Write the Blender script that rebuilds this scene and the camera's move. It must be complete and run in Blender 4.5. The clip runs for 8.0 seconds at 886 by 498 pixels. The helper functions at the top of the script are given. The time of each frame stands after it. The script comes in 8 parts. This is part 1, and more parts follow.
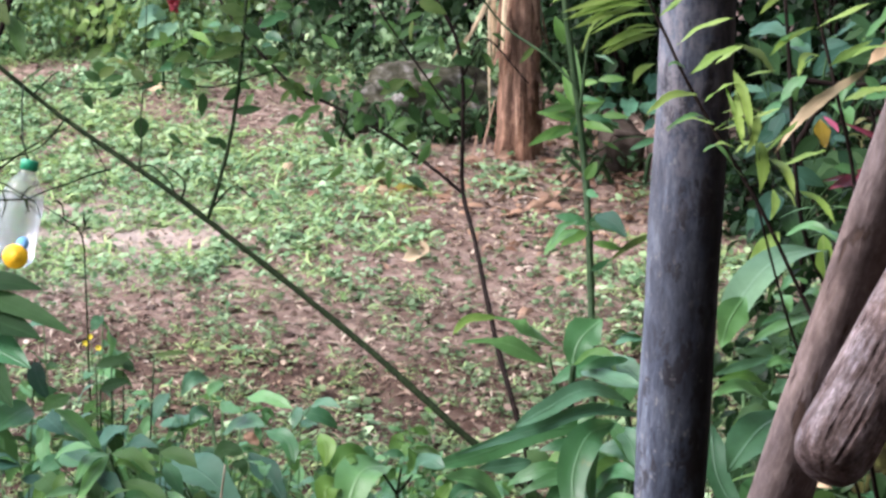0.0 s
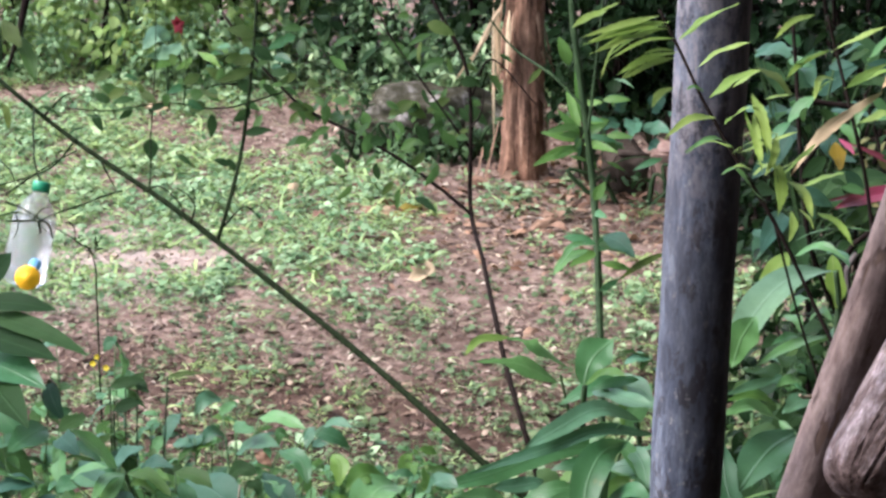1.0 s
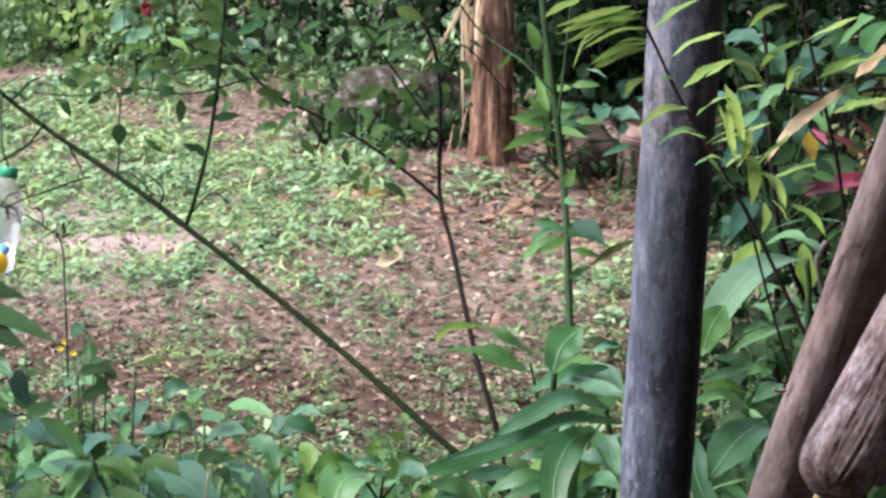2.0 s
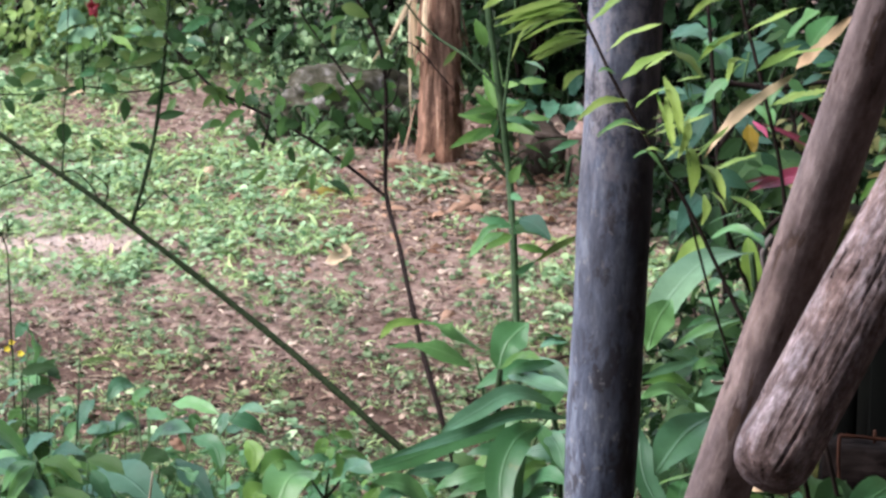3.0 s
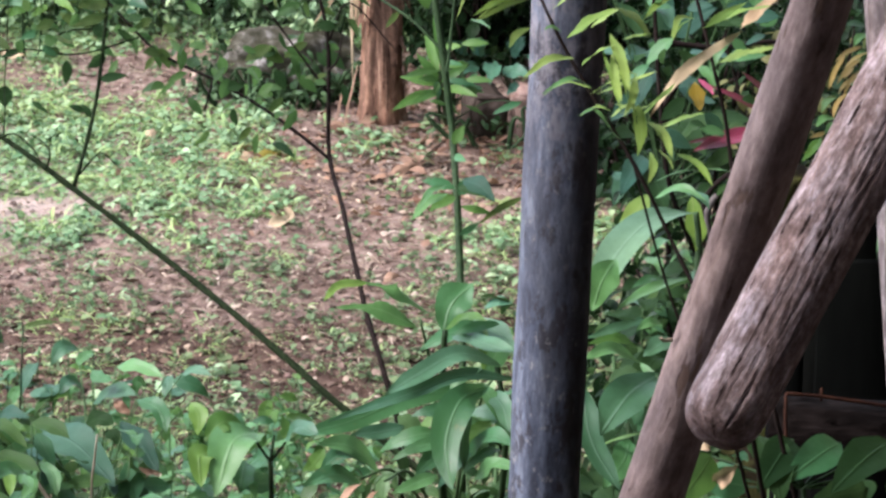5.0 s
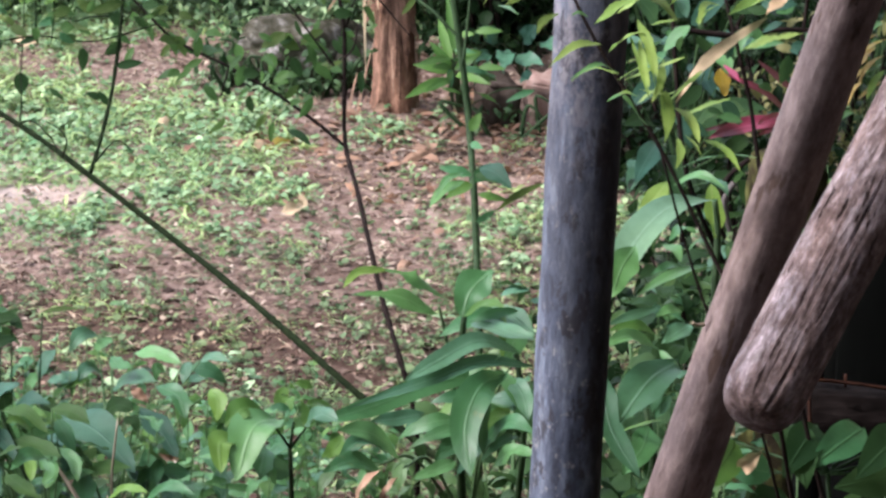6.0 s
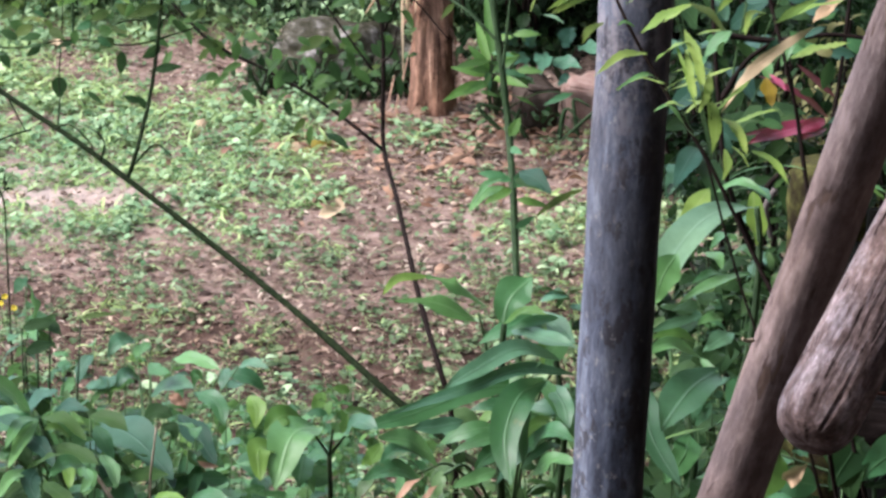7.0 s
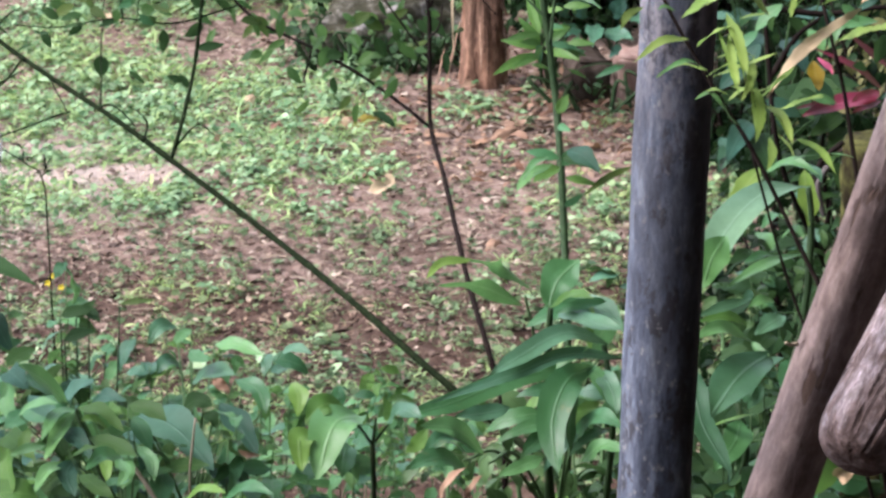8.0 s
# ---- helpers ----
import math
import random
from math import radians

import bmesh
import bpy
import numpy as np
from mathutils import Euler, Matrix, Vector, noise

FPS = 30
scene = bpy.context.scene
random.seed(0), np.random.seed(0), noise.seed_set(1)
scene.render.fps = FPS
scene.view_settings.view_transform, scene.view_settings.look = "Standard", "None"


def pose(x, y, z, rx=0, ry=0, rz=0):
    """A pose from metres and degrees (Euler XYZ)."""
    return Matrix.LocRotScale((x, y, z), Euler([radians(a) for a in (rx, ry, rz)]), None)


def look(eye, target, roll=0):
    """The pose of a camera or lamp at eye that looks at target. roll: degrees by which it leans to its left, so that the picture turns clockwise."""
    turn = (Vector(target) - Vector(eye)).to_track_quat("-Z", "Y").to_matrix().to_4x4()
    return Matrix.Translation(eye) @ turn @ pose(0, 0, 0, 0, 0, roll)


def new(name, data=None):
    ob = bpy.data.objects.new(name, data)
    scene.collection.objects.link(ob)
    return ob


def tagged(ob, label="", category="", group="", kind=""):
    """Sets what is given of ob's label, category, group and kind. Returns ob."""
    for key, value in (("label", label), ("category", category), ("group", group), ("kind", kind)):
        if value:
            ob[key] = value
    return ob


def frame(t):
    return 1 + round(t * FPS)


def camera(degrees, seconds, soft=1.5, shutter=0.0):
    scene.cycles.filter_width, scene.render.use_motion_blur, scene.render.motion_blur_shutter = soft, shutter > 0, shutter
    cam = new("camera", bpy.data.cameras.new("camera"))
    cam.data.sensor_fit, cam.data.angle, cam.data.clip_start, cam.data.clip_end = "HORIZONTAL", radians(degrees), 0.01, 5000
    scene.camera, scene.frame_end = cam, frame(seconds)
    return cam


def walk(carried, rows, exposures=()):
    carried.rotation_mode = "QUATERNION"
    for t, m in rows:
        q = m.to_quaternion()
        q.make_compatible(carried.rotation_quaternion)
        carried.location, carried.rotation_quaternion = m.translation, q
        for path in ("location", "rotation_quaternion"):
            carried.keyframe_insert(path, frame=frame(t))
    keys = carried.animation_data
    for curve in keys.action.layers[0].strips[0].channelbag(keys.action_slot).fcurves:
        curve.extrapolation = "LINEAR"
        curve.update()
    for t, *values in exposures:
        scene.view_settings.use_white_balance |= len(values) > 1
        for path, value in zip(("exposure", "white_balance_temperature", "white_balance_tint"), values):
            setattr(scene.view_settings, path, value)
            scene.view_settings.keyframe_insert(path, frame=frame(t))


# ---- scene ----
cam = camera(16.0, 8.0, soft=2.8, shutter=0.4)
PATH = [
    (0, 0.0149, -0.0022, 2.7906, 71.973, 0.136, 1.972),
    (0.3, 0.0100, -0.0053, 2.7925, 71.912, 0.253, 1.988),
    (0.5, 0.0067, -0.0074, 2.7938, 71.939, 0.331, 2.152),
    (1, -0.0022, -0.0285, 2.8013, 72.322, 0.215, 1.925),
    (1.2, -0.0051, -0.0254, 2.8009, 72.283, -0.086, 1.665),
    (2.3, -0.0057, -0.0127, 2.8029, 71.979, -0.012, 1.163),
    (2.5, -0.0040, -0.0121, 2.7995, 72.056, 0.024, 0.920),
    (3, 0.0046, -0.0012, 2.7948, 71.995, 0.009, 0.456),
    (3.5, 0.0000, 0.0000, 2.7926, 71.869, 0.000, 0.000),
    (4, -0.0063, 0.0005, 2.7910, 71.657, -0.079, -0.236),
    (4.5, 0.0015, 0.0104, 2.7874, 71.495, -0.066, -0.586),
    (4.7, 0.0024, 0.0094, 2.7883, 71.422, -0.069, -0.636),
    (5.8, -0.0112, 0.0014, 2.7893, 71.149, -0.104, -0.558),
    (6, -0.0145, 0.0021, 2.7878, 71.122, -0.080, -0.483),
    (6.5, -0.0216, 0.0032, 2.7896, 71.149, -0.080, -0.292),
    (7, -0.0214, 0.0258, 2.7883, 71.133, -0.028, 0.170),
    (7.5, -0.0152, 0.0734, 2.7831, 70.952, 0.357, 0.504),
    (8, -0.0047, 0.1127, 2.7794, 70.558, 0.730, 1.013),
]
walk(cam, [(t, pose(x, y, z, rx, ry, rz)) for t, x, y, z, rx, ry, rz in PATH],
     exposures=[(0.0, 1.80, 6100, 21), (8.0, 1.80, 6100, 21)])

# ---- light: a bright overcast sky, open towards the yard ----
world = bpy.data.worlds.new("sky")
scene.world = world
world.use_nodes = True
wn = world.node_tree.nodes
sky = wn.new("ShaderNodeTexSky")
sky.sky_type, sky.sun_disc = "NISHITA", False
sky.sun_elevation, sky.sun_rotation = radians(48), radians(-96)
sky.air_density, sky.dust_density = 1.0, 4.0
haze = wn.new("ShaderNodeMix")
haze.data_type = "RGBA"
haze.inputs["Factor"].default_value = 0.55
haze.inputs["B"].default_value = (6.6, 7.4, 8.2, 1)
world.node_tree.links.new(sky.outputs["Color"], haze.inputs["A"])
world.node_tree.links.new(haze.outputs["Result"], wn["Background"].inputs["Color"])
wn["Background"].inputs["Strength"].default_value = 0.15
sun = new("sun", bpy.data.lights.new("sun", "SUN"))
sun.data.energy, sun.data.angle, sun.data.color = 2.1, radians(22), (1.0, 0.97, 0.92)
sun.matrix_world = look((-8, 6.1, 9.3), (0, 7, 0))


# ---- materials ----
def nodes(name):
    m = bpy.data.materials.new(name)
    m.use_nodes = True
    nt = m.node_tree
    return m, nt.nodes, nt.links, nt.nodes["Principled BSDF"]


def ramp(n, l, source, stops):
    r = n.new("ShaderNodeValToRGB")
    e = r.color_ramp.elements
    while len(e) < len(stops):
        e.new(0.5)
    for s, (p, c) in zip(e, stops):
        s.position, s.color = p, (*c, 1)
    l.new(source, r.inputs["Fac"])
    return r.outputs["Color"]


def noise_of(n, l, scale, detail=4.0, rough=0.6, stretch=None, kind="Object"):
    c = n.new("ShaderNodeTexCoord")
    x = n.new("ShaderNodeTexNoise")
    x.inputs["Scale"].default_value, x.inputs["Detail"].default_value, x.inputs["Roughness"].default_value = scale, detail, rough
    if stretch:
        m = n.new("ShaderNodeMapping")
        m.inputs["Scale"].default_value = stretch
        l.new(c.outputs[kind], m.inputs["Vector"])
        l.new(m.outputs["Vector"], x.inputs["Vector"])
    else:
        l.new(c.outputs[kind], x.inputs["Vector"])
    return x.outputs["Fac"]


def mix(n, l, fac, a, b, blend="MIX"):
    m = n.new("ShaderNodeMix")
    m.data_type, m.blend_type = "RGBA", blend
    for key, v in (("Factor", fac), ("A", a), ("B", b)):
        if isinstance(v, (int, float)):
            m.inputs[key].default_value = v
        elif isinstance(v, tuple):
            m.inputs[key].default_value = (*v, 1)
        else:
            l.new(v, m.inputs[key])
    return m.outputs["Result"]


def bump(n, l, bsdf, height, strength, distance):
    b = n.new("ShaderNodeBump")
    b.inputs["Strength"].default_value, b.inputs["Distance"].default_value = strength, distance
    l.new(height, b.inputs["Height"])
    l.new(b.outputs["Normal"], bsdf.inputs["Normal"])


def plain(name, stops, scale, rough=0.8, bump_size=0.003, stretch=None, metal=0.0, strength=0.6):
    m, n, l, b = nodes(name)
    f = noise_of(n, l, scale, 6, 0.65, stretch)
    l.new(ramp(n, l, f, stops), b.inputs["Base Color"])
    b.inputs["Roughness"].default_value, b.inputs["Metallic"].default_value = rough, metal
    b.inputs["Specular IOR Level"].default_value = max(0.0, 0.5 - 0.5 * rough)
    bump(n, l, b, f, strength, bump_size)
    return m


def leaf_material(name, deep, pale, rib, per_island=False, gloss=0.35, clear=0.35, spots=0.0, spot=(0.25, 0.16, 0.05), shine=0.16):
    """Leaf: two greens that vary from leaf to leaf, a paler midrib and side veins, light passing through."""
    m, n, l, b = nodes(name)
    if per_island:
        g = n.new("ShaderNodeNewGeometry")
        rnd = g.outputs["Random Per Island"]
    else:
        o = n.new("ShaderNodeObjectInfo")
        rnd = o.outputs["Random"]
    base = ramp(n, l, rnd, [(0.0, deep), (0.55, tuple((a + c) / 2 for a, c in zip(deep, pale))), (1.0, pale)])
    drift = noise_of(n, l, 1.8, 3)
    base = mix(n, l, 0.25 if per_island else 0.5, base, ramp(n, l, drift, [(0.35, (0.75, 0.95, 1.1)), (0.5, (1.0, 1.0, 1.0)), (0.65, (1.3, 1.1, 0.7))]), "MULTIPLY")
    grain = noise_of(n, l, 60, 4)
    base = mix(n, l, 0.35, base, ramp(n, l, grain, [(0.3, (0.35, 0.4, 0.35)), (0.7, (1.0, 1.0, 1.0))]), "MULTIPLY")
    uv = n.new("ShaderNodeUVMap")
    sep = n.new("ShaderNodeSeparateXYZ")
    l.new(uv.outputs["UV"], sep.inputs["Vector"])
    off = n.new("ShaderNodeMath")
    off.operation = "SUBTRACT"
    off.inputs[1].default_value = 0.5
    l.new(sep.outputs["X"], off.inputs[0])
    side = n.new("ShaderNodeMath")
    side.operation = "ABSOLUTE"
    l.new(off.outputs[0], side.inputs[0])
    midrib = ramp(n, l, side.outputs[0], [(0.0, (1, 1, 1)), (0.018, (0.8, 0.8, 0.8)), (0.04, (0, 0, 0))])
    slant = n.new("ShaderNodeMath")
    slant.operation = "MULTIPLY_ADD"
    slant.inputs[1].default_value = -0.35
    l.new(side.outputs[0], slant.inputs[0])
    l.new(sep.outputs["Y"], slant.inputs[2])
    freq = n.new("ShaderNodeMath")
    freq.operation = "MULTIPLY"
    freq.inputs[1].default_value = 75.0
    l.new(slant.outputs[0], freq.inputs[0])
    wave = n.new("ShaderNodeMath")
    wave.operation = "SINE"
    l.new(freq.outputs[0], wave.inputs[0])
    veins = ramp(n, l, wave.outputs[0], [(0.8, (0, 0, 0)), (1.0, (0.08, 0.08, 0.08))])
    lines = mix(n, l, 1.0, midrib, veins, "ADD")
    base = mix(n, l, mix(n, l, 1.0, lines, (0.3, 0.3, 0.3), "MULTIPLY"), base, rib)
    if spots:
        s = noise_of(n, l, 35, 3)
        base = mix(n, l, ramp(n, l, s, [(0.66, (0, 0, 0)), (0.7, (spots, spots, spots))]), base, spot)
    l.new(base, b.inputs["Base Color"])
    b.inputs["Roughness"].default_value = gloss
    b.inputs["Specular IOR Level"].default_value = shine
    relief = n.new("ShaderNodeMath")
    relief.operation = "ADD"
    l.new(lines, relief.inputs[0])
    l.new(noise_of(n, l, 45 if not per_island else 90, 2), relief.inputs[1])
    bump(n, l, b, relief.outputs[0], 0.5, 0.002)
    tr = n.new("ShaderNodeBsdfTranslucent")
    l.new(mix(n, l, 0.1 if per_island else 0.5, base, (0.13, 0.26, 0.075), "MIX"), tr.inputs["Color"])
    sh = n.new("ShaderNodeMixShader")
    sh.inputs["Fac"].default_value = clear
    l.new(b.outputs["BSDF"], sh.inputs[1])
    l.new(tr.outputs["BSDF"], sh.inputs[2])
    l.new(sh.outputs["Shader"], n["Material Output"].inputs["Surface"])
    return m


def soil_material():
    m, n, l, b = nodes("bare reddish soil")
    wide = noise_of(n, l, 1.6, 5, 0.6)
    fine = noise_of(n, l, 22, 8, 0.7)
    crumbs = noise_of(n, l, 120, 4, 0.6)
    col = ramp(n, l, fine, [(0.28, (0.038, 0.025, 0.020)), (0.46, (0.16, 0.11, 0.086)), (0.60, (0.285, 0.218, 0.178)), (0.78, (0.36, 0.295, 0.25))])
    col = mix(n, l, 0.55, col, ramp(n, l, wide, [(0.35, (0.55, 0.5, 0.45)), (0.65, (1.1, 1.0, 0.97))]), "MULTIPLY")
    col = mix(n, l, 0.5, col, ramp(n, l, crumbs, [(0.35, (0.5, 0.48, 0.46)), (0.6, (1, 1, 1))]), "MULTIPLY")
    # soil multiplied darker towards the near side, its edge broken up by noise
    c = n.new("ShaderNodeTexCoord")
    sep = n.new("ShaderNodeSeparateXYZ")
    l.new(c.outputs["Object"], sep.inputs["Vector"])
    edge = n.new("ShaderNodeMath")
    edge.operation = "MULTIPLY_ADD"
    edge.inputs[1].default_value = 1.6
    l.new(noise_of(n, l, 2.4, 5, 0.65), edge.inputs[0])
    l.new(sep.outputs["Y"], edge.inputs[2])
    near_dark = n.new("ShaderNodeMapRange")
    near_dark.inputs["From Min"].default_value, near_dark.inputs["From Max"].default_value = 8.40, 8.85
    near_dark.inputs["To Min"].default_value, near_dark.inputs["To Max"].default_value = 1.0, 0.0
    l.new(edge.outputs[0], near_dark.inputs["Value"])
    col = mix(n, l, near_dark.outputs["Result"], col, mix(n, l, 1.0, col, (0.41, 0.37, 0.335), "MULTIPLY"))
    # pale trampled dust, driest at one spot of the yard
    off = n.new("ShaderNodeVectorMath")
    off.operation = "SUBTRACT"
    off.inputs[1].default_value = (-1.28, 8.68, 0.0)
    l.new(c.outputs["Object"], off.inputs[0])
    far = n.new("ShaderNodeVectorMath")
    far.operation = "LENGTH"
    l.new(off.outputs["Vector"], far.inputs[0])
    rim = n.new("ShaderNodeMath")
    rim.operation = "MULTIPLY_ADD"
    rim.inputs[1].default_value = 0.9
    l.new(noise_of(n, l, 5.0, 5, 0.65), rim.inputs[0])
    l.new(far.outputs["Value"], rim.inputs[2])
    dust = n.new("ShaderNodeMapRange")
    dust.inputs["From Min"].default_value, dust.inputs["From Max"].default_value = 0.55, 1.0
    dust.inputs["To Min"].default_value, dust.inputs["To Max"].default_value = 0.65, 0.0
    l.new(rim.outputs[0], dust.inputs["Value"])
    col = mix(n, l, dust.outputs["Result"], col, (0.42, 0.345, 0.29))
    l.new(col, b.inputs["Base Color"])
    b.inputs["Roughness"].default_value = 0.95
    b.inputs["Specular IOR Level"].default_value = 0.1
    both = n.new("ShaderNodeMath")
    both.operation = "ADD"
    l.new(fine, both.inputs[0])
    l.new(crumbs, both.inputs[1])
    bump(n, l, b, both.outputs[0], 0.8, 0.012)
    return m


def weathered_wood(name, stops, crack, scale=9.0, flaky=0.7, shine=0.08):
    """Weathered wood: long grain and dark cracks along the object's own z axis, blotches across it."""
    m, n, l, b = nodes(name)
    grain = noise_of(n, l, scale * 7, 6, 0.7, (1, 1, 0.16))
    blotch = noise_of(n, l, scale * 1.6, 7, 0.75, (1, 1, 0.4))
    fissure = noise_of(n, l, scale * 3.2, 7, 0.66, (1, 1, 0.17))
    col = ramp(n, l, blotch, stops)
    col = mix(n, l, 0.6, col, ramp(n, l, grain, [(0.3, (0.45, 0.42, 0.4)), (0.6, (1.05, 1.03, 1.0))]), "MULTIPLY")
    warm = noise_of(n, l, scale * 0.8, 4, 0.6, (1, 1, 0.4))
    col = mix(n, l, 0.4, col, ramp(n, l, warm, [(0.42, (0.88, 0.92, 1.03)), (0.62, (1.20, 0.98, 0.83))]), "MULTIPLY")
    flake = noise_of(n, l, scale * 5, 5, 0.7, (1, 1, 0.45))
    col = mix(n, l, flaky, col, ramp(n, l, flake, [(0.36, (0.42, 0.38, 0.36)), (0.5, (0.9, 0.9, 0.9)), (0.66, (2.0, 2.0, 2.1))]), "MULTIPLY")
    cracks = ramp(n, l, fissure, [(0.36, (1, 1, 1)), (0.40, (0, 0, 0))])
    col = mix(n, l, cracks, col, crack)
    l.new(col, b.inputs["Base Color"])
    b.inputs["Roughness"].default_value = 0.8
    b.inputs["Specular IOR Level"].default_value = shine
    h = n.new("ShaderNodeMath")
    h.operation = "SUBTRACT"
    l.new(grain, h.inputs[0])
    l.new(cracks, h.inputs[1])
    bump(n, l, b, h.outputs[0], 0.9, 0.003)
    return m


def post_material():
    """Grey post: bluish weathered face with long streaks, black mould and painted shade along one side, pale lichen
    crust near its head.
    """
    m, n, l, b = nodes("grey weathered post")
    grain = noise_of(n, l, 105, 7, 0.75, (1, 1, 0.2))
    streak = noise_of(n, l, 48, 7, 0.72, (1, 1, 0.2))
    blotch = noise_of(n, l, 34, 7, 0.72, (1, 1, 0.42))
    patchy = noise_of(n, l, 13, 4, 0.6, (1, 1, 0.5))
    col = ramp(n, l, streak, [(0.36, (0.036, 0.042, 0.057)), (0.5, (0.080, 0.095, 0.126)), (0.64, (0.152, 0.170, 0.202))])
    col = mix(n, l, 0.65, col, ramp(n, l, grain, [(0.36, (0.25, 0.25, 0.28)), (0.5, (0.9, 0.9, 0.9)), (0.64, (1.85, 1.82, 1.72))]), "MULTIPLY")
    col = mix(n, l, ramp(n, l, patchy, [(0.5, (0, 0, 0)), (0.66, (0.6, 0.6, 0.6))]), col, (0.045, 0.047, 0.056))
    col = mix(n, l, ramp(n, l, blotch, [(0.535, (0, 0, 0)), (0.58, (0.78, 0.78, 0.78))]), col, (0.024, 0.021, 0.022))
    c = n.new("ShaderNodeTexCoord")
    sep = n.new("ShaderNodeSeparateXYZ")
    l.new(c.outputs["Object"], sep.inputs["Vector"])
    high = n.new("ShaderNodeMapRange")
    high.inputs["From Min"].default_value, high.inputs["From Max"].default_value = 2.03, 2.20
    l.new(sep.outputs["Z"], high.inputs["Value"])
    crust = noise_of(n, l, 62, 8, 0.8, (1, 1, 0.55))
    f = n.new("ShaderNodeMath")
    f.operation = "MULTIPLY"
    l.new(high.outputs["Result"], f.inputs[0])
    l.new(ramp(n, l, crust, [(0.46, (0, 0, 0)), (0.58, (0.8, 0.8, 0.8))]), f.inputs[1])
    col = mix(n, l, f.outputs[0], col, (0.25, 0.236, 0.245))
    flakes = noise_of(n, l, 120, 4, 0.7, (1, 1, 0.6))
    col = mix(n, l, ramp(n, l, flakes, [(0.60, (0, 0, 0)), (0.65, (0.7, 0.7, 0.7))]), col, (0.24, 0.23, 0.215))
    # mottled mould belt round the middle, deepened to paint in the roof's shade
    scaled = n.new("ShaderNodeMapRange")
    scaled.inputs["From Min"].default_value, scaled.inputs["From Max"].default_value = 1.6, 2.4
    l.new(sep.outputs["Z"], scaled.inputs["Value"])
    col = mix(n, l, mix(n, l, 1.0, ramp(n, l, scaled.outputs["Result"], [(0.28, (0, 0, 0)), (0.40, (1, 1, 1)), (0.60, (1, 1, 1)), (0.72, (0.2, 0.2, 0.2))]), ramp(n, l, noise_of(n, l, 20, 6, 0.7, (1, 1, 0.35)), [(0.40, (0, 0, 0)), (0.56, (0.6, 0.6, 0.6))]), "MULTIPLY"), col, (0.032, 0.032, 0.037))
    # ragged black mould along one side, which also paints that side's shade
    shade_side = n.new("ShaderNodeMath")
    shade_side.operation = "MULTIPLY_ADD"
    shade_side.inputs[1].default_value = 0.075
    l.new(blotch, shade_side.inputs[0])
    l.new(sep.outputs["X"], shade_side.inputs[2])
    mould = ramp(n, l, shade_side.outputs[0], [(0.043, (0, 0, 0)), (0.060, (0.64, 0.64, 0.64))])
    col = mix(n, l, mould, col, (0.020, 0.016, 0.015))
    l.new(col, b.inputs["Base Color"])
    b.inputs["Roughness"].default_value = 0.62
    b.inputs["Specular IOR Level"].default_value = 0.25
    relief = n.new("ShaderNodeMath")
    relief.operation = "ADD"
    l.new(grain, relief.inputs[0])
    l.new(blotch, relief.inputs[1])
    bump(n, l, b, relief.outputs[0], 0.6, 0.002)
    return m


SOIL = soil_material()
LOG = weathered_wood("weathered brown log", [(0.32, (0.094, 0.062, 0.051)), (0.48, (0.178, 0.135, 0.122)), (0.66, (0.315, 0.290, 0.306))], (0.020, 0.012, 0.009), 62.0, 0.62)
RAIL = weathered_wood("smooth barked rail", [(0.3, (0.096, 0.073, 0.066)), (0.5, (0.155, 0.124, 0.115)), (0.72, (0.245, 0.212, 0.208))], (0.085, 0.058, 0.046), 26.0, 0.22)
PALEPOST = weathered_wood("pale grey timber", [(0.3, (0.15, 0.128, 0.122)), (0.55, (0.23, 0.206, 0.20)), (0.75, (0.30, 0.276, 0.272))], (0.06, 0.045, 0.042), 40.0)
# far below real timber's tone: the beam's shade is in its colour
BEAM = weathered_wood("old timber darkened for shade", [(0.3, (0.0024, 0.0021, 0.0018)), (0.6, (0.006, 0.0051, 0.0048)), (0.8, (0.012, 0.0105, 0.0099))], (0.003, 0.0024, 0.0021), 25.0, 0.7, 0.01)
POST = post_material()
FIBRE = weathered_wood("fibrous red-brown trunk", [(0.3, (0.080, 0.043, 0.027)), (0.48, (0.155, 0.088, 0.057)), (0.62, (0.225, 0.140, 0.094)), (0.8, (0.33, 0.25, 0.19))], (0.045, 0.022, 0.014), 11.0, 0.45)
SHEATH = plain("dry tan leaf sheath", [(0.3, (0.132, 0.0726, 0.043)), (0.5, (0.218, 0.132, 0.0826)), (0.7, (0.304, 0.205, 0.132))], 30, 0.7, 0.002, (1, 1, 0.2))
ROCK = plain("lichen grey rock", [(0.34, (0.018, 0.018, 0.010)), (0.47, (0.036, 0.034, 0.022)), (0.57, (0.078, 0.072, 0.055)), (0.67, (0.23, 0.215, 0.19))], 15, 0.95, 0.03)
BROWNROCK = plain("brown field stone", [(0.3, (0.0205, 0.015, 0.0109)), (0.5, (0.0443, 0.0334, 0.0256)), (0.75, (0.075, 0.0597, 0.0477))], 26, 0.9, 0.015)
PINKROCK = plain("pinkish broken block", [(0.3, (0.114, 0.0675, 0.052)), (0.5, (0.188, 0.125, 0.101)), (0.75, (0.25, 0.188, 0.155))], 26, 0.9, 0.012)
STEMDARK = plain("dark green-brown stem", [(0.3, (0.0044, 0.00825, 0.0033)), (0.55, (0.011, 0.0176, 0.0066)), (0.8, (0.0275, 0.0363, 0.0165))], 120, 0.9, 0.001, (1, 1, 0.3))
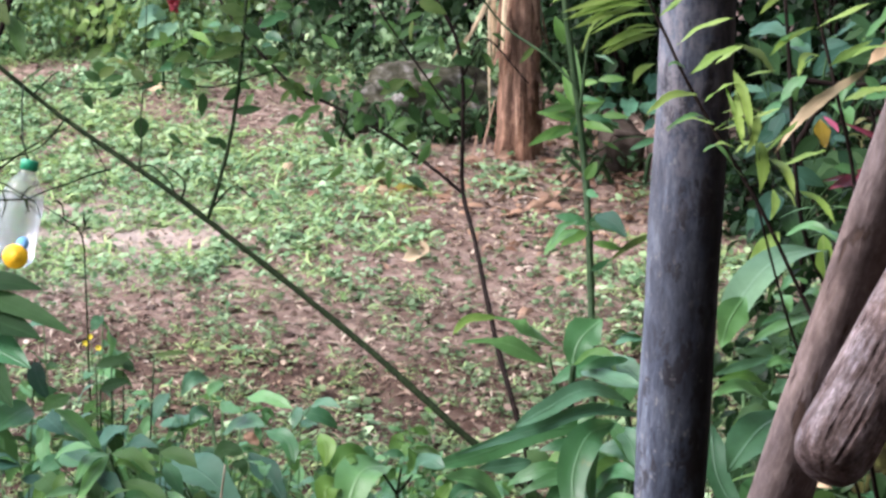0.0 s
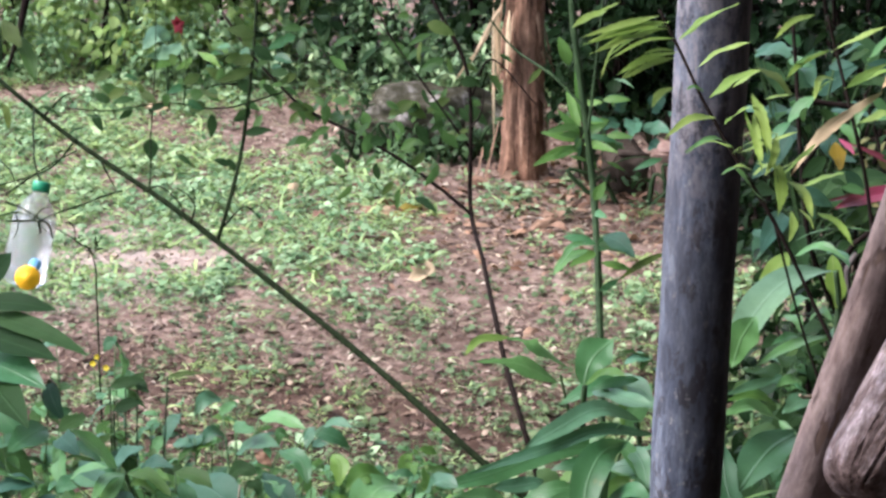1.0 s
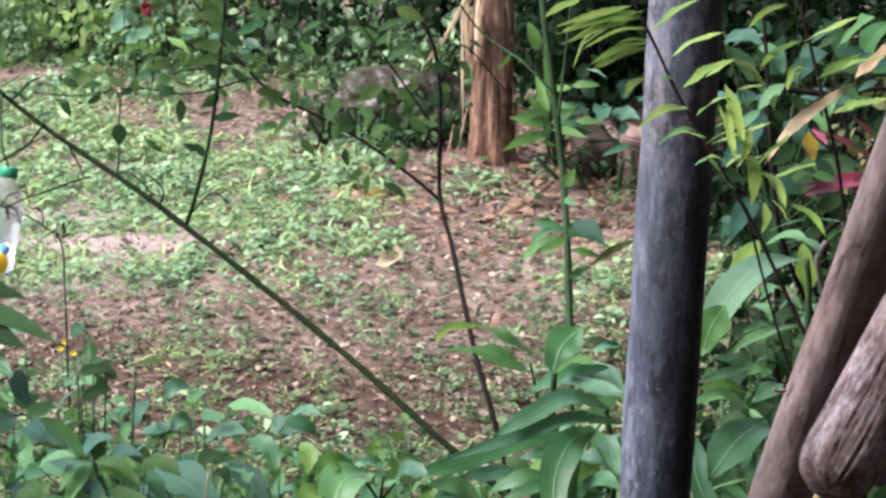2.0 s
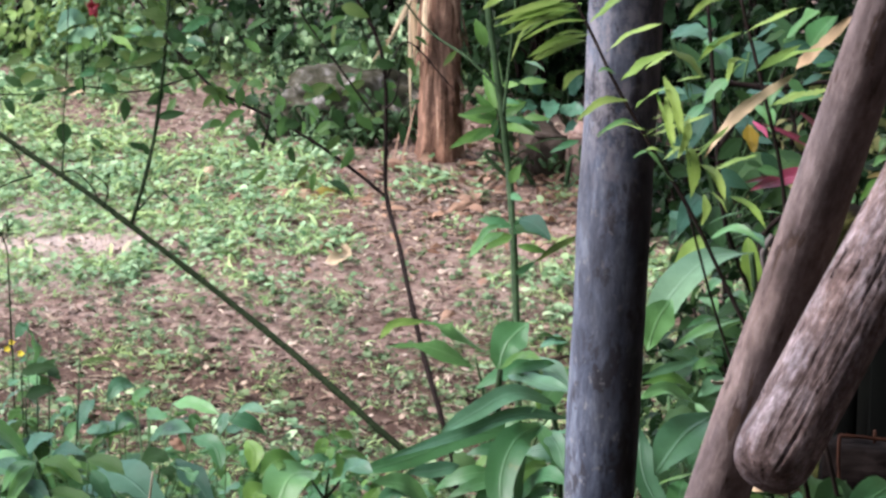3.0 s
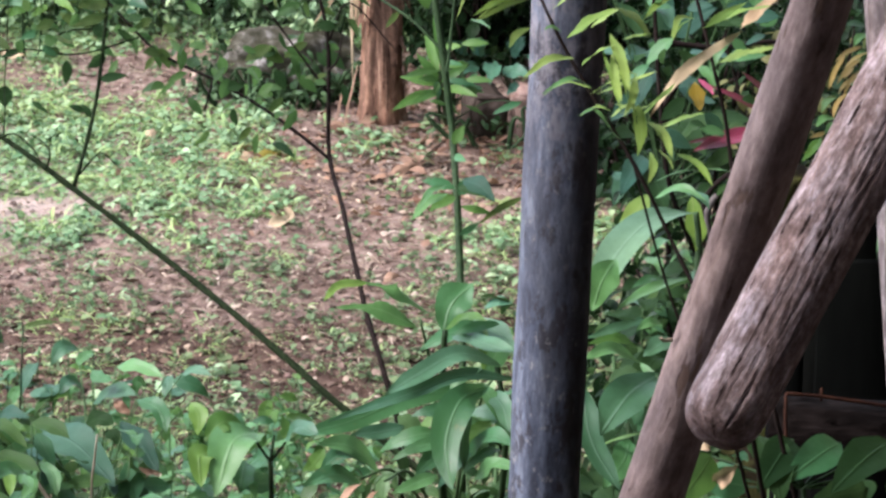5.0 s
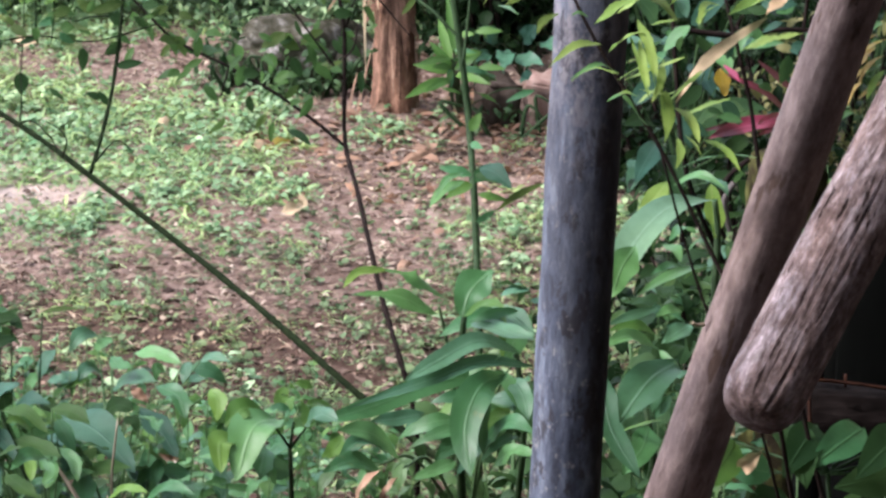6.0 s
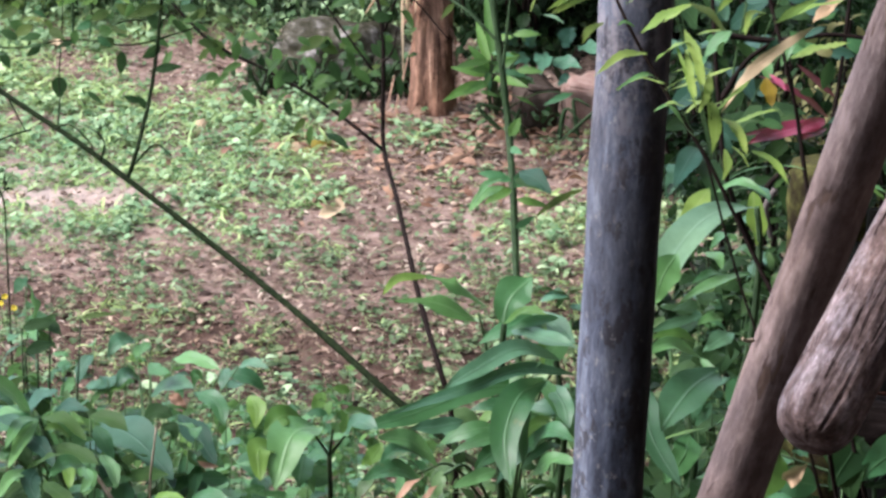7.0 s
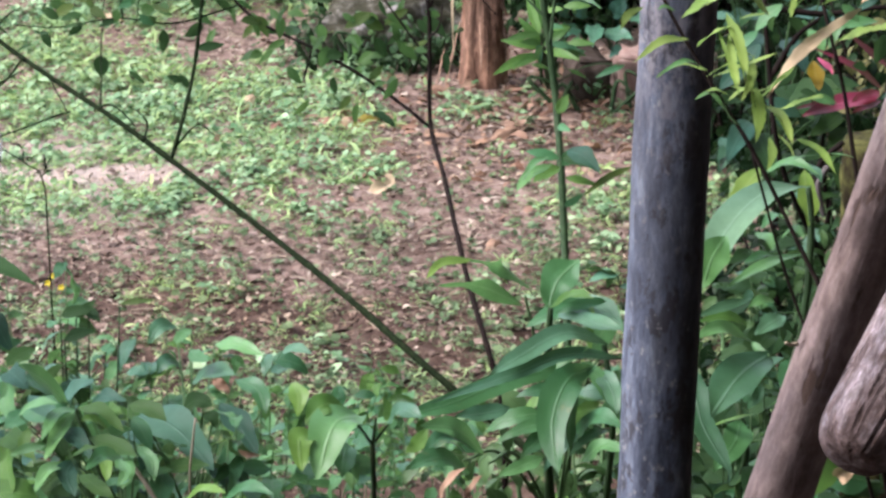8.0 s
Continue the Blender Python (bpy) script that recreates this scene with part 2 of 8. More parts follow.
STEMGREEN = plain("green stem", [(0.3, (0.008, 0.020, 0.006)), (0.55, (0.018, 0.039, 0.012)), (0.8, (0.036, 0.062, 0.022))], 90, 0.7, 0.001, (1, 1, 0.3))
STEMPALE = plain("pale green herb stem", [(0.3, (0.030, 0.065, 0.022)), (0.55, (0.055, 0.105, 0.038)), (0.8, (0.09, 0.14, 0.06))], 90, 0.7, 0.001, (1, 1, 0.3))
STEMBROWN = plain("brown woody stem", [(0.3, (0.0055, 0.00385, 0.0033)), (0.55, (0.0121, 0.00825, 0.0066)), (0.8, (0.0275, 0.0198, 0.016))], 120, 0.9, 0.001, (1, 1, 0.3))
STRAW = plain("pale dry straw", [(0.3, (0.18, 0.135, 0.085)), (0.7, (0.32, 0.265, 0.19))], 40, 0.8, 0.001)
RUST = plain("rusty wire", [(0.3, (0.0139, 0.00497, 0.00297)), (0.6, (0.0378, 0.0149, 0.00792))], 90, 0.8, 0.001, None, 0.3)
# boards near black to stand for the deep shade behind the logs
SHADEBOARD = plain("near-black boards standing for shade", [(0.3, (0.0015, 0.0015, 0.0015)), (0.7, (0.005, 0.0055, 0.0045))], 20, 1.0, 0.003, (1, 1, 0.2))
# kept dark so the added walls return little light
PLASTER = plain("old brown plastered wall", [(0.3, (0.055, 0.047, 0.04)), (0.7, (0.10, 0.086, 0.074))], 3, 0.9, 0.003)
ROOFING = plain("weathered roof sheet", [(0.3, (0.16, 0.14, 0.13)), (0.7, (0.26, 0.24, 0.22))], 4, 0.6, 0.003)
DECK = plain("worn porch boards", [(0.3, (0.14, 0.10, 0.075)), (0.7, (0.26, 0.2, 0.15))], 9, 0.7, 0.003, (0.2, 1, 1))

BROAD = leaf_material("glossy broad leaf", (0.026, 0.092, 0.035), (0.064, 0.185, 0.070), (0.1, 0.205, 0.085), gloss=0.4, spots=0.15, shine=0.24)
LIGHT = leaf_material("pale green leaf", (0.053, 0.148, 0.047), (0.114, 0.260, 0.090), (0.179, 0.289, 0.14), gloss=0.42, shine=0.24)
YOUNG = leaf_material("yellowish green leaf", (0.048, 0.118, 0.021), (0.112, 0.215, 0.040), (0.14, 0.24, 0.07), gloss=0.42, shine=0.18)
# darker copy of COVER; the near yard's dimmer light is in its colour
WEED = leaf_material("low weeds toned for dim light", (0.04, 0.074, 0.026), (0.18, 0.25, 0.115), (0.17, 0.235, 0.11), True, gloss=0.5, clear=0.3)
LIME = leaf_material("yellow-green leaflet", (0.17, 0.29, 0.055), (0.30, 0.43, 0.12), (0.34, 0.42, 0.16), gloss=0.5, clear=0.5)
# darker copy of BLUISH that takes in the planted bed's shade
TEAL = leaf_material("teal leaf with shade in its colour", (0.012, 0.042, 0.026), (0.048, 0.115, 0.078), (0.07, 0.13, 0.09), gloss=0.5, clear=0.25, shine=0.10)
# dark leaf; its tone also carries shade in the bed and under the beam
DARK = leaf_material("dark green leaf", (0.0088, 0.0248, 0.0077), (0.0275, 0.0578, 0.0182), (0.033, 0.077, 0.0275), shine=0.05, gloss=0.6, clear=0.25)
BLUISH = leaf_material("bluish green leaf", (0.030, 0.088, 0.045), (0.080, 0.188, 0.104), (0.13, 0.22, 0.14), gloss=0.42, clear=0.28, shine=0.24)
OLIVE = leaf_material("olive sapling leaf", (0.026, 0.047, 0.010), (0.075, 0.108, 0.022), (0.07, 0.09, 0.03), shine=0.10, gloss=0.6, spots=0.4)
SAPLEAF = leaf_material("mid-green sapling leaf", (0.022, 0.06, 0.014), (0.06, 0.125, 0.028), (0.08, 0.14, 0.05), gloss=0.5, clear=0.45, shine=0.12)
DRY = leaf_material("dry tan leaf", (0.319, 0.207, 0.112), (0.494, 0.367, 0.223), (0.36, 0.255, 0.144), gloss=0.7, clear=0.15)
YELLOWED = leaf_material("yellowed leaf", (0.22, 0.154, 0.0165), (0.303, 0.231, 0.033), (0.275, 0.231, 0.0825), clear=0.4)
PINK = leaf_material("crimson pink leaf", (0.16, 0.014, 0.04), (0.36, 0.055, 0.125), (0.5, 0.2, 0.28), clear=0.3)
REDDARK = leaf_material("dark maroon leaf", (0.05, 0.008, 0.014), (0.12, 0.02, 0.035), (0.2, 0.05, 0.07), clear=0.25)
# sunlit and shaded hedge tones are put into separate leaf copies
LITHEDGE = leaf_material("hedge leaves", (0.18, 0.31, 0.075), (0.50, 0.63, 0.26), (0.2, 0.28, 0.1), True, gloss=0.4, clear=0.58)
# near-black copy: deep shade behind the trunk and in the bed
SHADEHEDGE = leaf_material("leaves darkened for shade", (0.00252, 0.00817, 0.00283), (0.0173, 0.041, 0.0142), (0.0378, 0.063, 0.0284), True, gloss=0.4, clear=0.25, shine=0.06)
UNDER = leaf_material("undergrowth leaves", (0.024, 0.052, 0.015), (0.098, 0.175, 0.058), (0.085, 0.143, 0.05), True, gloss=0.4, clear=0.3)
# darkened copy of the hedge leaves, half shade in the colour
HALFSHADEHEDGE = leaf_material("hedge leaves darkened for half shade", (0.012, 0.036, 0.0106), (0.096, 0.168, 0.0672), (0.0864, 0.144, 0.0576), True, gloss=0.4, clear=0.3)
HEDGEBLUE = leaf_material("bluish hedge leaves", (0.085, 0.18, 0.072), (0.38, 0.50, 0.27), (0.155, 0.223, 0.126), True, gloss=0.35, clear=0.25)
COVER = leaf_material("low clover leaves", (0.075, 0.165, 0.06), (0.33, 0.46, 0.24), (0.186, 0.26, 0.124), True, gloss=0.5, clear=0.3)
GRASS = leaf_material("grass blades", (0.15, 0.25, 0.075), (0.43, 0.56, 0.24), (0.224, 0.29, 0.119), True, gloss=0.5, clear=0.35)
LITTER = leaf_material("fallen leaves", (0.05, 0.031, 0.023), (0.25, 0.172, 0.128), (0.165, 0.11, 0.077), True, gloss=0.75, clear=0.1)
LITTERPALE = leaf_material("bleached leaf bits", (0.22, 0.152, 0.105), (0.47, 0.38, 0.295), (0.275, 0.231, 0.187), True, gloss=0.8, clear=0.1)
LITTERORANGE = leaf_material("orange fallen leaves", (0.14, 0.07, 0.045), (0.33, 0.205, 0.135), (0.26, 0.145, 0.07), True, gloss=0.7, clear=0.15)
PALEBLUE = leaf_material("pale bluish leaf", (0.062, 0.142, 0.088), (0.125, 0.232, 0.150), (0.17, 0.26, 0.18), gloss=0.5, clear=0.3, shine=0.12)
RUSTLEAF = leaf_material("rust-orange dry leaf", (0.22, 0.085, 0.035), (0.36, 0.16, 0.07), (0.3, 0.15, 0.08), gloss=0.7, clear=0.2)
PETAL = plain("yellow petals", [(0.3, (0.55, 0.42, 0.02)), (0.7, (0.75, 0.62, 0.05))], 60, 0.5, 0.0005)
RED = plain("red petals", [(0.3, (0.121, 0.0066, 0.011)), (0.7, (0.209, 0.0165, 0.0248))], 40, 0.5, 0.001)


# ---- builders ----
def part(name, bm, material, parent, label=""):
    """One mesh object out of a bmesh or a mesh, under a thing or a part."""
    if isinstance(bm, bpy.types.Mesh):
        me = bm
    else:
        me = bpy.data.meshes.new(name)
        bm.to_mesh(me)
        bm.free()
        for p in me.polygons:
            p.use_smooth = True
    if not me.materials:
        me.materials.append(material)
    ob = new(name, me)
    ob.parent = parent
    if label:
        ob["label"] = label
    return ob


def thing(name, at, label, category, group="", kind=""):
    ob = new(name)
    ob.location = at
    ob.empty_display_size = 0.05
    return tagged(ob, label, category, group, kind)


def smooth(points, n):
    """n + 1 places along a smooth line through the points."""
    p = [Vector(q) for q in points]
    k = 0
    while len(p) > 2 and k < len(p) - 1:
        d = (p[k + 1] - p[k]).length
        near = [(p[j + 1] - p[j]).length for j in (k - 1, k + 1) if 0 <= j < len(p) - 1]
        if d > 2.2 * min(near) and d > 0.1:
            p.insert(k + 1, (p[k] + p[k + 1]) / 2)
            k = max(0, k - 1)
        else:
            k += 1
    if len(p) == 2:
        return [p[0].lerp(p[1], i / n) for i in range(n + 1)]
    p = [p[0] * 2 - p[1], *p, p[-1] * 2 - p[-2]]
    out = []
    for i in range(n + 1):
        s = i / n * (len(p) - 3)
        k = min(int(s), len(p) - 4)
        u = s - k
        a, b, c, d = p[k:k + 4]
        out.append(0.5 * (2 * b + (c - a) * u + (2 * a - 5 * b + 4 * c - d) * u * u + (3 * b - a - 3 * c + d) * u ** 3))
    return out


def tube(points, r0, r1, origin=(0, 0, 0), sides=8, n=24, rough=0.0, knots=0.0, seed=0):
    """A tapered round stem along the points, with a little unevenness and nodes."""
    bm = bmesh.new()
    line = smooth(points, n)
    o = Vector(origin)
    rings = []
    side = Vector((1, 0, 0))
    for i, p in enumerate(line):
        way = (line[min(i + 1, n)] - line[max(i - 1, 0)]).normalized()
        side = (side - way * side.dot(way))
        side = side.normalized() if side.length > 1e-6 else way.orthogonal().normalized()
        up = way.cross(side)
        r = r0 + (r1 - r0) * i / n
        if knots and i % 5 == 2:
            r *= 1 + knots
        ring = []
        for k in range(sides):
            a = 2 * math.pi * k / sides
            d = side * math.cos(a) + up * math.sin(a)
            rr = r * (1 + rough * noise.noise(Vector((math.cos(a) * 1.5 + seed, math.sin(a) * 1.5, i * 0.35))))
            ring.append(bm.verts.new(p - o + d * rr))
        rings.append(ring)
    for a, b in zip(rings, rings[1:]):
        for k in range(sides):
            bm.faces.new((a[k], a[(k + 1) % sides], b[(k + 1) % sides], b[k]))
    bm.faces.new(rings[0][::-1])
    bm.faces.new(rings[-1])
    return bm


def leaf_shape(length, width, widest=0.4, fold=0.25, arch=0.25, wave=0.0, teeth=0.0, n=10, seed=0, heart=0.0):
    """Vertices, faces and uvs of a leaf along +y from its base, facing +z: folded at the midrib, arched, wavy or toothed at the rim."""
    rng = random.Random(seed)
    ph = rng.random() * 6
    v, uv, f = [], [], []
    for i in range(n + 1):
        t = i / n
        if t < widest:
            w = math.sin(t / widest * math.pi / 2) ** 0.8
        else:
            w = math.cos((t - widest) / (1 - widest) * math.pi / 2) ** 0.9
        w = max(w, 0.03 if 0 < i < n else 0.008)
        if heart and i < n * 0.25:
            w = max(w, heart * math.sin(min(1, t * 8) * math.pi / 2))
        if teeth and i % 2:
            w *= 1 - teeth
        bend = arch * 1.6
        y = length * (math.sin(t * bend) / bend if bend else t)
        z = -length * (1 - math.cos(t * bend)) / bend if bend else 0.0
        for j, s in enumerate((-1, -0.5, 0, 0.5, 1)):
            x = s * w * width / 2
            lift = abs(x) * fold + wave * width * math.sin(t * 14 + ph + s) * abs(s) * 0.5
            v.append((x, y - z * 0.0, z + lift))
            uv.append((0.5 + s * 0.5 * max(w, 0.15), t))
    for i in range(n):
        for j in range(4):
            a = i * 5 + j
            f.append((a, a + 1, a + 6, a + 5))
    return np.array(v), f, np.array(uv)


def leaf_mesh(name, material, **kw):
    v, f, uv = leaf_shape(**kw)
    me = bpy.data.meshes.new(name)
    me.from_pydata([tuple(p) for p in v], [], f)
    layer = me.uv_layers.new(name="UVMap")
    idx = np.empty(len(me.loops), dtype=np.int32)
    me.loops.foreach_get("vertex_index", idx)
    layer.data.foreach_set("uv", uv[idx].astype(np.float32).ravel())
    for p in me.polygons:
        p.use_smooth = True
    me.materials.append(material)
    return me


def aim(base, tip, facing):
    """The pose of a leaf that lies from base to tip with its upper face turned to facing."""
    y = (Vector(tip) - Vector(base)).normalized()
    z = Vector(facing)
    z = (z - y * z.dot(y)).normalized()
    x = y.cross(z)
    m = Matrix((x, y, z)).transposed().to_4x4()
    m.translation = Vector(base)
    return m


SEED = [100]


def leaf_on(parent, base, tip, width, material, facing=(0, -0.8, 0.6), name="leaf", label="", **kw):
    """One leaf as a part of a plant, from base to tip."""
    SEED[0] += 1
    b, t = Vector(base), Vector(tip)
    length = (t - b).length
    args = dict(length=length * 1.04, width=width, fold=0.22, arch=0.35, wave=0.04, seed=SEED[0])
    args.update(kw)
    me = leaf_mesh(name, material, **args)
    ob = part(name, me, material, parent, label)
    bend = args["arch"] * 1.6
    drop = math.atan2((1 - math.cos(bend)), math.sin(bend)) if bend else 0
    m = aim(b, t, facing) @ Matrix.Rotation(drop, 4, "X")
    ob.matrix_local = Matrix.Translation(-parent.location) @ m
    return ob


def bent_leaf(parent, material, width, *line, facing=(0, -0.55, 0.8), fold=0.22, wave=0.10, teeth=0.0, widest=0.42, n=16, name="leaf", label="", root=None):
    """One leaf whose midrib bends along a line, as a part of a plant; root: where its stalk leaves the plant's stem."""
    SEED[0] += 1
    rg = random.Random(SEED[0])
    ph, lean = rg.random() * 6, Vector((rg.gauss(0, 0.18), 0, rg.gauss(0, 0.12)))
    spine = smooth(line, n)
    o = spine[0]
    v, uv = [], []
    for i, p in enumerate(spine):
        t = i / n
        y = (spine[min(i + 1, n)] - spine[max(i - 1, 0)]).normalized()
        z = Vector(facing).normalized() + lean
        z = (z - y * z.dot(y)).normalized()
        x = y.cross(z)
        w = math.sin(t / widest * math.pi / 2) ** 0.8 if t < widest else math.cos((t - widest) / (1 - widest) * math.pi / 2) ** 0.85
        w = max(w, 0.04 if 0 < i < n else 0.015) * (1 - teeth * (i % 2)) * (1 + 0.10 * math.sin(t * 11 + ph))
        for k in (-1, -0.5, 0, 0.5, 1):
            off = k * w * width / 2
            lift = abs(off) * fold + wave * width * math.sin(t * 13 + ph + 2 * k) * abs(k) * 0.5
            v.append(p - o + x * off + z * lift)
            uv.append((0.5 + k * 0.5 * max(w, 0.15), t))
    me = bpy.data.meshes.new(name)
    me.from_pydata([tuple(p) for p in v], [], [(i * 5 + k, i * 5 + k + 1, i * 5 + k + 6, i * 5 + k + 5) for i in range(n) for k in range(4)])
    layer = me.uv_layers.new(name="UVMap")
    for lp in me.loops:
        layer.data[lp.index].uv = uv[lp.vertex_index]
    for p in me.polygons:
        p.use_smooth = True
    me.materials.append(material)
    ob = part(name, me, material, parent, label)
    ob.location = o - parent.location
    if root:
        r = Vector(root)
        part("stalk", tube([r, r.lerp(o, 0.6) + Vector((0, 0.01, 0.02)), o], width * 0.025 + 0.0008, width * 0.02 + 0.0006, parent.location, 6, 10), STEMPALE, parent)
    return ob


def scatter(name, material, shapes, poses, parent=None):
    """Many small leaves in one mesh. poses: rows of x, y, z, spin, pitch, roll, size, shape."""
    V, F, U, off = [], [], [], 0
    for x, y, z, spin, pitch, roll, size, k in poses:
        v, f, uv = shapes[int(k)]
        r = np.array(Euler((pitch, roll, spin)).to_matrix())
        V.append(v * size @ r.T + (x, y, z))
        F.append(np.array(f) + off)
        U.append(uv)
        off += len(v)
    V, F, U = np.concatenate(V), np.concatenate(F), np.concatenate(U)
    me = bpy.data.meshes.new(name)
    me.vertices.add(len(V))
    me.vertices.foreach_set("co", V.astype(np.float32).ravel())
    k = F.shape[1]
    me.loops.add(F.size)
    me.loops.foreach_set("vertex_index", F.astype(np.int32).ravel())
    me.polygons.add(len(F))
    me.polygons.foreach_set("loop_start", np.arange(0, F.size, k, dtype=np.int32))
    me.update(calc_edges=True)
    layer = me.uv_layers.new(name="UVMap")
    layer.data.foreach_set("uv", U[F.ravel()].astype(np.float32).ravel())
    me.polygons.foreach_set("use_smooth", np.ones(len(F), dtype=bool))
    me.materials.append(material)
    ob = new(name, me)
    ob.parent = parent
    return ob


def low_leaf(width, fold=0.3, arch=0.4, n=3, widest=0.5):
    """A cheap leaf of length 1 for scattering."""
    v, f, uv = leaf_shape(1.0, width, widest=widest, fold=fold, arch=arch, n=n)
    keep = [i * 5 + j for i in range(n + 1) for j in (0, 2, 4)]
    quads = [(i * 3 + j, i * 3 + j + 1, i * 3 + j + 4, i * 3 + j + 3) for i in range(n) for j in range(2)]
    return v[keep], quads, uv[keep]


def ground_z(x, y):
    """Height of the yard's soil."""
    p = Vector((x, y, 0))
    h = 0.030 * noise.noise(p * 0.9) + 0.014 * noise.noise(p * 3.1) + 0.007 * noise.noise(p * 9.0)
    return h * min(1.0, max(0.0, (14 - abs(y - 8)) / 6))


# ---- ground ----
def axis(lo, hi, step, far):
    a = list(np.arange(lo, hi + 1e-6, step))
    d, s = [], step
    x = hi
    while x < far:
        s *= 1.35
        x += s
        d.append(x)
    e, s, x = [], step, lo
    while x > -far:
        s *= 1.35
        x -= s
        e.append(x)
    return e[::-1] + a + d


def build_ground():
    xs, ys = axis(-2.2, 1.5, 0.016, 300), axis(6.4, 11.0, 0.016, 300)
    nx = len(xs)
    v = []
    for y in ys:
        for x in xs:
            z = ground_z(x, y)
            if -2.3 < x < 1.6 and 6.3 < y < 11.1:
                z += 0.006 * noise.noise(Vector((x, y, 3)) * 28) + 0.004 * noise.noise(Vector((x, y, 9)) * 61)
            v.append((x, y, z))
    f = [(j * nx + i, j * nx + i + 1, (j + 1) * nx + i + 1, (j + 1) * nx + i) for j in range(len(ys) - 1) for i in range(nx - 1)]
    me = bpy.data.meshes.new("ground")
    me.from_pydata(v, [], f)
    me.polygons.foreach_set("use_smooth", np.ones(len(f), dtype=bool))
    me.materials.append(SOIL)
    return tagged(new("ground", me), "bare reddish brown soil of a shaded yard, strewn with litter", "ground", kind="structure")


build_ground()
rng = random.Random(7)


def ease(a, b, v):
    u = max(0.0, min(1.0, (v - a) / (b - a)))
    return u * u * (3 - 2 * u)


def patch(x, y):
    """How green the yard is at a place: 0 bare to 1 thickly covered, in clumps with soil between."""
    n1 = noise.noise(Vector((x * 1.7, y * 1.7, 5.0)))
    n2 = noise.noise(Vector((x * 4.2, y * 4.2, 8.0)))
    n3 = noise.noise(Vector((x * 11.0, y * 11.0, 2.0)))
    v = y + 0.25 * n1
    g = 0.37 + 0.27 * ease(7.95, 8.35, v) + 0.10 * ease(8.4, 8.8, v) - 0.34 * ease(9.45, 9.7, v) * ease(-1.2, -0.8, x) + 0.35 * ease(10.3, 10.5, v)
    g -= 0.56 * ease(-0.47, -0.10, x + 0.2 * n1 + 0.16 * (y - 8.7)) * ease(7.7, 8.1, v) * (1 - ease(10.2, 10.4, y))
    g += 0.40 * ease(7.25, 7.0, v) + 0.62 * ease(-0.06, 0.1, x) * ease(8.6, 8.35, y)
    for px, py, rx, ry in ((-0.28, 8.37, 0.32, 0.15), (-1.22, 8.60, 0.30, 0.09), (-1.35, 8.9, 0.16, 0.07), (-1.25, 8.08, 0.22, 0.08), (-0.95, 9.95, 0.25, 0.15), (-1.75, 10.46, 0.36, 0.13), (-0.92, 10.14, 0.18, 0.10)):
        g -= (0.7 if py < 10.0 else 1.15) * math.exp(-((x - px) / rx) ** 2 - ((y - py) / ry) ** 2)
    return max(0.0, min(1.0, 0.5 + 2.1 * (g - 0.46 + 0.55 * n2 + 0.5 * n3)))


def region(n, keep, xr=(-2.1, 1.4), yr=(6.4, 10.9)):
    out = []
    while len(out) < n:
        x, y = rng.uniform(*xr), rng.uniform(*yr)
        if rng.random() < keep(x, y):
            out.append((x, y, ground_z(x, y)))
    return out


cover_shapes = [low_leaf(0.75, 0.2, 0.3), low_leaf(0.6, 0.35, 0.5), low_leaf(0.9, 0.15, 0.4, widest=0.6)]
rows = []
for x, y, z in region(6400, lambda x, y: patch(x, y) * (1.0 if y > 8.2 else 0.55)):
    tall = rng.uniform(0.01, 0.05)
    turn = rng.uniform(0, 6.28)
    big = rng.choice((0.7, 1.0, 1.0, 1.5))
    for k in range(rng.randint(3, 7)):
        rows.append((x + rng.gauss(0, 0.014), y + rng.gauss(0, 0.014), z + tall * rng.uniform(0.4, 1), turn + k * 1.7 + rng.gauss(0, 0.4),
                     rng.uniform(-0.2, 0.9), rng.gauss(0, 0.4), big * rng.uniform(0.006, 0.021), rng.randrange(3)))
# the same clover split in two: near rows get the dimmed greens
tagged(scatter("low_weeds", WEED, cover_shapes, [r for r in rows if r[1] <= 8.15]), "low weeds on the near soil, toned dull for dimmer light", "weeds", kind="stuff")
tagged(scatter("clover", COVER, cover_shapes, [r for r in rows if r[1] > 8.15]), "low pale green clover and small weeds covering the soil", "ground cover", kind="stuff")

weed_shapes = [low_leaf(0.55, 0.3, 0.6, 4), low_leaf(0.7, 0.2, 0.5, 4), low_leaf(0.42, 0.35, 0.8, 4)]
rows = []
for x, y, z in region(620, lambda x, y: patch(x, y) * (1.0 if noise.noise(Vector((x * 3.1, y * 3.1, 21.0))) > 0.12 else 0.10) * (1.0 if y > 8.3 else 0.25)):
    turn, tall = rng.uniform(0, 6.28), rng.uniform(0.02, 0.06)
    for k in range(rng.randint(6, 11)):
        rows.append((x + rng.gauss(0, 0.012), y + rng.gauss(0, 0.012), z + tall * rng.uniform(0.3, 1), turn + k * 2.4, rng.uniform(-0.2, 0.7), rng.gauss(0, 0.3),
                     rng.uniform(0.018, 0.042), rng.randrange(3)))
tagged(scatter("broad_weeds", HEDGEBLUE, weed_shapes, rows), "bluish green broad-leaved weeds in clumps among the grass", "weeds", kind="stuff")

blade = [low_leaf(0.09, 0.3, 0.9, 4, 0.3), low_leaf(0.13, 0.3, 1.2, 4, 0.3)]
rows = []
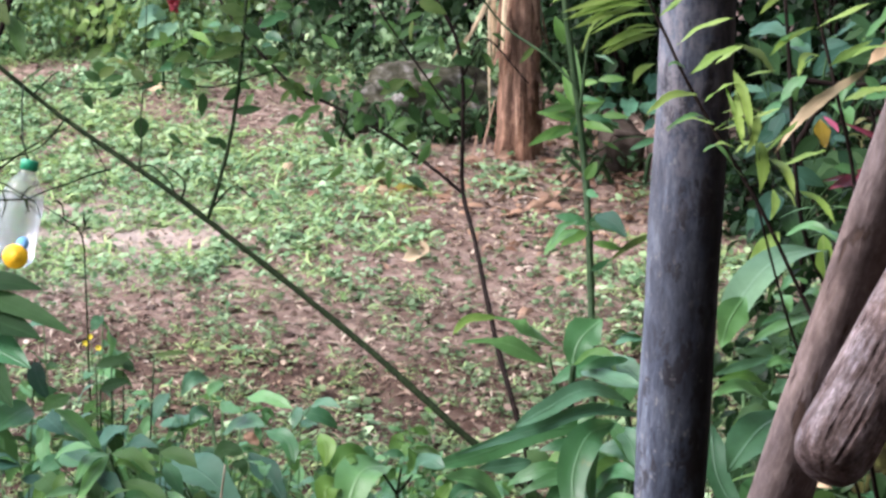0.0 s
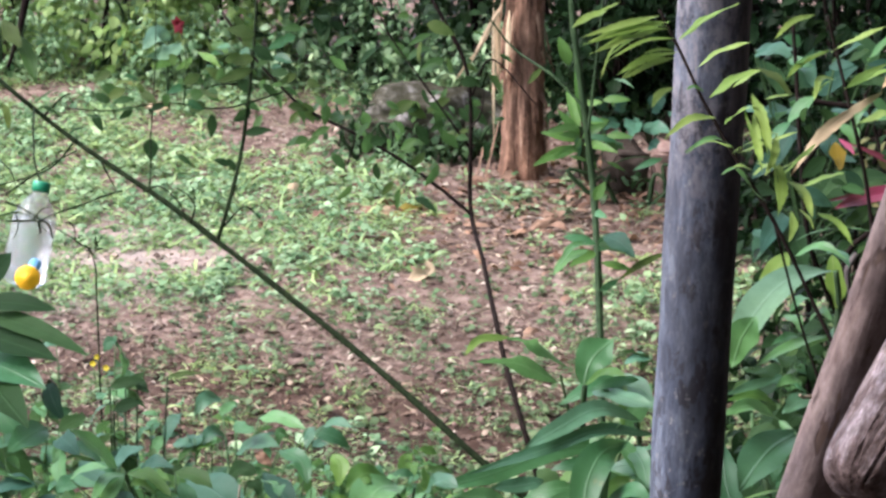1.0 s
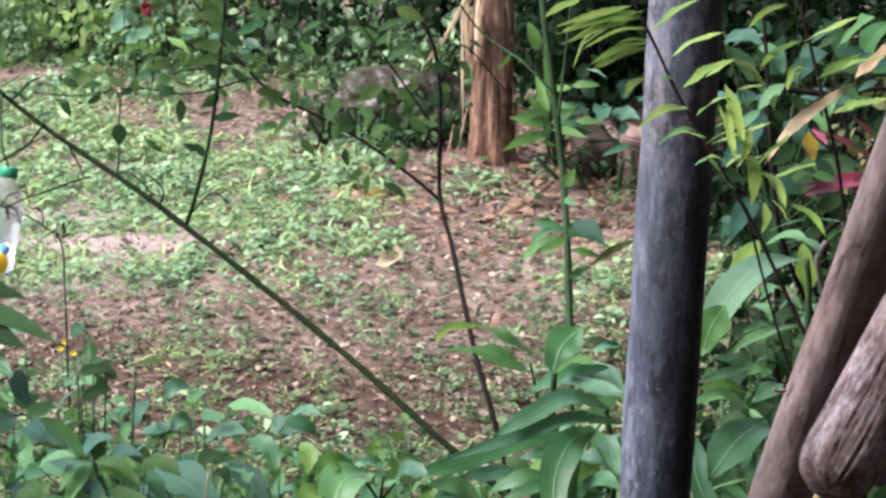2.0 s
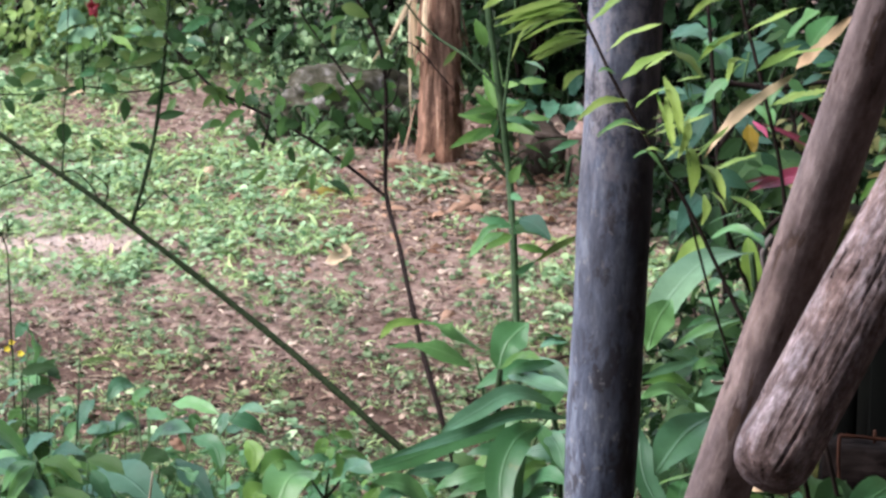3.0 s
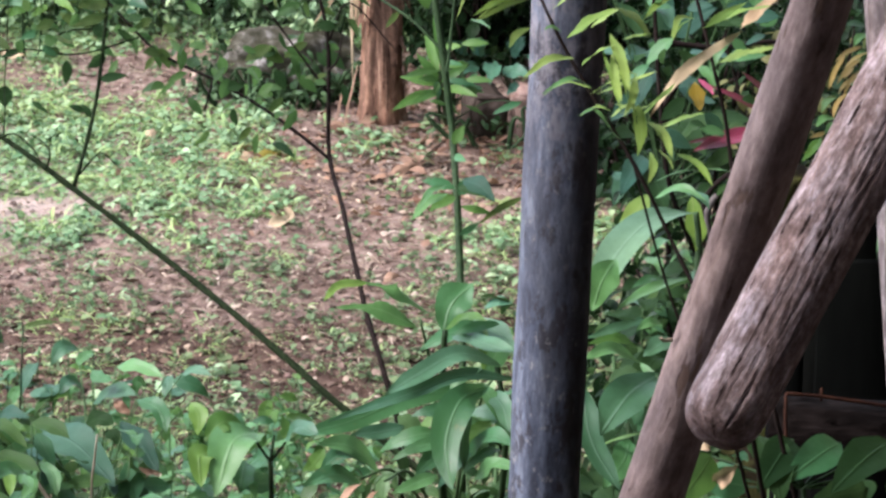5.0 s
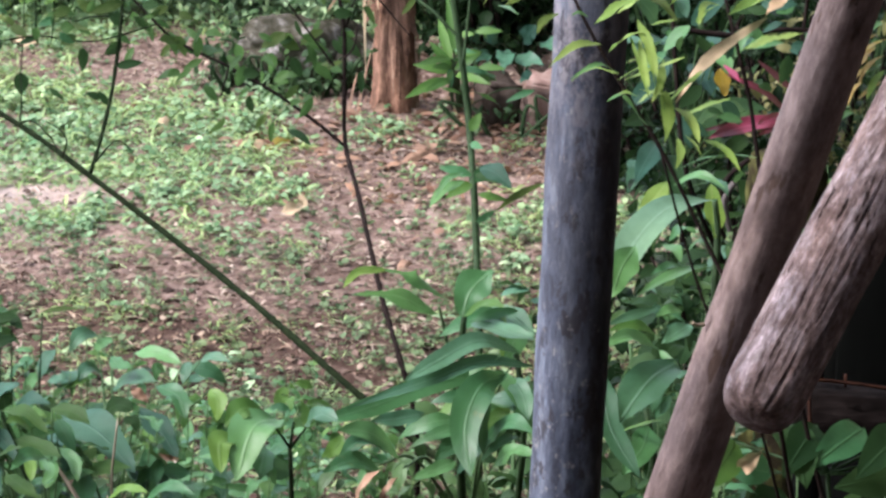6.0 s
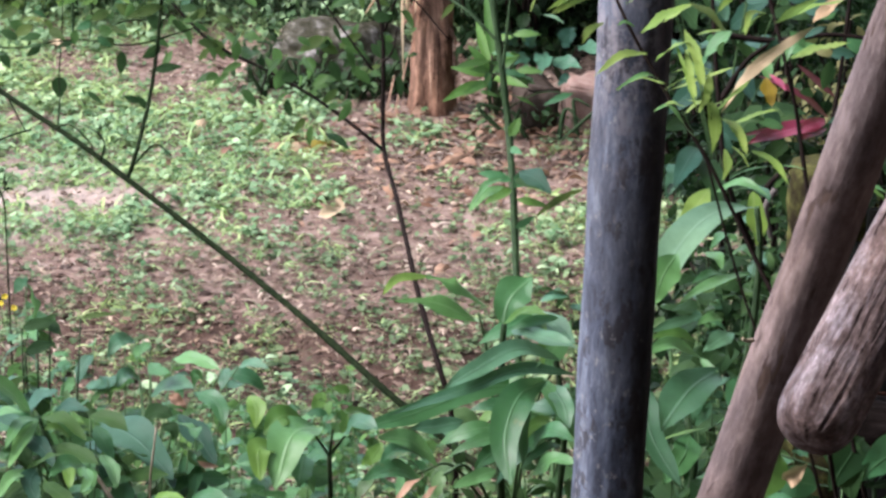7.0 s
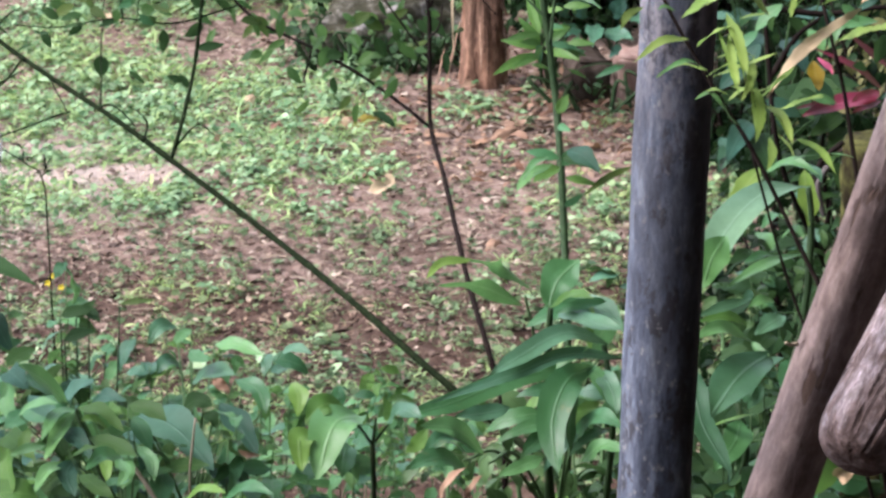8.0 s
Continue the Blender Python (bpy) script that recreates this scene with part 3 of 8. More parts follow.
for x, y, z in region(8600, lambda x, y: patch(x, y) * (1.0 if x < -0.3 or (x > 0.08 and y < 8.6) else 0.55)):
    big = rng.choice((0.6, 0.8, 1.0, 1.4)) * (1.0 if y > 8.3 else 0.6)
    for k in range(rng.randint(4, 10)):
        rows.append((x + rng.gauss(0, 0.010), y + rng.gauss(0, 0.010), z - 0.003, rng.uniform(0, 6.28), rng.uniform(0.15, 1.35), rng.gauss(0, 0.3),
                     big * rng.uniform(0.03, 0.075), rng.randrange(2)))
tagged(scatter("grass", GRASS, blade, rows), "patchy short green grass tufts", "grass", kind="stuff")

litter_shapes = [low_leaf(0.45, 0.35, 0.8), low_leaf(0.6, -0.3, 0.5), low_leaf(0.3, 0.5, 1.1)]


def litter_rows(n, keep, lo, hi, lift=0.006):
    return [(x, y, z + rng.uniform(0, lift) + 0.003, rng.uniform(0, 6.28), rng.gauss(0.1, 0.25), rng.gauss(0, 0.4), rng.uniform(lo, hi), rng.randrange(3))
            for x, y, z in region(n, keep)]


def near_trunk(x, y):
    return 0.95 * math.exp(-((x - 0.05) / 0.55) ** 2 - ((y - 9.25) / 0.5) ** 2)


tagged(scatter("leaf_litter", LITTER, litter_shapes, litter_rows(6800, lambda x, y: (0.9 if y < 8.15 else 0.13) * (1 - 0.7 * patch(x, y)) + near_trunk(x, y) + 0.05, 0.010, 0.042)),
       "brown fallen leaves and leaf crumbs lying on the soil", "leaf litter", kind="stuff")
tagged(scatter("pale_litter", LITTERPALE, litter_shapes, litter_rows(6400, lambda x, y: (0.42 if y > 7.9 else 0.28) + 0.15 * near_trunk(x, y) + math.exp(-((x + 1.25) / 0.3) ** 2 - ((y - 8.65) / 0.2) ** 2), 0.008, 0.034)),
       "bleached bits of dry leaf scattered over the soil", "leaf litter", kind="stuff")
tagged(scatter("orange_litter", LITTERORANGE, litter_shapes, litter_rows(300, near_trunk, 0.03, 0.09, 0.02)),
       "orange fallen leaves heaped round the trunk's foot", "leaf litter", kind="stuff")


strip_shapes = [low_leaf(0.16, 0.4, 0.9, 4), low_leaf(0.22, -0.3, 0.6, 4), low_leaf(0.12, 0.4, 1.3, 4)]
# orange-brown litter colour, which also darkens the shaded ground by the trunk
tagged(scatter("dry_strips", LITTERORANGE, strip_shapes, litter_rows(420, near_trunk, 0.03, 0.10, 0.02)),
       "dry strips of bark and leaf heaped round the trunk's foot, toned darker for shade", "leaf litter", kind="stuff")


def build_twigs():
    bm = bmesh.new()
    for x, y, z in region(2600, lambda x, y: 0.8 if y < 8.3 else 0.3):
        a, ln, r = rng.uniform(0, 6.28), rng.uniform(0.015, 0.085), rng.uniform(0.0005, 0.0013)
        d = Vector((math.cos(a), math.sin(a), rng.gauss(0.05, 0.06)))
        p = Vector((x, y, z + 0.006))
        q = [p, p + d * ln * 0.5 + Vector((0, 0, rng.uniform(0, 0.006))), p + d * ln]
        s = Vector((-d.y, d.x, 0)).normalized() * r
        u = Vector((0, 0, r * 1.4))
        rings = [[bm.verts.new(c + e) for e in (s, u, -s)] for c in q]
        for g, h in zip(rings, rings[1:]):
            for k in range(3):
                bm.faces.new((g[k], g[(k + 1) % 3], h[(k + 1) % 3], h[k]))
    me = bpy.data.meshes.new("twigs")
    bm.to_mesh(me)
    bm.free()
    me.materials.append(STRAW)
    tagged(new("twigs", me), "dry straws and thin twigs lying on the soil", "twigs", kind="stuff")


build_twigs()
rows = []
for x, y, z in region(3600, lambda x, y: 0.5):
    for k in range(rng.randint(2, 4)):
        rows.append((x + rng.gauss(0, 0.008), y + rng.gauss(0, 0.008), z - 0.002, rng.uniform(0, 6.28), rng.uniform(0.1, 1.2), rng.gauss(0, 0.3), rng.uniform(0.015, 0.055), rng.randrange(2)))
for x, y, z in region(4200, lambda x, y: 0.22 + patch(x, y), yr=(7.0, 8.5)):
    for k in range(rng.randint(2, 4)):
        rows.append((x + rng.gauss(0, 0.012), y + rng.gauss(0, 0.012), z - 0.002, rng.uniform(0, 6.28), rng.uniform(0.1, 1.2), rng.gauss(0, 0.3), rng.uniform(0.012, 0.04), rng.randrange(2)))
half = len(rows) * 3 // 9
tagged(scatter("short_grass", WEED, blade, rows[half:]), "thin short green grass on the bare soil", "grass", kind="stuff")
rows = rows[:half]
tagged(scatter("dry_grass", LITTERPALE, blade, rows), "bleached dry grass blades on the soil", "grass", kind="stuff")
rows = []
for x, y, z in region(1900, lambda x, y: 0.5 if y < 8.6 else 0.15):
    turn = rng.uniform(0, 6.28)
    for k in range(rng.randint(3, 6)):
        rows.append((x + rng.gauss(0, 0.006), y + rng.gauss(0, 0.006), z + rng.uniform(0, 0.012), turn + k * 1.3, rng.uniform(0.1, 0.9), rng.gauss(0, 0.3), rng.uniform(0.008, 0.025), rng.randrange(3)))
tagged(scatter("small_weeds", WEED, cover_shapes, rows), "tiny green seedlings dotted over the bare soil", "weeds", kind="stuff")


def lump(size, seed, rough=0.25, sub=2, flat=0.7, scale=1.6):
    """A stone: a ball squeezed and roughened."""
    bm = bmesh.new()
    bmesh.ops.create_icosphere(bm, subdivisions=sub, radius=1.0)
    for v in bm.verts:
        n = noise.noise(v.co * scale + Vector((seed, 0, 0))) + 0.4 * noise.noise(v.co * scale * 3 + Vector((0, seed, 0)))
        v.co *= 1 + rough * n
        v.co = Vector((v.co.x * size[0], v.co.y * size[1], max(v.co.z, -flat) * size[2]))
    return bm


def build_clods():
    rows, shapes = [], []
    for k in range(4):
        bm = lump((1, 1, 0.7), k * 3.3, 0.4, 1)
        bmesh.ops.triangulate(bm, faces=bm.faces)
        bm.verts.ensure_lookup_table()
        shapes.append((np.array([v.co[:] for v in bm.verts]), [tuple(v.index for v in f.verts) for f in bm.faces], np.full((len(bm.verts), 2), 0.3)))
        bm.free()
    for x, y, z in region(2600, lambda x, y: 0.8 - 0.6 * patch(x, y)):
        rows.append((x, y, z + 0.002, rng.uniform(0, 6.28), rng.gauss(0, 0.3), 0, rng.choice((0.003, 0.004, 0.006, 0.009)), rng.randrange(4)))
    tagged(scatter("soil_clods", SOIL, shapes, rows), "small clods and pebbles of dry reddish soil", "soil clods", kind="stuff")


build_clods()


# ---- porch, posts and logs ----
def upright(way):
    """Axes with z along way and x as near to the world's x as can be."""
    z = way.normalized()
    x = (Vector((1, 0, 0)) - z * z.x).normalized()
    return Matrix((x, z.cross(x), z)).transposed()


def build_log(name, top, bottom, r_top, r_bottom, material, label, category, cracks, blunt, seed, rings=150, sides=56):
    """A round timber from bottom to top along its own z axis, with lengthwise cracks cut into it and a worn, rounded lower end."""
    a, b = Vector(bottom), Vector(top)
    ln = (b - a).length
    bm = bmesh.new()
    prev = None
    for i in range(rings + 1):
        t = i / rings
        z = t * ln
        r = r_bottom + (r_top - r_bottom) * t
        if blunt:
            e = min(1.0, z / (r_bottom * 1.1))
            r *= 0.30 + 0.70 * math.sqrt(max(0.0, 1 - (1 - e) ** 2.4))
        bow = Vector((0.10 * r_top * math.sin(t * 5 + seed), 0.10 * r_top * math.cos(t * 4 + seed), 0))
        ring = []
        for k in range(sides):
            an = 2 * math.pi * k / sides
            c, s = math.cos(an), math.sin(an)
            g = noise.noise(Vector((c * 6 + seed, s * 6, z * 6)))
            g2 = noise.noise(Vector((c * 17, s * 17 + seed, z * 11)))
            cut = max(0.0, abs(g) * -6 + 0.55) + 0.6 * max(0.0, abs(g2) * -5 + 0.5)
            lumpy = noise.noise(Vector((c * 1.2, s * 1.2 + seed, z * 9)))
            rr = r * (1 + 0.05 * lumpy - cracks * cut)
            ring.append(bm.verts.new(Vector((c * rr, s * rr, z)) + bow))
        if prev:
            for k in range(sides):
                bm.faces.new((prev[k], prev[(k + 1) % sides], ring[(k + 1) % sides], ring[k]))
        else:
            bm.faces.new(ring[::-1])
        prev = ring
    bm.faces.new(prev)
    me = bpy.data.meshes.new(name)
    bm.to_mesh(me)
    bm.free()
    for p in me.polygons:
        p.use_smooth = True
    me.materials.append(material)
    ob = new(name, me)
    ob.matrix_world = Matrix.Translation(a) @ upright((b - a)).to_4x4()
    return tagged(ob, label, category)


def longer(a, b, before=0.0, after=0.0):
    """The two ends of a line, lengthened."""
    a, b = Vector(a), Vector(b)
    d = (b - a).normalized()
    return a - d * before, b + d * after


# grey post: upright, foot in the soil
pa, pb = Vector((0.146, 3.082, 1.481)), Vector((0.160, 3.006, 2.041))
foot = pa + (pb - pa) * ((-0.2 - pa.z) / (pb.z - pa.z))
head = pa + (pb - pa) * ((3.45 - pa.z) / (pb.z - pa.z))
build_log("wooden_post", head, foot, 0.0365, 0.0385, POST, "grey weathered round wooden post with black mould and shade painted on one side, set in the soil", "post", 0.018, False, 3.0, 220)

ra, rb = longer((0.163, 1.919, 1.976), (0.2365, 1.730, 2.359), 0.75, 0.5)
rail = build_log("leaning_rail", rb, ra, 0.0125, 0.0270, RAIL, "smooth brown weathered branch leaning as a porch rail", "wooden rail", 0.02, False, 8.0, 220)
snag = part("snapped_twig", tube([(0.163, 1.830, 2.113), (0.158, 1.824, 2.115), (0.1555, 1.820, 2.118)], 0.0014, 0.0008, (0, 0, 0), 8, 8, 0.2), STRAW, rail, "pale snapped twig stub")
snag.matrix_parent_inverse = (Matrix.Translation(ra) @ upright(rb - ra).to_4x4()).inverted()
la, lb = longer((0.1515, 1.428, 2.2135), (0.2505, 1.567, 2.3465), 0.004, 0.5)
build_log("cracked_log", lb, la, 0.0225, 0.0205, LOG, "cracked grey-brown log with a worn rounded end", "log", 0.12, True, 5.0, 420, 110)
build_log("pale_post", (0.137, 1.638, 3.6), (0.516, 1.638, -0.1), 0.020, 0.020, PALEPOST, "pale grey upright timber of the porch", "post", 0.02, False, 11.0)

# timber beam darkened for shade, with a rusty wire hoop, before near-black boards
ba, bb = Vector((0.331, 2.701, 1.705)), Vector((0.610, 2.694, 1.691))


def box_bm(w, d, h, bevel=0.003):
    bm = bmesh.new()
    bmesh.ops.create_cube(bm, size=1.0)
    bmesh.ops.scale(bm, vec=(w, d, h), verts=bm.verts)
    bmesh.ops.bevel(bm, geom=bm.edges[:], offset=bevel, segments=2, affect="EDGES")
    return bm


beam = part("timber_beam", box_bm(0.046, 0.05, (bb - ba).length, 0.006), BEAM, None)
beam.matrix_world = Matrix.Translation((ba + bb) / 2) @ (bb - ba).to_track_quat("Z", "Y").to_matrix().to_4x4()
tagged(beam, "old squared timber beam behind the logs, painted dark for shade", "beam")
hoop = thing("wire_hoop", (0.340, 2.631, 1.715), "bent rusty wire hooked round the dark beam", "wire")
for line in ([(0.340, 2.630, 1.713), (0.339, 2.638, 1.737), (0.340, 2.646, 1.759)],
             [(0.340, 2.646, 1.759), (0.379, 2.654, 1.752), (0.459, 2.668, 1.734)],
             [(0.340, 2.630, 1.713), (0.355, 2.648, 1.704), (0.369, 2.696, 1.689)]):
    part("wire", tube(line, 0.0016, 0.0015, hoop.location, 6, 10), RUST, hoop)
stub = Vector((0.373, 2.656, 1.760))
part("wire", tube([stub, stub - Vector((0, 0, 0.012))], 0.0014, 0.0014, hoop.location, 6, 2), RUST, hoop)

# near-black boards added where deep shade lies behind the logs
bx0 = Vector((0.425, 3.072, 1.713))


def build_shade_boards():
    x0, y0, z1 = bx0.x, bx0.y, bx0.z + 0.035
    shade_screen = thing("shade_boards", (x0 + 0.6, y0 + 0.5, 0.0), "near-black upright boards added to stand for deep shade", "bin")
    o = shade_screen.location
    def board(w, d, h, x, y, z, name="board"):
        ob = part(name, box_bm(w, d, h, 0.002), SHADEBOARD, shade_screen)
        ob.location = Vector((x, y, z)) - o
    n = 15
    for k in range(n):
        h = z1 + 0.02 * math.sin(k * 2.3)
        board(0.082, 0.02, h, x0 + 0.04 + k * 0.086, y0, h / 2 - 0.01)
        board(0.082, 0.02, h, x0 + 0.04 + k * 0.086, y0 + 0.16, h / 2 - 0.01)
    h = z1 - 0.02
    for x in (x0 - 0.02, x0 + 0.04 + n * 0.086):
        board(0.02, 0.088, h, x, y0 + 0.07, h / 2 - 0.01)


build_shade_boards()


def slab(name, size, at, material, label, category):
    ob = part(name, box_bm(*size, 0.01), material, None)
    ob.location = at
    return tagged(ob, label, category, kind="structure")


# raised porch round the camera; its unseen roofs and walls are added to block light
slab("porch_floor", (4.0, 2.95, 0.12), (-0.2, -0.95, 1.06), DECK, "worn wooden porch floor", "floor")
slab("eaves", (2.2, 7.0, 0.05), (1.75, 6.2, 4.16), ROOFING, "added sheet roof out of view, dimming the planted bed", "roof")
slab("porch_roof", (4.6, 3.95, 0.06), (-0.5, -0.725, 3.62), ROOFING, "added sheet roof out of view, keeping sky light off the porch", "roof")
slab("porch_awning", (2.3, 2.2, 0.05), (0.95, 2.72, 3.53), ROOFING, "added sheet roof out of view, keeping sky light off the porch", "roof")
slab("wall_house", (4.6, 0.16, 3.7), (-0.45, -2.55, 1.75), PLASTER, "added plain brown wall behind the camera, out of view", "wall")
slab("wall_side", (0.16, 12.0, 4.2), (1.95, 3.55, 2.0), PLASTER, "added plain brown wall out of view, blocking sky on the right", "wall")
slab("wall_shed", (0.12, 5.0, 3.40), (0.66, 0.08, 1.82), PLASTER, "added plain brown wall out of view, darkening the logs' right side", "wall")
slab("wall_porch", (0.12, 3.5, 2.46), (-1.15, -0.72, 2.35), PLASTER, "added plain brown wall out of view, blocking sky on the camera's left", "wall")
for x in (-2.0, 1.6):
    for y in (-2.2, 0.40):
        slab("porch_leg", (0.14, 0.14, 1.0), (x, y, 0.5), PLASTER, "masonry pier under the porch floor", "pier")


# ---- back of the yard: trunk, rocks, stones ----
def build_trunk():
    tx, ty = -0.086, 9.56
    t = thing("fibrous_trunk", (tx, ty, 0), "red-brown fibrous trunk with peeling strips, rooted among dry litter", "tree trunk")
    bm = bmesh.new()
    prev = None
    H, n, sides = 2.6, 150, 48
    for i in range(n + 1):
        z = -0.05 + (H + 0.05) * (i / n) ** 1.3
        r = 0.061 + 0.014 * math.exp(-max(z, 0) / 0.08) - 0.004 * z
        ring = []
        for k in range(sides):
            a = 2 * math.pi * k / sides
            c, s = math.cos(a), math.sin(a)
            g = noise.noise(Vector((c * 3.2, s * 3.2, z * 2.2)))
            g2 = noise.noise(Vector((c * 8, s * 8, z * 9 + 4)))
            rr = r * (1 + 0.18 * g + 0.12 * g2 + 0.10 * math.exp(-max(z, 0) / 0.08) * math.sin(5 * a + 1))
            ring.append(bm.verts.new((c * rr + 0.010 * math.sin(z * 2.5), s * rr, z)))
        if prev:
            for k in range(sides):
                bm.faces.new((prev[k], prev[(k + 1) % sides], ring[(k + 1) % sides], ring[k]))
        prev = ring
    bm.faces.new(prev)
    bole = part("trunk", bm, FIBRE, t)
    rg = random.Random(3)
    # peeling strips
    for k in range(64):
        a = rg.uniform(math.pi, 2 * math.pi)
        z0 = rg.uniform(0.02, 1.1)
        ln, w = rg.uniform(0.05, 0.22), rg.uniform(0.010, 0.030)
        r = 0.062 + 0.014 * math.exp(-z0 / 0.08)
        b = Vector((tx + math.cos(a) * r, ty + math.sin(a) * r, z0 + ln))
        e = Vector((tx + math.cos(a) * (r + rg.uniform(0.01, 0.04)), ty + math.sin(a) * (r + rg.uniform(0.01, 0.03)), z0))
        strip = leaf_on(t, b, e, w, rg.choice((SHEATH, FIBRE, FIBRE)), (math.cos(a), math.sin(a), 0.1), "bark_strip", fold=-0.4, arch=0.1, wave=0.2, n=6)
        strip.parent = bole
    # hanging sheaths and dry strands beside the trunk
    for b, e, w in (((-0.164, 9.522, 0.540), (-0.156, 9.403, 0.337), 0.026), ((-0.175, 9.527, 0.557), (-0.170, 9.343, 0.155), 0.012), ((-0.146, 9.479, 0.568), (-0.248, 9.319, 0.403), 0.022),
                    ((-0.231, 9.333, 0.444), (-0.287, 9.307, 0.366), 0.012), ((-0.125, 9.473, 0.552), (-0.130, 9.263, 0.391), 0.02), ((-0.195, 9.349, 0.172), (-0.220, 9.116, 0.105), 0.02),
                    ((-0.163, 9.354, 0.188), (-0.198, 9.111, 0.088), 0.024), ((-0.145, 9.279, 0.281), (-0.184, 9.129, 0.145), 0.016), ((-0.088, 9.279, 0.281), (-0.083, 9.123, 0.126), 0.016)):
        leaf_on(t, b, e, w * (0.8 if b[2] > 0.35 else 0.3), DRY if b[2] > 0.35 else SHEATH, (0, -1, 0.2), "dry_sheath", "pale dry hanging sheath", fold=-0.35, arch=0.25, wave=0.35, n=9)


build_trunk()


def stone(name, at, size, material, label, turn=0.0, seed=0.0, rough=0.3, sub=4, group=""):
    ob = part(name, lump(size, seed, rough, sub, 0.8, 1.4), material, None)
    ob.location, ob.rotation_euler = at, (0, 0, turn)
    return tagged(ob, label, "rock", group)


stone("grey_boulder", (-0.405, 9.90, 0.07), (0.235, 0.15, 0.145), ROCK, "grey lichen-covered boulder half sunk in the soil, overgrown with weeds", 0.2, 2.0, 0.42)
stone("low_boulder", (-0.235, 9.86, 0.045), (0.10, 0.10, 0.10), ROCK, "low dark grey boulder at the trunk's foot", 0.9, 6.0)


def block(name, at, size, turn, material, label, seed):
    """A rough broken block with chipped corners."""
    bm = box_bm(*size, min(size) * 0.05)
    bmesh.ops.subdivide_edges(bm, edges=bm.edges[:], cuts=3, use_grid_fill=True)
    for v in bm.verts:
        v.co += v.normal * 0 + Vector((noise.noise(v.co * 18 + Vector((seed, 0, 0))), noise.noise(v.co * 18 + Vector((0, seed, 0))), noise.noise(v.co * 18 + Vector((0, 0, seed))))) * min(size) * 0.16
    ob = part(name, bm, material, None)
    ob.location, ob.rotation_euler = at, (0.06, 0.03, turn)
    return tagged(ob, label, "stone", "stones at the bed's edge")


block("edging_stone", (0.235, 9.42, 0.05), (0.115, 0.20, 0.15), 0.22, BROWNROCK, "brown rough stone edging the planted bed", 1.0)
block("edging_stone", (0.40, 9.40, 0.06), (0.15, 0.17, 0.17), -0.12, PINKROCK, "pinkish broken block edging the planted bed", 2.0)
block("edging_stone", (0.62, 9.45, 0.05), (0.2, 0.16, 0.15), 0.1, BROWNROCK, "brown rough stone edging the planted bed", 3.0)

# folded dead leaf on the bare patch and a few other large fallen leaves
curled = thing("fallen_leaf", (-0.355, 8.44, 0.0), "pale tan folded dead leaf on bare soil", "fallen leaf", "large fallen leaves")
bent_leaf(curled, DRY, 0.036, (-0.405, 8.415, 0.006), (-0.352, 8.437, 0.022), (-0.308, 8.490, 0.008), fold=0.7, wave=0.3, name="blade")
bent_leaf(curled, DRY, 0.026, (-0.352, 8.440, 0.010), (-0.336, 8.470, 0.030), (-0.352, 8.490, 0.052), fold=0.6, wave=0.3, name="blade")
for b, e, w, m, lab in (((-0.384, 9.138, 0.000), (-0.292, 9.244, 0.000), 0.05, YELLOWED, "yellow-orange fallen leaf on the litter"),
                        ((-0.461, 9.138, 0.000), (-0.415, 9.286, 0.000), 0.045, DRY, "pale fallen leaf on the litter"),
                        ((-0.628, 9.209, 0.000), (-0.549, 9.185, 0.000), 0.035, YELLOWED, "yellowed fallen leaf in the clover"),
                        ((-0.787, 9.378, 0.000), (-0.774, 9.553, 0.000), 0.035, DRY, "tan dead leaf in the clover"),
                        ((-0.029, 8.019, 0.000), (0.009, 8.098, 0.000), 0.034, SHEATH, "brown fallen leaf on bare soil"),
                        ((0.027, 9.011, 0.000), (0.113, 9.109, 0.000), 0.04, SHEATH, "reddish brown fallen leaf on the litter"),
                        ((-1.281, 10.243, 0.000), (-1.177, 10.157, 0.000), 0.05, DRY, "tan fallen leaf by the bank")):
    t = thing("fallen_leaf", b, lab, "fallen leaf", "large fallen leaves")
    lift = Vector((0, 0, 0.014))
    leaf_on(t, Vector(b) + lift, Vector(e) + lift * 1.6, w, m, (0.2, -0.5, 0.8), "blade", fold=0.6, arch=-0.7, wave=0.4)
for p, s in (((-0.297, 7.268, 0.000), 0.010), ((-1.041, 7.265, 0.000), 0.014), ((-0.872, 7.789, 0.000), 0.007), ((-0.230, 7.307, 0.000), 0.008), ((-0.574, 7.633, 0.000), 0.006)):
    stone("pebble", Vector(p) + Vector((0, 0, s * 0.6)), (s, s, s * 0.7), PINKROCK, "small pale pebble on the soil", s * 300, s * 100, 0.3, 2, "pale pebbles")


on_stone = thing("fallen_leaf", (0.323, 9.360, 0.095), "orange-brown dry leaf lying on an edging stone", "fallen leaf", "large fallen leaves")
bent_leaf(on_stone, RUSTLEAF, 0.045, (0.323, 9.360, 0.095), (0.350, 9.370, 0.113), (0.376, 9.380, 0.106), fold=0.5, wave=0.3, name="blade")
for p in ((-1.149, 7.519, 0.100), (-1.115, 7.436, 0.100), (-1.153, 7.469, 0.100)):
    bloom = thing("yellow_flower", (p[0], p[1], 0.0), "tiny yellow flower on a thin green stalk in the weeds", "flower", "tiny yellow flowers")
    part("stalk", tube([(p[0], p[1], 0.0), (p[0] + 0.004, p[1], 0.05), p], 0.0014, 0.0009, bloom.location, 6, 8), STEMPALE, bloom)
    for k in range(5):
        a = k * 1.257
        leaf_on(bloom, p, Vector(p) + Vector((math.cos(a) * 0.009, -0.003, math.sin(a) * 0.009)), 0.008, PETAL, (0, -1, 0.3), "petal", arch=0.2, n=4)


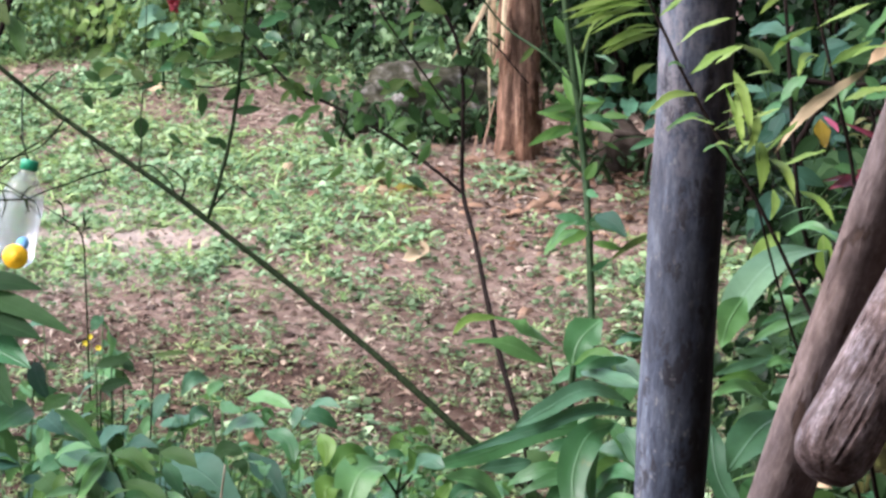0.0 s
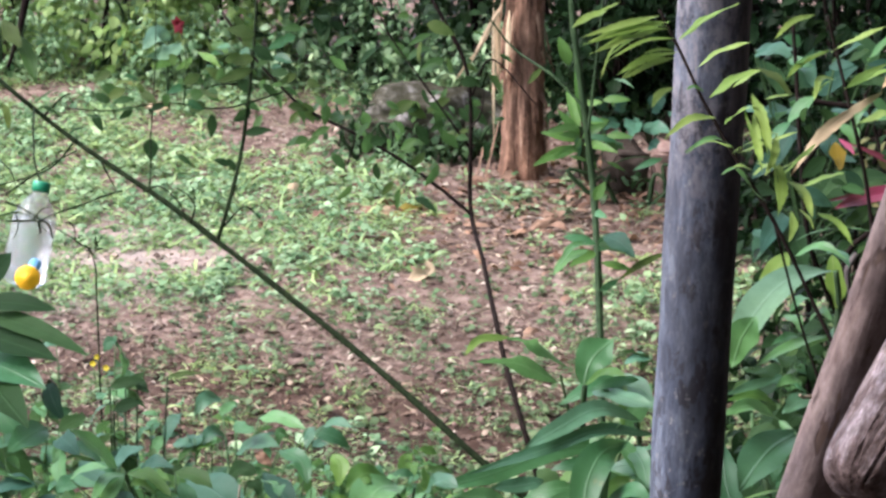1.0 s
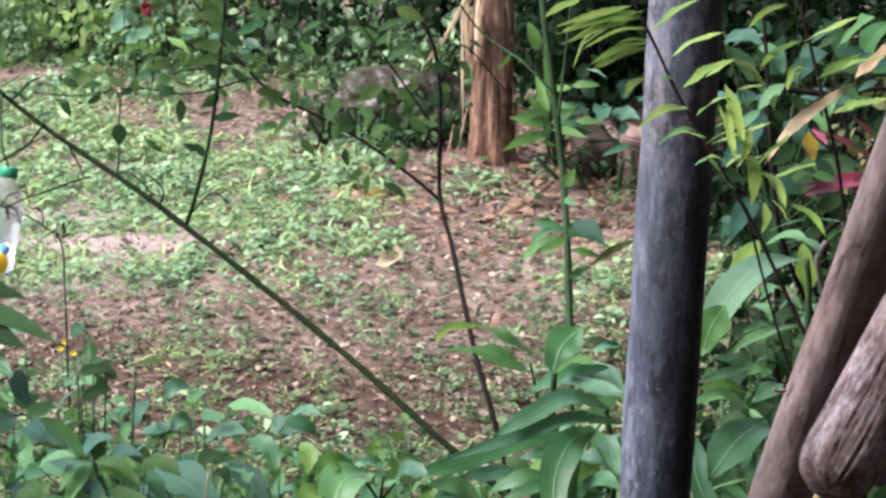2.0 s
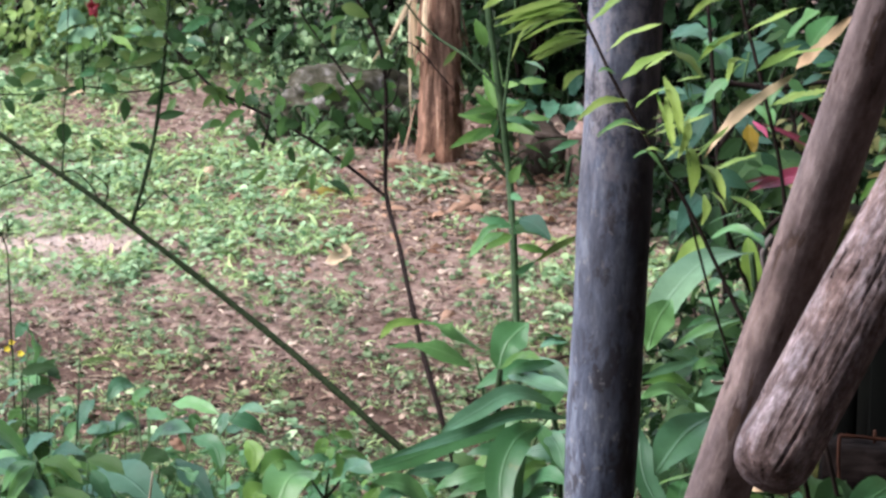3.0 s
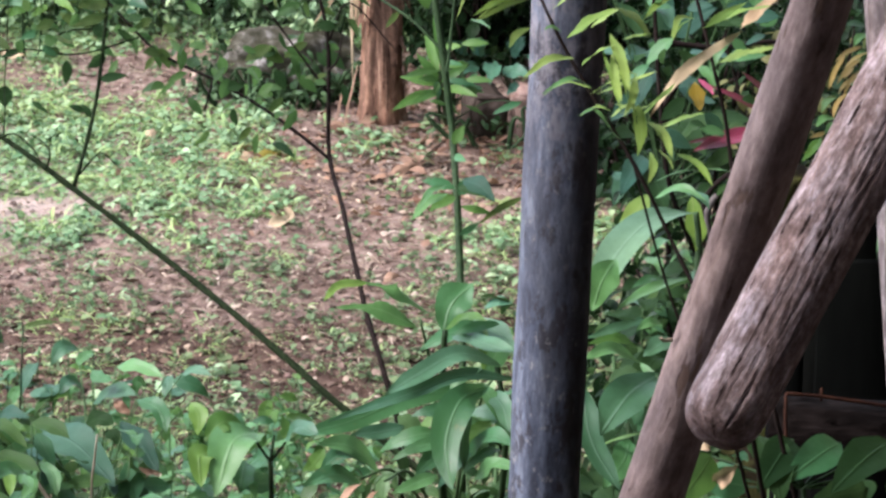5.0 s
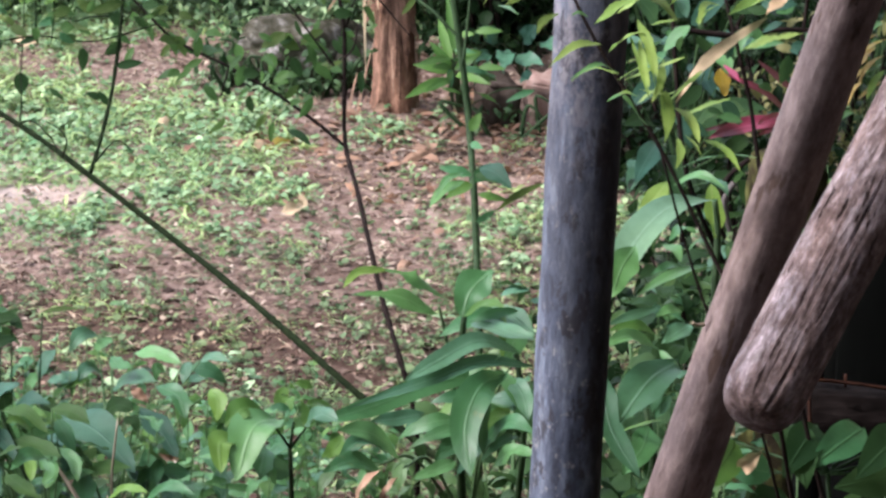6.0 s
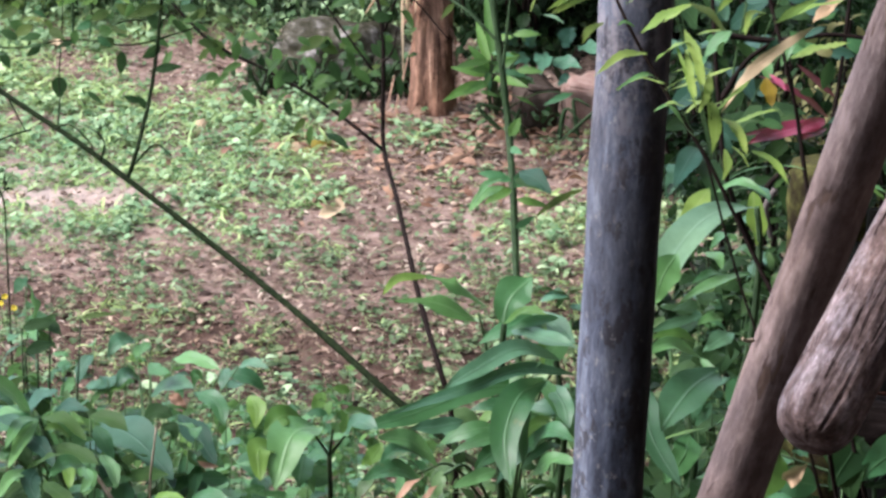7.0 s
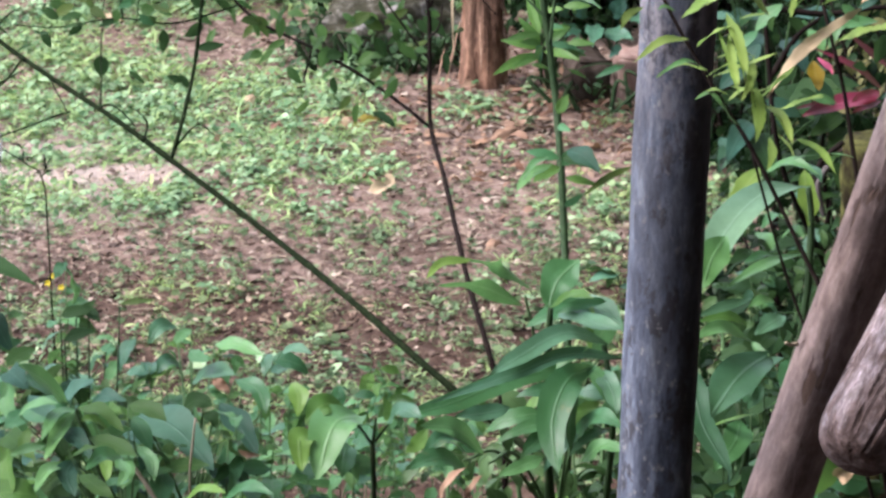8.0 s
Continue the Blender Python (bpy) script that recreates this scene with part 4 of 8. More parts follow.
# ---- hedge and bank behind the yard ----
hedge_shapes = [low_leaf(0.5, 0.25, 0.6, 4), low_leaf(0.65, 0.2, 0.5, 4), low_leaf(0.38, 0.3, 0.8, 4)]


def shrub(name, at, radius, height, n, size, material, label, seed, gaps=0.35, stems=7, stem_material=None):
    """A shrub: forked woody stems and a ragged crown of leaves in clumps."""
    rg = random.Random(seed)
    s = thing(name, at, label, "shrub", "shrubs behind the yard")
    o = Vector(at)
    for k in range(stems):
        a = rg.uniform(0, 6.28)
        e = o + Vector((math.cos(a) * radius[0] * rg.uniform(0.2, 0.9), math.sin(a) * radius[1] * rg.uniform(0.2, 0.9), height * rg.uniform(0.5, 1.0)))
        mid = o.lerp(e, 0.5) + Vector((rg.gauss(0, 0.04), rg.gauss(0, 0.04), 0.06))
        part("stem", tube([o + Vector((rg.gauss(0, 0.04), rg.gauss(0, 0.03), -0.03)), mid, e], 0.009, 0.003, o, 6, 10), stem_material or STEMBROWN, s)
    rows = []
    clumps = []
    for k in range(int(n / 9)):
        a, q = rg.uniform(0, 6.28), rg.random() ** 0.5
        h = rg.random() ** 1.2
        wide = 0.75 + 0.25 * math.sin(h * 3.1)
        p = Vector((math.cos(a) * q * radius[0] * wide, math.sin(a) * q * radius[1] * wide, 0.02 + h * height))
        if noise.noise((p + o) * 4.5) < gaps - 0.6:
            continue
        clumps.append(p)
    for p in clumps:
        out = math.atan2(p.y, p.x)
        for j in range(9):
            rows.append((p.x + rg.gauss(0, size * 0.7), p.y + rg.gauss(0, size * 0.6), max(0.01, p.z + rg.gauss(0, size * 0.6)),
                         rg.uniform(0, 6.28) if rg.random() < 0.5 else out - 1.57 + rg.gauss(0, 0.8), rg.uniform(-0.9, 0.4), rg.gauss(0, 0.4),
                         size * rg.uniform(0.55, 1.25), rg.randrange(3)))
    f = scatter("foliage", material, hedge_shapes, rows, s)
    f["kind"] = "stuff"
    return s


rs = random.Random(21)
for k in range(9):
    x = -3.2 + k * 0.42
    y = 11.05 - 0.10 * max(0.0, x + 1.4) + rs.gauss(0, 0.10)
    # left shrubs take the sunlit leaf copy, the rest the darkened one
    shrub("hedge_shrub", (x, y, 0), (0.38, 0.40), rs.uniform(0.9, 1.5), 3400 if x < -0.95 else 1400, 0.052 if x < -0.95 else 0.08, LITHEDGE if x < -0.95 else HALFSHADEHEDGE,
          "leafy hedge shrub on the bank, its sunlight and shade put into the greens", 50 + k, 0.12 if x < -0.95 else 0.30)
for k in range(9):
    x = -2.6 + k * 0.34
    shrub("bank_weed", (x, (10.80 if x < -1.4 else 10.62) + rs.gauss(0, 0.07) - 0.06 * max(0.0, x + 1.2), 0), (0.26, 0.16), rs.uniform(0.16, 0.34), 520, 0.034, HEDGEBLUE if k % 2 else COVER,
          "low pale green weeds on the bank's foot", 80 + k, 0.30, 4, STEMGREEN)
# filler shrubs whose near-black leaves stand for the shade there
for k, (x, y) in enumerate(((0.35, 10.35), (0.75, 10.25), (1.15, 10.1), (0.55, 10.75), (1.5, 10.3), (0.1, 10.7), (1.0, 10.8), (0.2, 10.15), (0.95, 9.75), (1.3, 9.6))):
    shrub("dark_shrub", (x, y, 0), (0.32, 0.30), rs.uniform(0.9, 1.4), 1500, 0.062, SHADEHEDGE,
          "leafy shrub behind the trunk, shade painted into its dark leaves", 120 + k, 0.22)
# leaf colour near black to imitate the bed's shade
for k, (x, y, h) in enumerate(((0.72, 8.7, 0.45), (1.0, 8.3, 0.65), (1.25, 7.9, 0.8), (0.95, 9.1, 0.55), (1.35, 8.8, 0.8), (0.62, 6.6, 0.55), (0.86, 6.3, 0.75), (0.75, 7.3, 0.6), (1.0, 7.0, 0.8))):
    shrub("bed_shrub", (x, y, 0), (0.24, 0.24), h, 760, 0.052, SHADEHEDGE,
          "broad-leaved shrub in the planted bed, shade painted into its leaves", 150 + k, 0.42)
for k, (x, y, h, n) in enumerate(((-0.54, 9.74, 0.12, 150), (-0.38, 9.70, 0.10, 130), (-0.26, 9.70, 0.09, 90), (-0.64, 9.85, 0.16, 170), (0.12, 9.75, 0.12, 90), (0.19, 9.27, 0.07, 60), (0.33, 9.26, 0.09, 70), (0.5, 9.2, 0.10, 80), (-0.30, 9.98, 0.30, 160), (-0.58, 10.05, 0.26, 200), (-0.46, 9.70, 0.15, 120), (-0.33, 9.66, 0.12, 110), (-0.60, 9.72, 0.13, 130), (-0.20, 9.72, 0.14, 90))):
    shrub("rock_weed", (x, y, 0), (0.10, 0.05), h, n // 2, 0.034, HALFSHADEHEDGE, "small green weeds at the rock's foot", 170 + k, 0.5, 3, STEMGREEN)
# small shrubs added to darken the gap beside the post
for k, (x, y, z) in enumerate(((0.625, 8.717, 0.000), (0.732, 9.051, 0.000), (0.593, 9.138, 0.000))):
    shrub("bed_shrub", (x, y, 0), (0.13, 0.12), 0.22, 420, 0.045, SHADEHEDGE, "low shrub added at the planted bed's edge, leaves darkened for shade", 190 + k, 0.5)
# undergrowth between the foreground plants
for k, (x, y, z) in enumerate(((-0.794, 4.211, 1.193), (-0.674, 4.010, 1.221), (-0.582, 3.954, 1.210), (-0.506, 3.947, 1.188), (-0.435, 3.992, 1.166), (-0.366, 4.176, 1.086), (-0.281, 4.359, 1.002), (-0.193, 4.452, 0.964), (-0.091, 4.545, 0.926), (0.014, 4.457, 0.981), (0.115, 4.372, 1.042), (0.229, 4.476, 1.038), (0.355, 4.679, 1.016), (0.453, 4.790, 1.032), (0.556, 4.896, 1.033))):
    shrub("undergrowth", (x, y, 0), (0.17, 0.17), z - (0.07 if x < 0.1 else 0.0), 240 if x < 0.1 else 480, 0.045, UNDER, "dense small-leaved undergrowth between the plants", 400 + k, 0.5, 4, STEMPALE)
# tall backdrop bushes beyond the hedge, added out of view to block low sky
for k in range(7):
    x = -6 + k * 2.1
    shrub("far_bush", (x, 13.2 + rs.gauss(0, 0.5), 0), (1.3, 1.0), rs.uniform(2.6, 3.8), 1500, 0.13, SHADEHEDGE, "added backdrop bush beyond the hedge, dark leaves, out of view", 200 + k, 0.2, 9)

# red blossom in the hedge and the broad pale leaves beside it
p = (-1.240, 10.200, 0.322)
blossom = thing("red_blossom", p, "red double blossom among hedge leaves", "flower")
part("stalk", tube([(p[0], p[1] + 0.05, 0.0), (p[0] + 0.02, p[1] + 0.03, p[2] * 0.6), p], 0.003, 0.002, p, 6, 8), STEMGREEN, blossom)
for k in range(11):
    a, lg = k * 2.4, 0.014 + 0.002 * k
    leaf_on(blossom, p, Vector(p) + Vector((math.cos(a) * lg * 0.8, -0.012 + 0.001 * k, math.sin(a) * lg * 1.2)), 0.020, RED, (math.cos(a) * 0.4, -1, 0.2), "petal", arch=0.5, n=5)
pale_clump = thing("pale_leaved_shrub", (-1.29, 10.26, 0.0), "broad pale bluish green leaves beside the red blossom", "shrub")
part("stem", tube([pale_clump.location, (-1.29, 10.27, 0.15), (-1.28, 10.26, 0.27)], 0.006, 0.003, pale_clump.location, 6, 12), STEMGREEN, pale_clump)
bent_leaf(pale_clump, PALEBLUE, 0.0603, (-1.267, 10.240, 0.262), (-1.313, 10.200, 0.285), (-1.358, 10.160, 0.242), facing=(-0.1, -0.8, 0.5), widest=0.55)
bent_leaf(pale_clump, PALEBLUE, 0.0507, (-1.230, 10.220, 0.253), (-1.264, 10.180, 0.231), (-1.305, 10.140, 0.214), facing=(0.0, -0.7, 0.7), widest=0.55)
bent_leaf(pale_clump, PALEBLUE, 0.0344, (-1.292, 10.240, 0.244), (-1.310, 10.210, 0.216), (-1.354, 10.180, 0.213), facing=(-0.2, -0.8, 0.4))
bent_leaf(pale_clump, YOUNG, 0.0414, (-1.254, 10.260, 0.182), (-1.293, 10.230, 0.179), (-1.331, 10.200, 0.162))
bent_leaf(pale_clump, YOUNG, 0.0317, (-1.206, 10.260, 0.190), (-1.223, 10.230, 0.176), (-1.255, 10.200, 0.162))

# broad leaves by the trunk and stones
rl = random.Random(31)


def herb(name, base, leaves, material, label, category="herb", stem_material=None, group="", stem_r=0.003, **kw):
    """A plant whose leaves are given one by one (base, tip, width)."""
    t = thing(name, base, label, category, group)
    for b, e, w, *own in leaves:
        b, e = Vector(b), Vector(e)
        leaf = leaf_on(t, b, e, w, own[0] if own else material, own[1] if len(own) > 1 else (0, -0.75, 0.65), **kw)
        root = Vector(base)
        leaf.parent = part("stalk", tube([root, root.lerp(b, 0.55) + Vector((0, 0.01, 0.03)), b], stem_r, stem_r * 0.6, base, 6, 10), stem_material or STEMGREEN, t)
    return t


herb("lance_leaved_herb", (0.099, 9.515, 0.000), [
    ((0.077, 8.955, 0.256), (-0.046, 8.841, 0.229), 0.035), ((0.085, 8.961, 0.272), (-0.023, 8.968, 0.296), 0.03), ((0.090, 8.963, 0.280), (0.027, 8.989, 0.359), 0.03),
    ((0.093, 8.955, 0.256), (0.010, 8.846, 0.244), 0.03), ((0.102, 8.958, 0.264), (0.200, 8.854, 0.268), 0.03), ((0.097, 8.963, 0.280), (0.177, 8.979, 0.327), 0.03),
    ((0.090, 8.968, 0.296), (0.052, 9.107, 0.397), 0.03, YOUNG), ((0.102, 8.974, 0.312), (0.078, 9.133, 0.477), 0.03, YOUNG), ((0.061, 9.225, 0.436), (0.027, 9.251, 0.517), 0.04, YOUNG)],
    YOUNG, "bright green lance-leaved herb beside the trunk")
rl2 = random.Random(77)
tuft = []
for k in range(22):
    q = Vector((0.102, 8.950, 0.240)) + Vector((rl2.gauss(0.0, 0.06), rl2.gauss(0, 0.05), rl2.uniform(-0.05, 0.16)))
    a, ln = rl2.uniform(0, 6.28), rl2.uniform(0.05, 0.11)
    tuft.append((q, q + Vector((math.cos(a) * ln, -0.02, 0.35 * math.sin(a) * ln - 0.02)), ln * 0.24, rl2.choice((BROAD, SAPLEAF, YOUNG))))
herb("leafy_tuft", (0.117, 9.471, 0.000), tuft, BROAD, "green tuft of narrow leaves at the trunk's foot")
herb("bluish_herb", (0.332, 9.860, 0.000), [
    ((0.215, 9.558, 0.168), (0.148, 9.453, 0.170), 0.058), ((0.241, 9.569, 0.202), (0.187, 9.534, 0.257), 0.062, TEAL), ((0.321, 9.569, 0.202), (0.364, 9.536, 0.262), 0.062, TEAL),
    ((0.295, 9.552, 0.152), (0.379, 9.451, 0.162), 0.055), ((0.268, 9.561, 0.177), (0.255, 9.397, 0.158), 0.058), ((0.188, 9.569, 0.202), (0.134, 9.532, 0.249), 0.047, TEAL),
    ((0.383, 9.569, 0.202), (0.432, 9.464, 0.203), 0.055), ((0.353, 9.442, 0.137), (0.306, 9.337, 0.136), 0.039, TEAL)],
    BLUISH, "bluish green broad-leaved herb behind the edging stones", widest=0.46, heart=0.2, wave=0.22)
herb("teal_leaved_shrub", (0.868, 8.965, 0.000), [
    ((0.552, 7.165, 0.894), (0.479, 7.093, 0.994), 0.051), ((0.565, 7.153, 0.856), (0.479, 6.953, 0.890), 0.048), ((0.592, 7.169, 0.907), (0.610, 7.101, 1.019), 0.058), ((0.631, 7.165, 0.894), (0.714, 7.089, 0.982), 0.054),
    ((0.585, 7.140, 0.819), (0.498, 6.925, 0.804), 0.048), ((0.631, 7.136, 0.806), (0.666, 6.919, 0.786), 0.054), ((0.658, 7.153, 0.856), (0.731, 6.955, 0.896), 0.051), ((0.804, 7.175, 0.926), (0.847, 7.014, 1.074), 0.082, LIGHT),
    ((0.764, 7.182, 0.945), (0.701, 7.113, 1.057), 0.061), ((0.610, 7.007, 0.733), (0.669, 6.791, 0.717), 0.061, DARK), ((0.662, 7.001, 0.715), (0.771, 6.815, 0.790), 0.061, DARK), ((0.537, 6.887, 0.688), (0.472, 6.668, 0.663), 0.054),
    ((0.550, 6.879, 0.663), (0.572, 6.657, 0.627), 0.058, DARK), ((0.524, 6.899, 0.725), (0.447, 6.707, 0.782), 0.048, DARK)],
    TEAL, "teal-leaved shrub with broad shiny leaves in the bed", "shrub", widest=0.42, wave=0.1)
cordyline = thing("crimson_cordyline", (0.95, 6.9, 0.0), "crimson strap-leaved plant in the bed", "plant")
part("stem", tube([(0.95, 6.9, 0.0), (0.93, 6.85, 0.4), (0.86, 6.75, 0.80)], 0.008, 0.005, cordyline.location, 8, 16), STEMBROWN, cordyline)
bent_leaf(cordyline, PINK, 0.0500, (0.804, 6.700, 0.800), (0.707, 6.610, 0.811), (0.616, 6.520, 0.809), facing=(0.0, -0.6, 0.8))
bent_leaf(cordyline, PINK, 0.0294, (0.806, 6.720, 0.805), (0.770, 6.660, 0.812), (0.731, 6.600, 0.819))
bent_leaf(cordyline, PINK, 0.0209, (0.815, 6.740, 0.801), (0.749, 6.720, 0.861), (0.652, 6.700, 0.911))
bent_leaf(cordyline, PINK, 0.0209, (0.830, 6.740, 0.849), (0.781, 6.730, 0.892), (0.736, 6.720, 0.933))
bent_leaf(cordyline, REDDARK, 0.0225, (0.745, 6.720, 0.784), (0.674, 6.660, 0.795), (0.605, 6.600, 0.802))
bent_leaf(cordyline, REDDARK, 0.0262, (0.812, 6.740, 0.778), (0.777, 6.710, 0.776), (0.742, 6.680, 0.769))
bed = thing("mixed_leaved_shrub", (0.62, 7.1, 0.0), "bluish green broad-leaved shrub in the planted bed", "shrub")
part("stem", tube([(0.62, 7.1, 0.0), (0.62, 7.1, 0.3), (0.60, 7.05, 0.62)], 0.008, 0.004, bed.location, 8, 16), STEMBROWN, bed)
bent_leaf(bed, TEAL, 0.0330, (0.470, 7.000, 1.042), (0.505, 6.950, 1.061), (0.557, 6.900, 1.051), root=(0.60, 7.06, 0.55))
bent_leaf(bed, TEAL, 0.0385, (0.488, 7.000, 1.020), (0.517, 6.950, 1.050), (0.551, 6.900, 1.068), root=(0.60, 7.06, 0.55))
bent_leaf(bed, TEAL, 0.0443, (0.525, 7.000, 0.876), (0.542, 6.950, 0.913), (0.572, 6.900, 0.921), root=(0.60, 7.06, 0.55))
bent_leaf(bed, DARK, 0.0694, (0.591, 6.600, 0.819), (0.636, 6.550, 0.861), (0.694, 6.500, 0.876), root=(0.60, 7.06, 0.55))
bent_leaf(bed, DARK, 0.0456, (0.701, 6.800, 0.780), (0.735, 6.750, 0.788), (0.769, 6.700, 0.790), root=(0.60, 7.06, 0.55))
bent_leaf(bed, TEAL, 0.0458, (0.462, 6.900, 1.054), (0.505, 6.850, 1.080), (0.540, 6.800, 1.073), root=(0.60, 7.06, 0.55))
bent_leaf(bed, LIGHT, 0.0714, (0.720, 6.900, 1.047), (0.741, 6.800, 1.106), (0.773, 6.700, 1.164), root=(0.60, 7.06, 0.55))
bent_leaf(bed, TEAL, 0.0531, (0.650, 7.000, 1.008), (0.671, 6.950, 1.048), (0.705, 6.900, 1.081), root=(0.60, 7.06, 0.55))
bent_leaf(bed, DARK, 0.0655, (0.641, 6.900, 1.020), (0.669, 6.850, 1.053), (0.709, 6.800, 1.093), root=(0.60, 7.06, 0.55))
bent_leaf(bed, TEAL, 0.0393, (0.555, 6.900, 1.034), (0.578, 6.850, 1.033), (0.588, 6.800, 1.006), root=(0.60, 7.06, 0.55))
bent_leaf(bed, TEAL, 0.0399, (0.475, 6.900, 0.646), (0.485, 6.850, 0.633), (0.463, 6.800, 0.594), root=(0.60, 7.06, 0.55))
bent_leaf(bed, TEAL, 0.0292, (0.507, 6.900, 0.681), (0.518, 6.850, 0.668), (0.509, 6.800, 0.649), root=(0.60, 7.06, 0.55))
bent_leaf(bed, LIGHT, 0.0324, (0.644, 6.800, 0.922), (0.672, 6.750, 0.916), (0.675, 6.700, 0.890), root=(0.60, 7.06, 0.55))
bent_leaf(bed, TEAL, 0.0388, (0.697, 6.800, 0.909), (0.716, 6.750, 0.956), (0.762, 6.700, 0.977), root=(0.60, 7.06, 0.55))
bent_leaf(bed, TEAL, 0.0328, (0.416, 6.900, 0.908), (0.452, 6.850, 0.942), (0.494, 6.800, 0.949), root=(0.60, 7.06, 0.55))
bent_leaf(bed, DARK, 0.0464, (0.740, 6.900, 0.702), (0.709, 6.850, 0.689), (0.665, 6.800, 0.677), root=(0.60, 7.06, 0.55))
bent_leaf(bed, DARK, 0.0531, (0.768, 6.900, 0.660), (0.737, 6.850, 0.662), (0.706, 6.800, 0.649), root=(0.60, 7.06, 0.55))


TANLEAF = leaf_material("tan yellowing leaf", (0.13, 0.095, 0.03), (0.27, 0.20, 0.075), (0.25, 0.2, 0.1), gloss=0.6, clear=0.35)
# yellow-brown tone carries the lit background into leaf colour
LITBACKDROP = leaf_material("yellow-brown leaves for lit backdrop", (0.07, 0.085, 0.022), (0.24, 0.215, 0.085), (0.22, 0.2, 0.09), True, gloss=0.6, clear=0.35)
fern = thing("yellowing_plant", (1.05, 7.0, 0.0), "yellowing plant with tan and green drooping leaves in the bed", "plant")
part("stem", tube([(1.05, 7.0, 0.0), (1.03, 6.98, 0.4), (1.02, 6.95, 0.66)], 0.008, 0.004, fern.location, 8, 14), STEMBROWN, fern)
bent_leaf(fern, TANLEAF, 0.0122, (1.016, 6.800, 0.969), (0.966, 6.700, 0.981), (0.925, 6.600, 0.986), root=(1.02, 6.95, 0.62))
bent_leaf(fern, TANLEAF, 0.0122, (1.012, 6.800, 0.940), (0.968, 6.700, 0.942), (0.931, 6.600, 0.936), root=(1.02, 6.95, 0.62))
bent_leaf(fern, TANLEAF, 0.0113, (1.018, 6.800, 0.914), (0.978, 6.700, 0.917), (0.947, 6.600, 0.911), root=(1.02, 6.95, 0.62))
bent_leaf(fern, TANLEAF, 0.0103, (1.007, 6.800, 0.902), (0.965, 6.700, 0.908), (0.935, 6.600, 0.914), root=(1.02, 6.95, 0.62))
bent_leaf(fern, TANLEAF, 0.0094, (0.997, 6.800, 0.919), (0.964, 6.700, 0.927), (0.927, 6.600, 0.950), root=(1.02, 6.95, 0.62))
bent_leaf(fern, LIGHT, 0.0191, (1.039, 6.900, 0.969), (1.013, 6.850, 0.975), (0.993, 6.800, 0.967), root=(1.02, 6.95, 0.62))
bent_leaf(fern, LIGHT, 0.0163, (1.044, 6.900, 0.916), (1.022, 6.850, 0.940), (1.002, 6.800, 0.949), root=(1.02, 6.95, 0.62))
bent_leaf(fern, YOUNG, 0.0188, (0.959, 6.800, 0.850), (0.926, 6.700, 0.869), (0.901, 6.600, 0.872), root=(1.02, 6.95, 0.62))
bent_leaf(fern, LIGHT, 0.0206, (0.947, 6.700, 0.829), (0.915, 6.650, 0.844), (0.890, 6.600, 0.839), root=(1.02, 6.95, 0.62))
bent_leaf(fern, YOUNG, 0.0225, (0.915, 6.700, 0.785), (0.893, 6.650, 0.776), (0.864, 6.600, 0.761), root=(1.02, 6.95, 0.62))
bent_leaf(fern, TANLEAF, 0.0131, (0.929, 6.700, 0.800), (0.901, 6.650, 0.805), (0.876, 6.600, 0.815), root=(1.02, 6.95, 0.62))
bent_leaf(fern, TANLEAF, 0.0122, (0.970, 6.700, 0.888), (0.941, 6.650, 0.878), (0.926, 6.600, 0.859), root=(1.02, 6.95, 0.62))
bent_leaf(fern, TANLEAF, 0.0121, (0.962, 6.700, 0.976), (0.933, 6.650, 0.951), (0.914, 6.600, 0.921), root=(1.02, 6.95, 0.62))
bent_leaf(fern, YELLOWED, 0.0122, (1.034, 6.800, 0.956), (0.987, 6.700, 0.969), (0.947, 6.600, 0.973), root=(1.02, 6.95, 0.62))
bent_leaf(fern, TANLEAF, 0.0113, (1.031, 6.800, 0.919), (0.984, 6.700, 0.927), (0.948, 6.600, 0.912), root=(1.02, 6.95, 0.62))
bent_leaf(fern, LIGHT, 0.0122, (1.027, 6.800, 0.900), (0.989, 6.700, 0.913), (0.961, 6.600, 0.934), root=(1.02, 6.95, 0.62))
bent_leaf(fern, TANLEAF, 0.0113, (1.029, 6.800, 0.860), (0.986, 6.700, 0.869), (0.949, 6.600, 0.873), root=(1.02, 6.95, 0.62))
bent_leaf(fern, YOUNG, 0.0160, (1.033, 6.800, 0.885), (0.995, 6.700, 0.883), (0.966, 6.600, 0.873), root=(1.02, 6.95, 0.62))
bent_leaf(fern, LIGHT, 0.0189, (0.980, 6.800, 0.780), (0.942, 6.700, 0.815), (0.909, 6.600, 0.825), root=(1.02, 6.95, 0.62))
# added shrubs standing in for the sunlit pale soil and stems behind
for k, (x, y, h) in enumerate(((0.98, 7.15, 0.95), (1.16, 7.2, 1.05), (0.86, 7.35, 0.72))):
    shrub("lit_backdrop_shrub", (x, y, 0), (0.13, 0.12), h, 620, 0.042, LITBACKDROP, "yellow-brown shrub added in place of lit pale soil and stems", 500 + k, 0.30)


# ---- saplings with bare stems across the yard ----
def stem_on(t, line, r0, r1, material, name="stem", sides=8, n=26, knots=0.12):
    return part(name, tube(line, r0, r1, t.location, sides, n, 0.10, knots), material, t)


slant = thing("slanting_sapling", ((0.141, 4.968, 0.611)[0] + 0.06, (0.141, 4.968, 0.611)[1], 0), "slanting thin green-brown sapling stem with few leaves", "sapling")
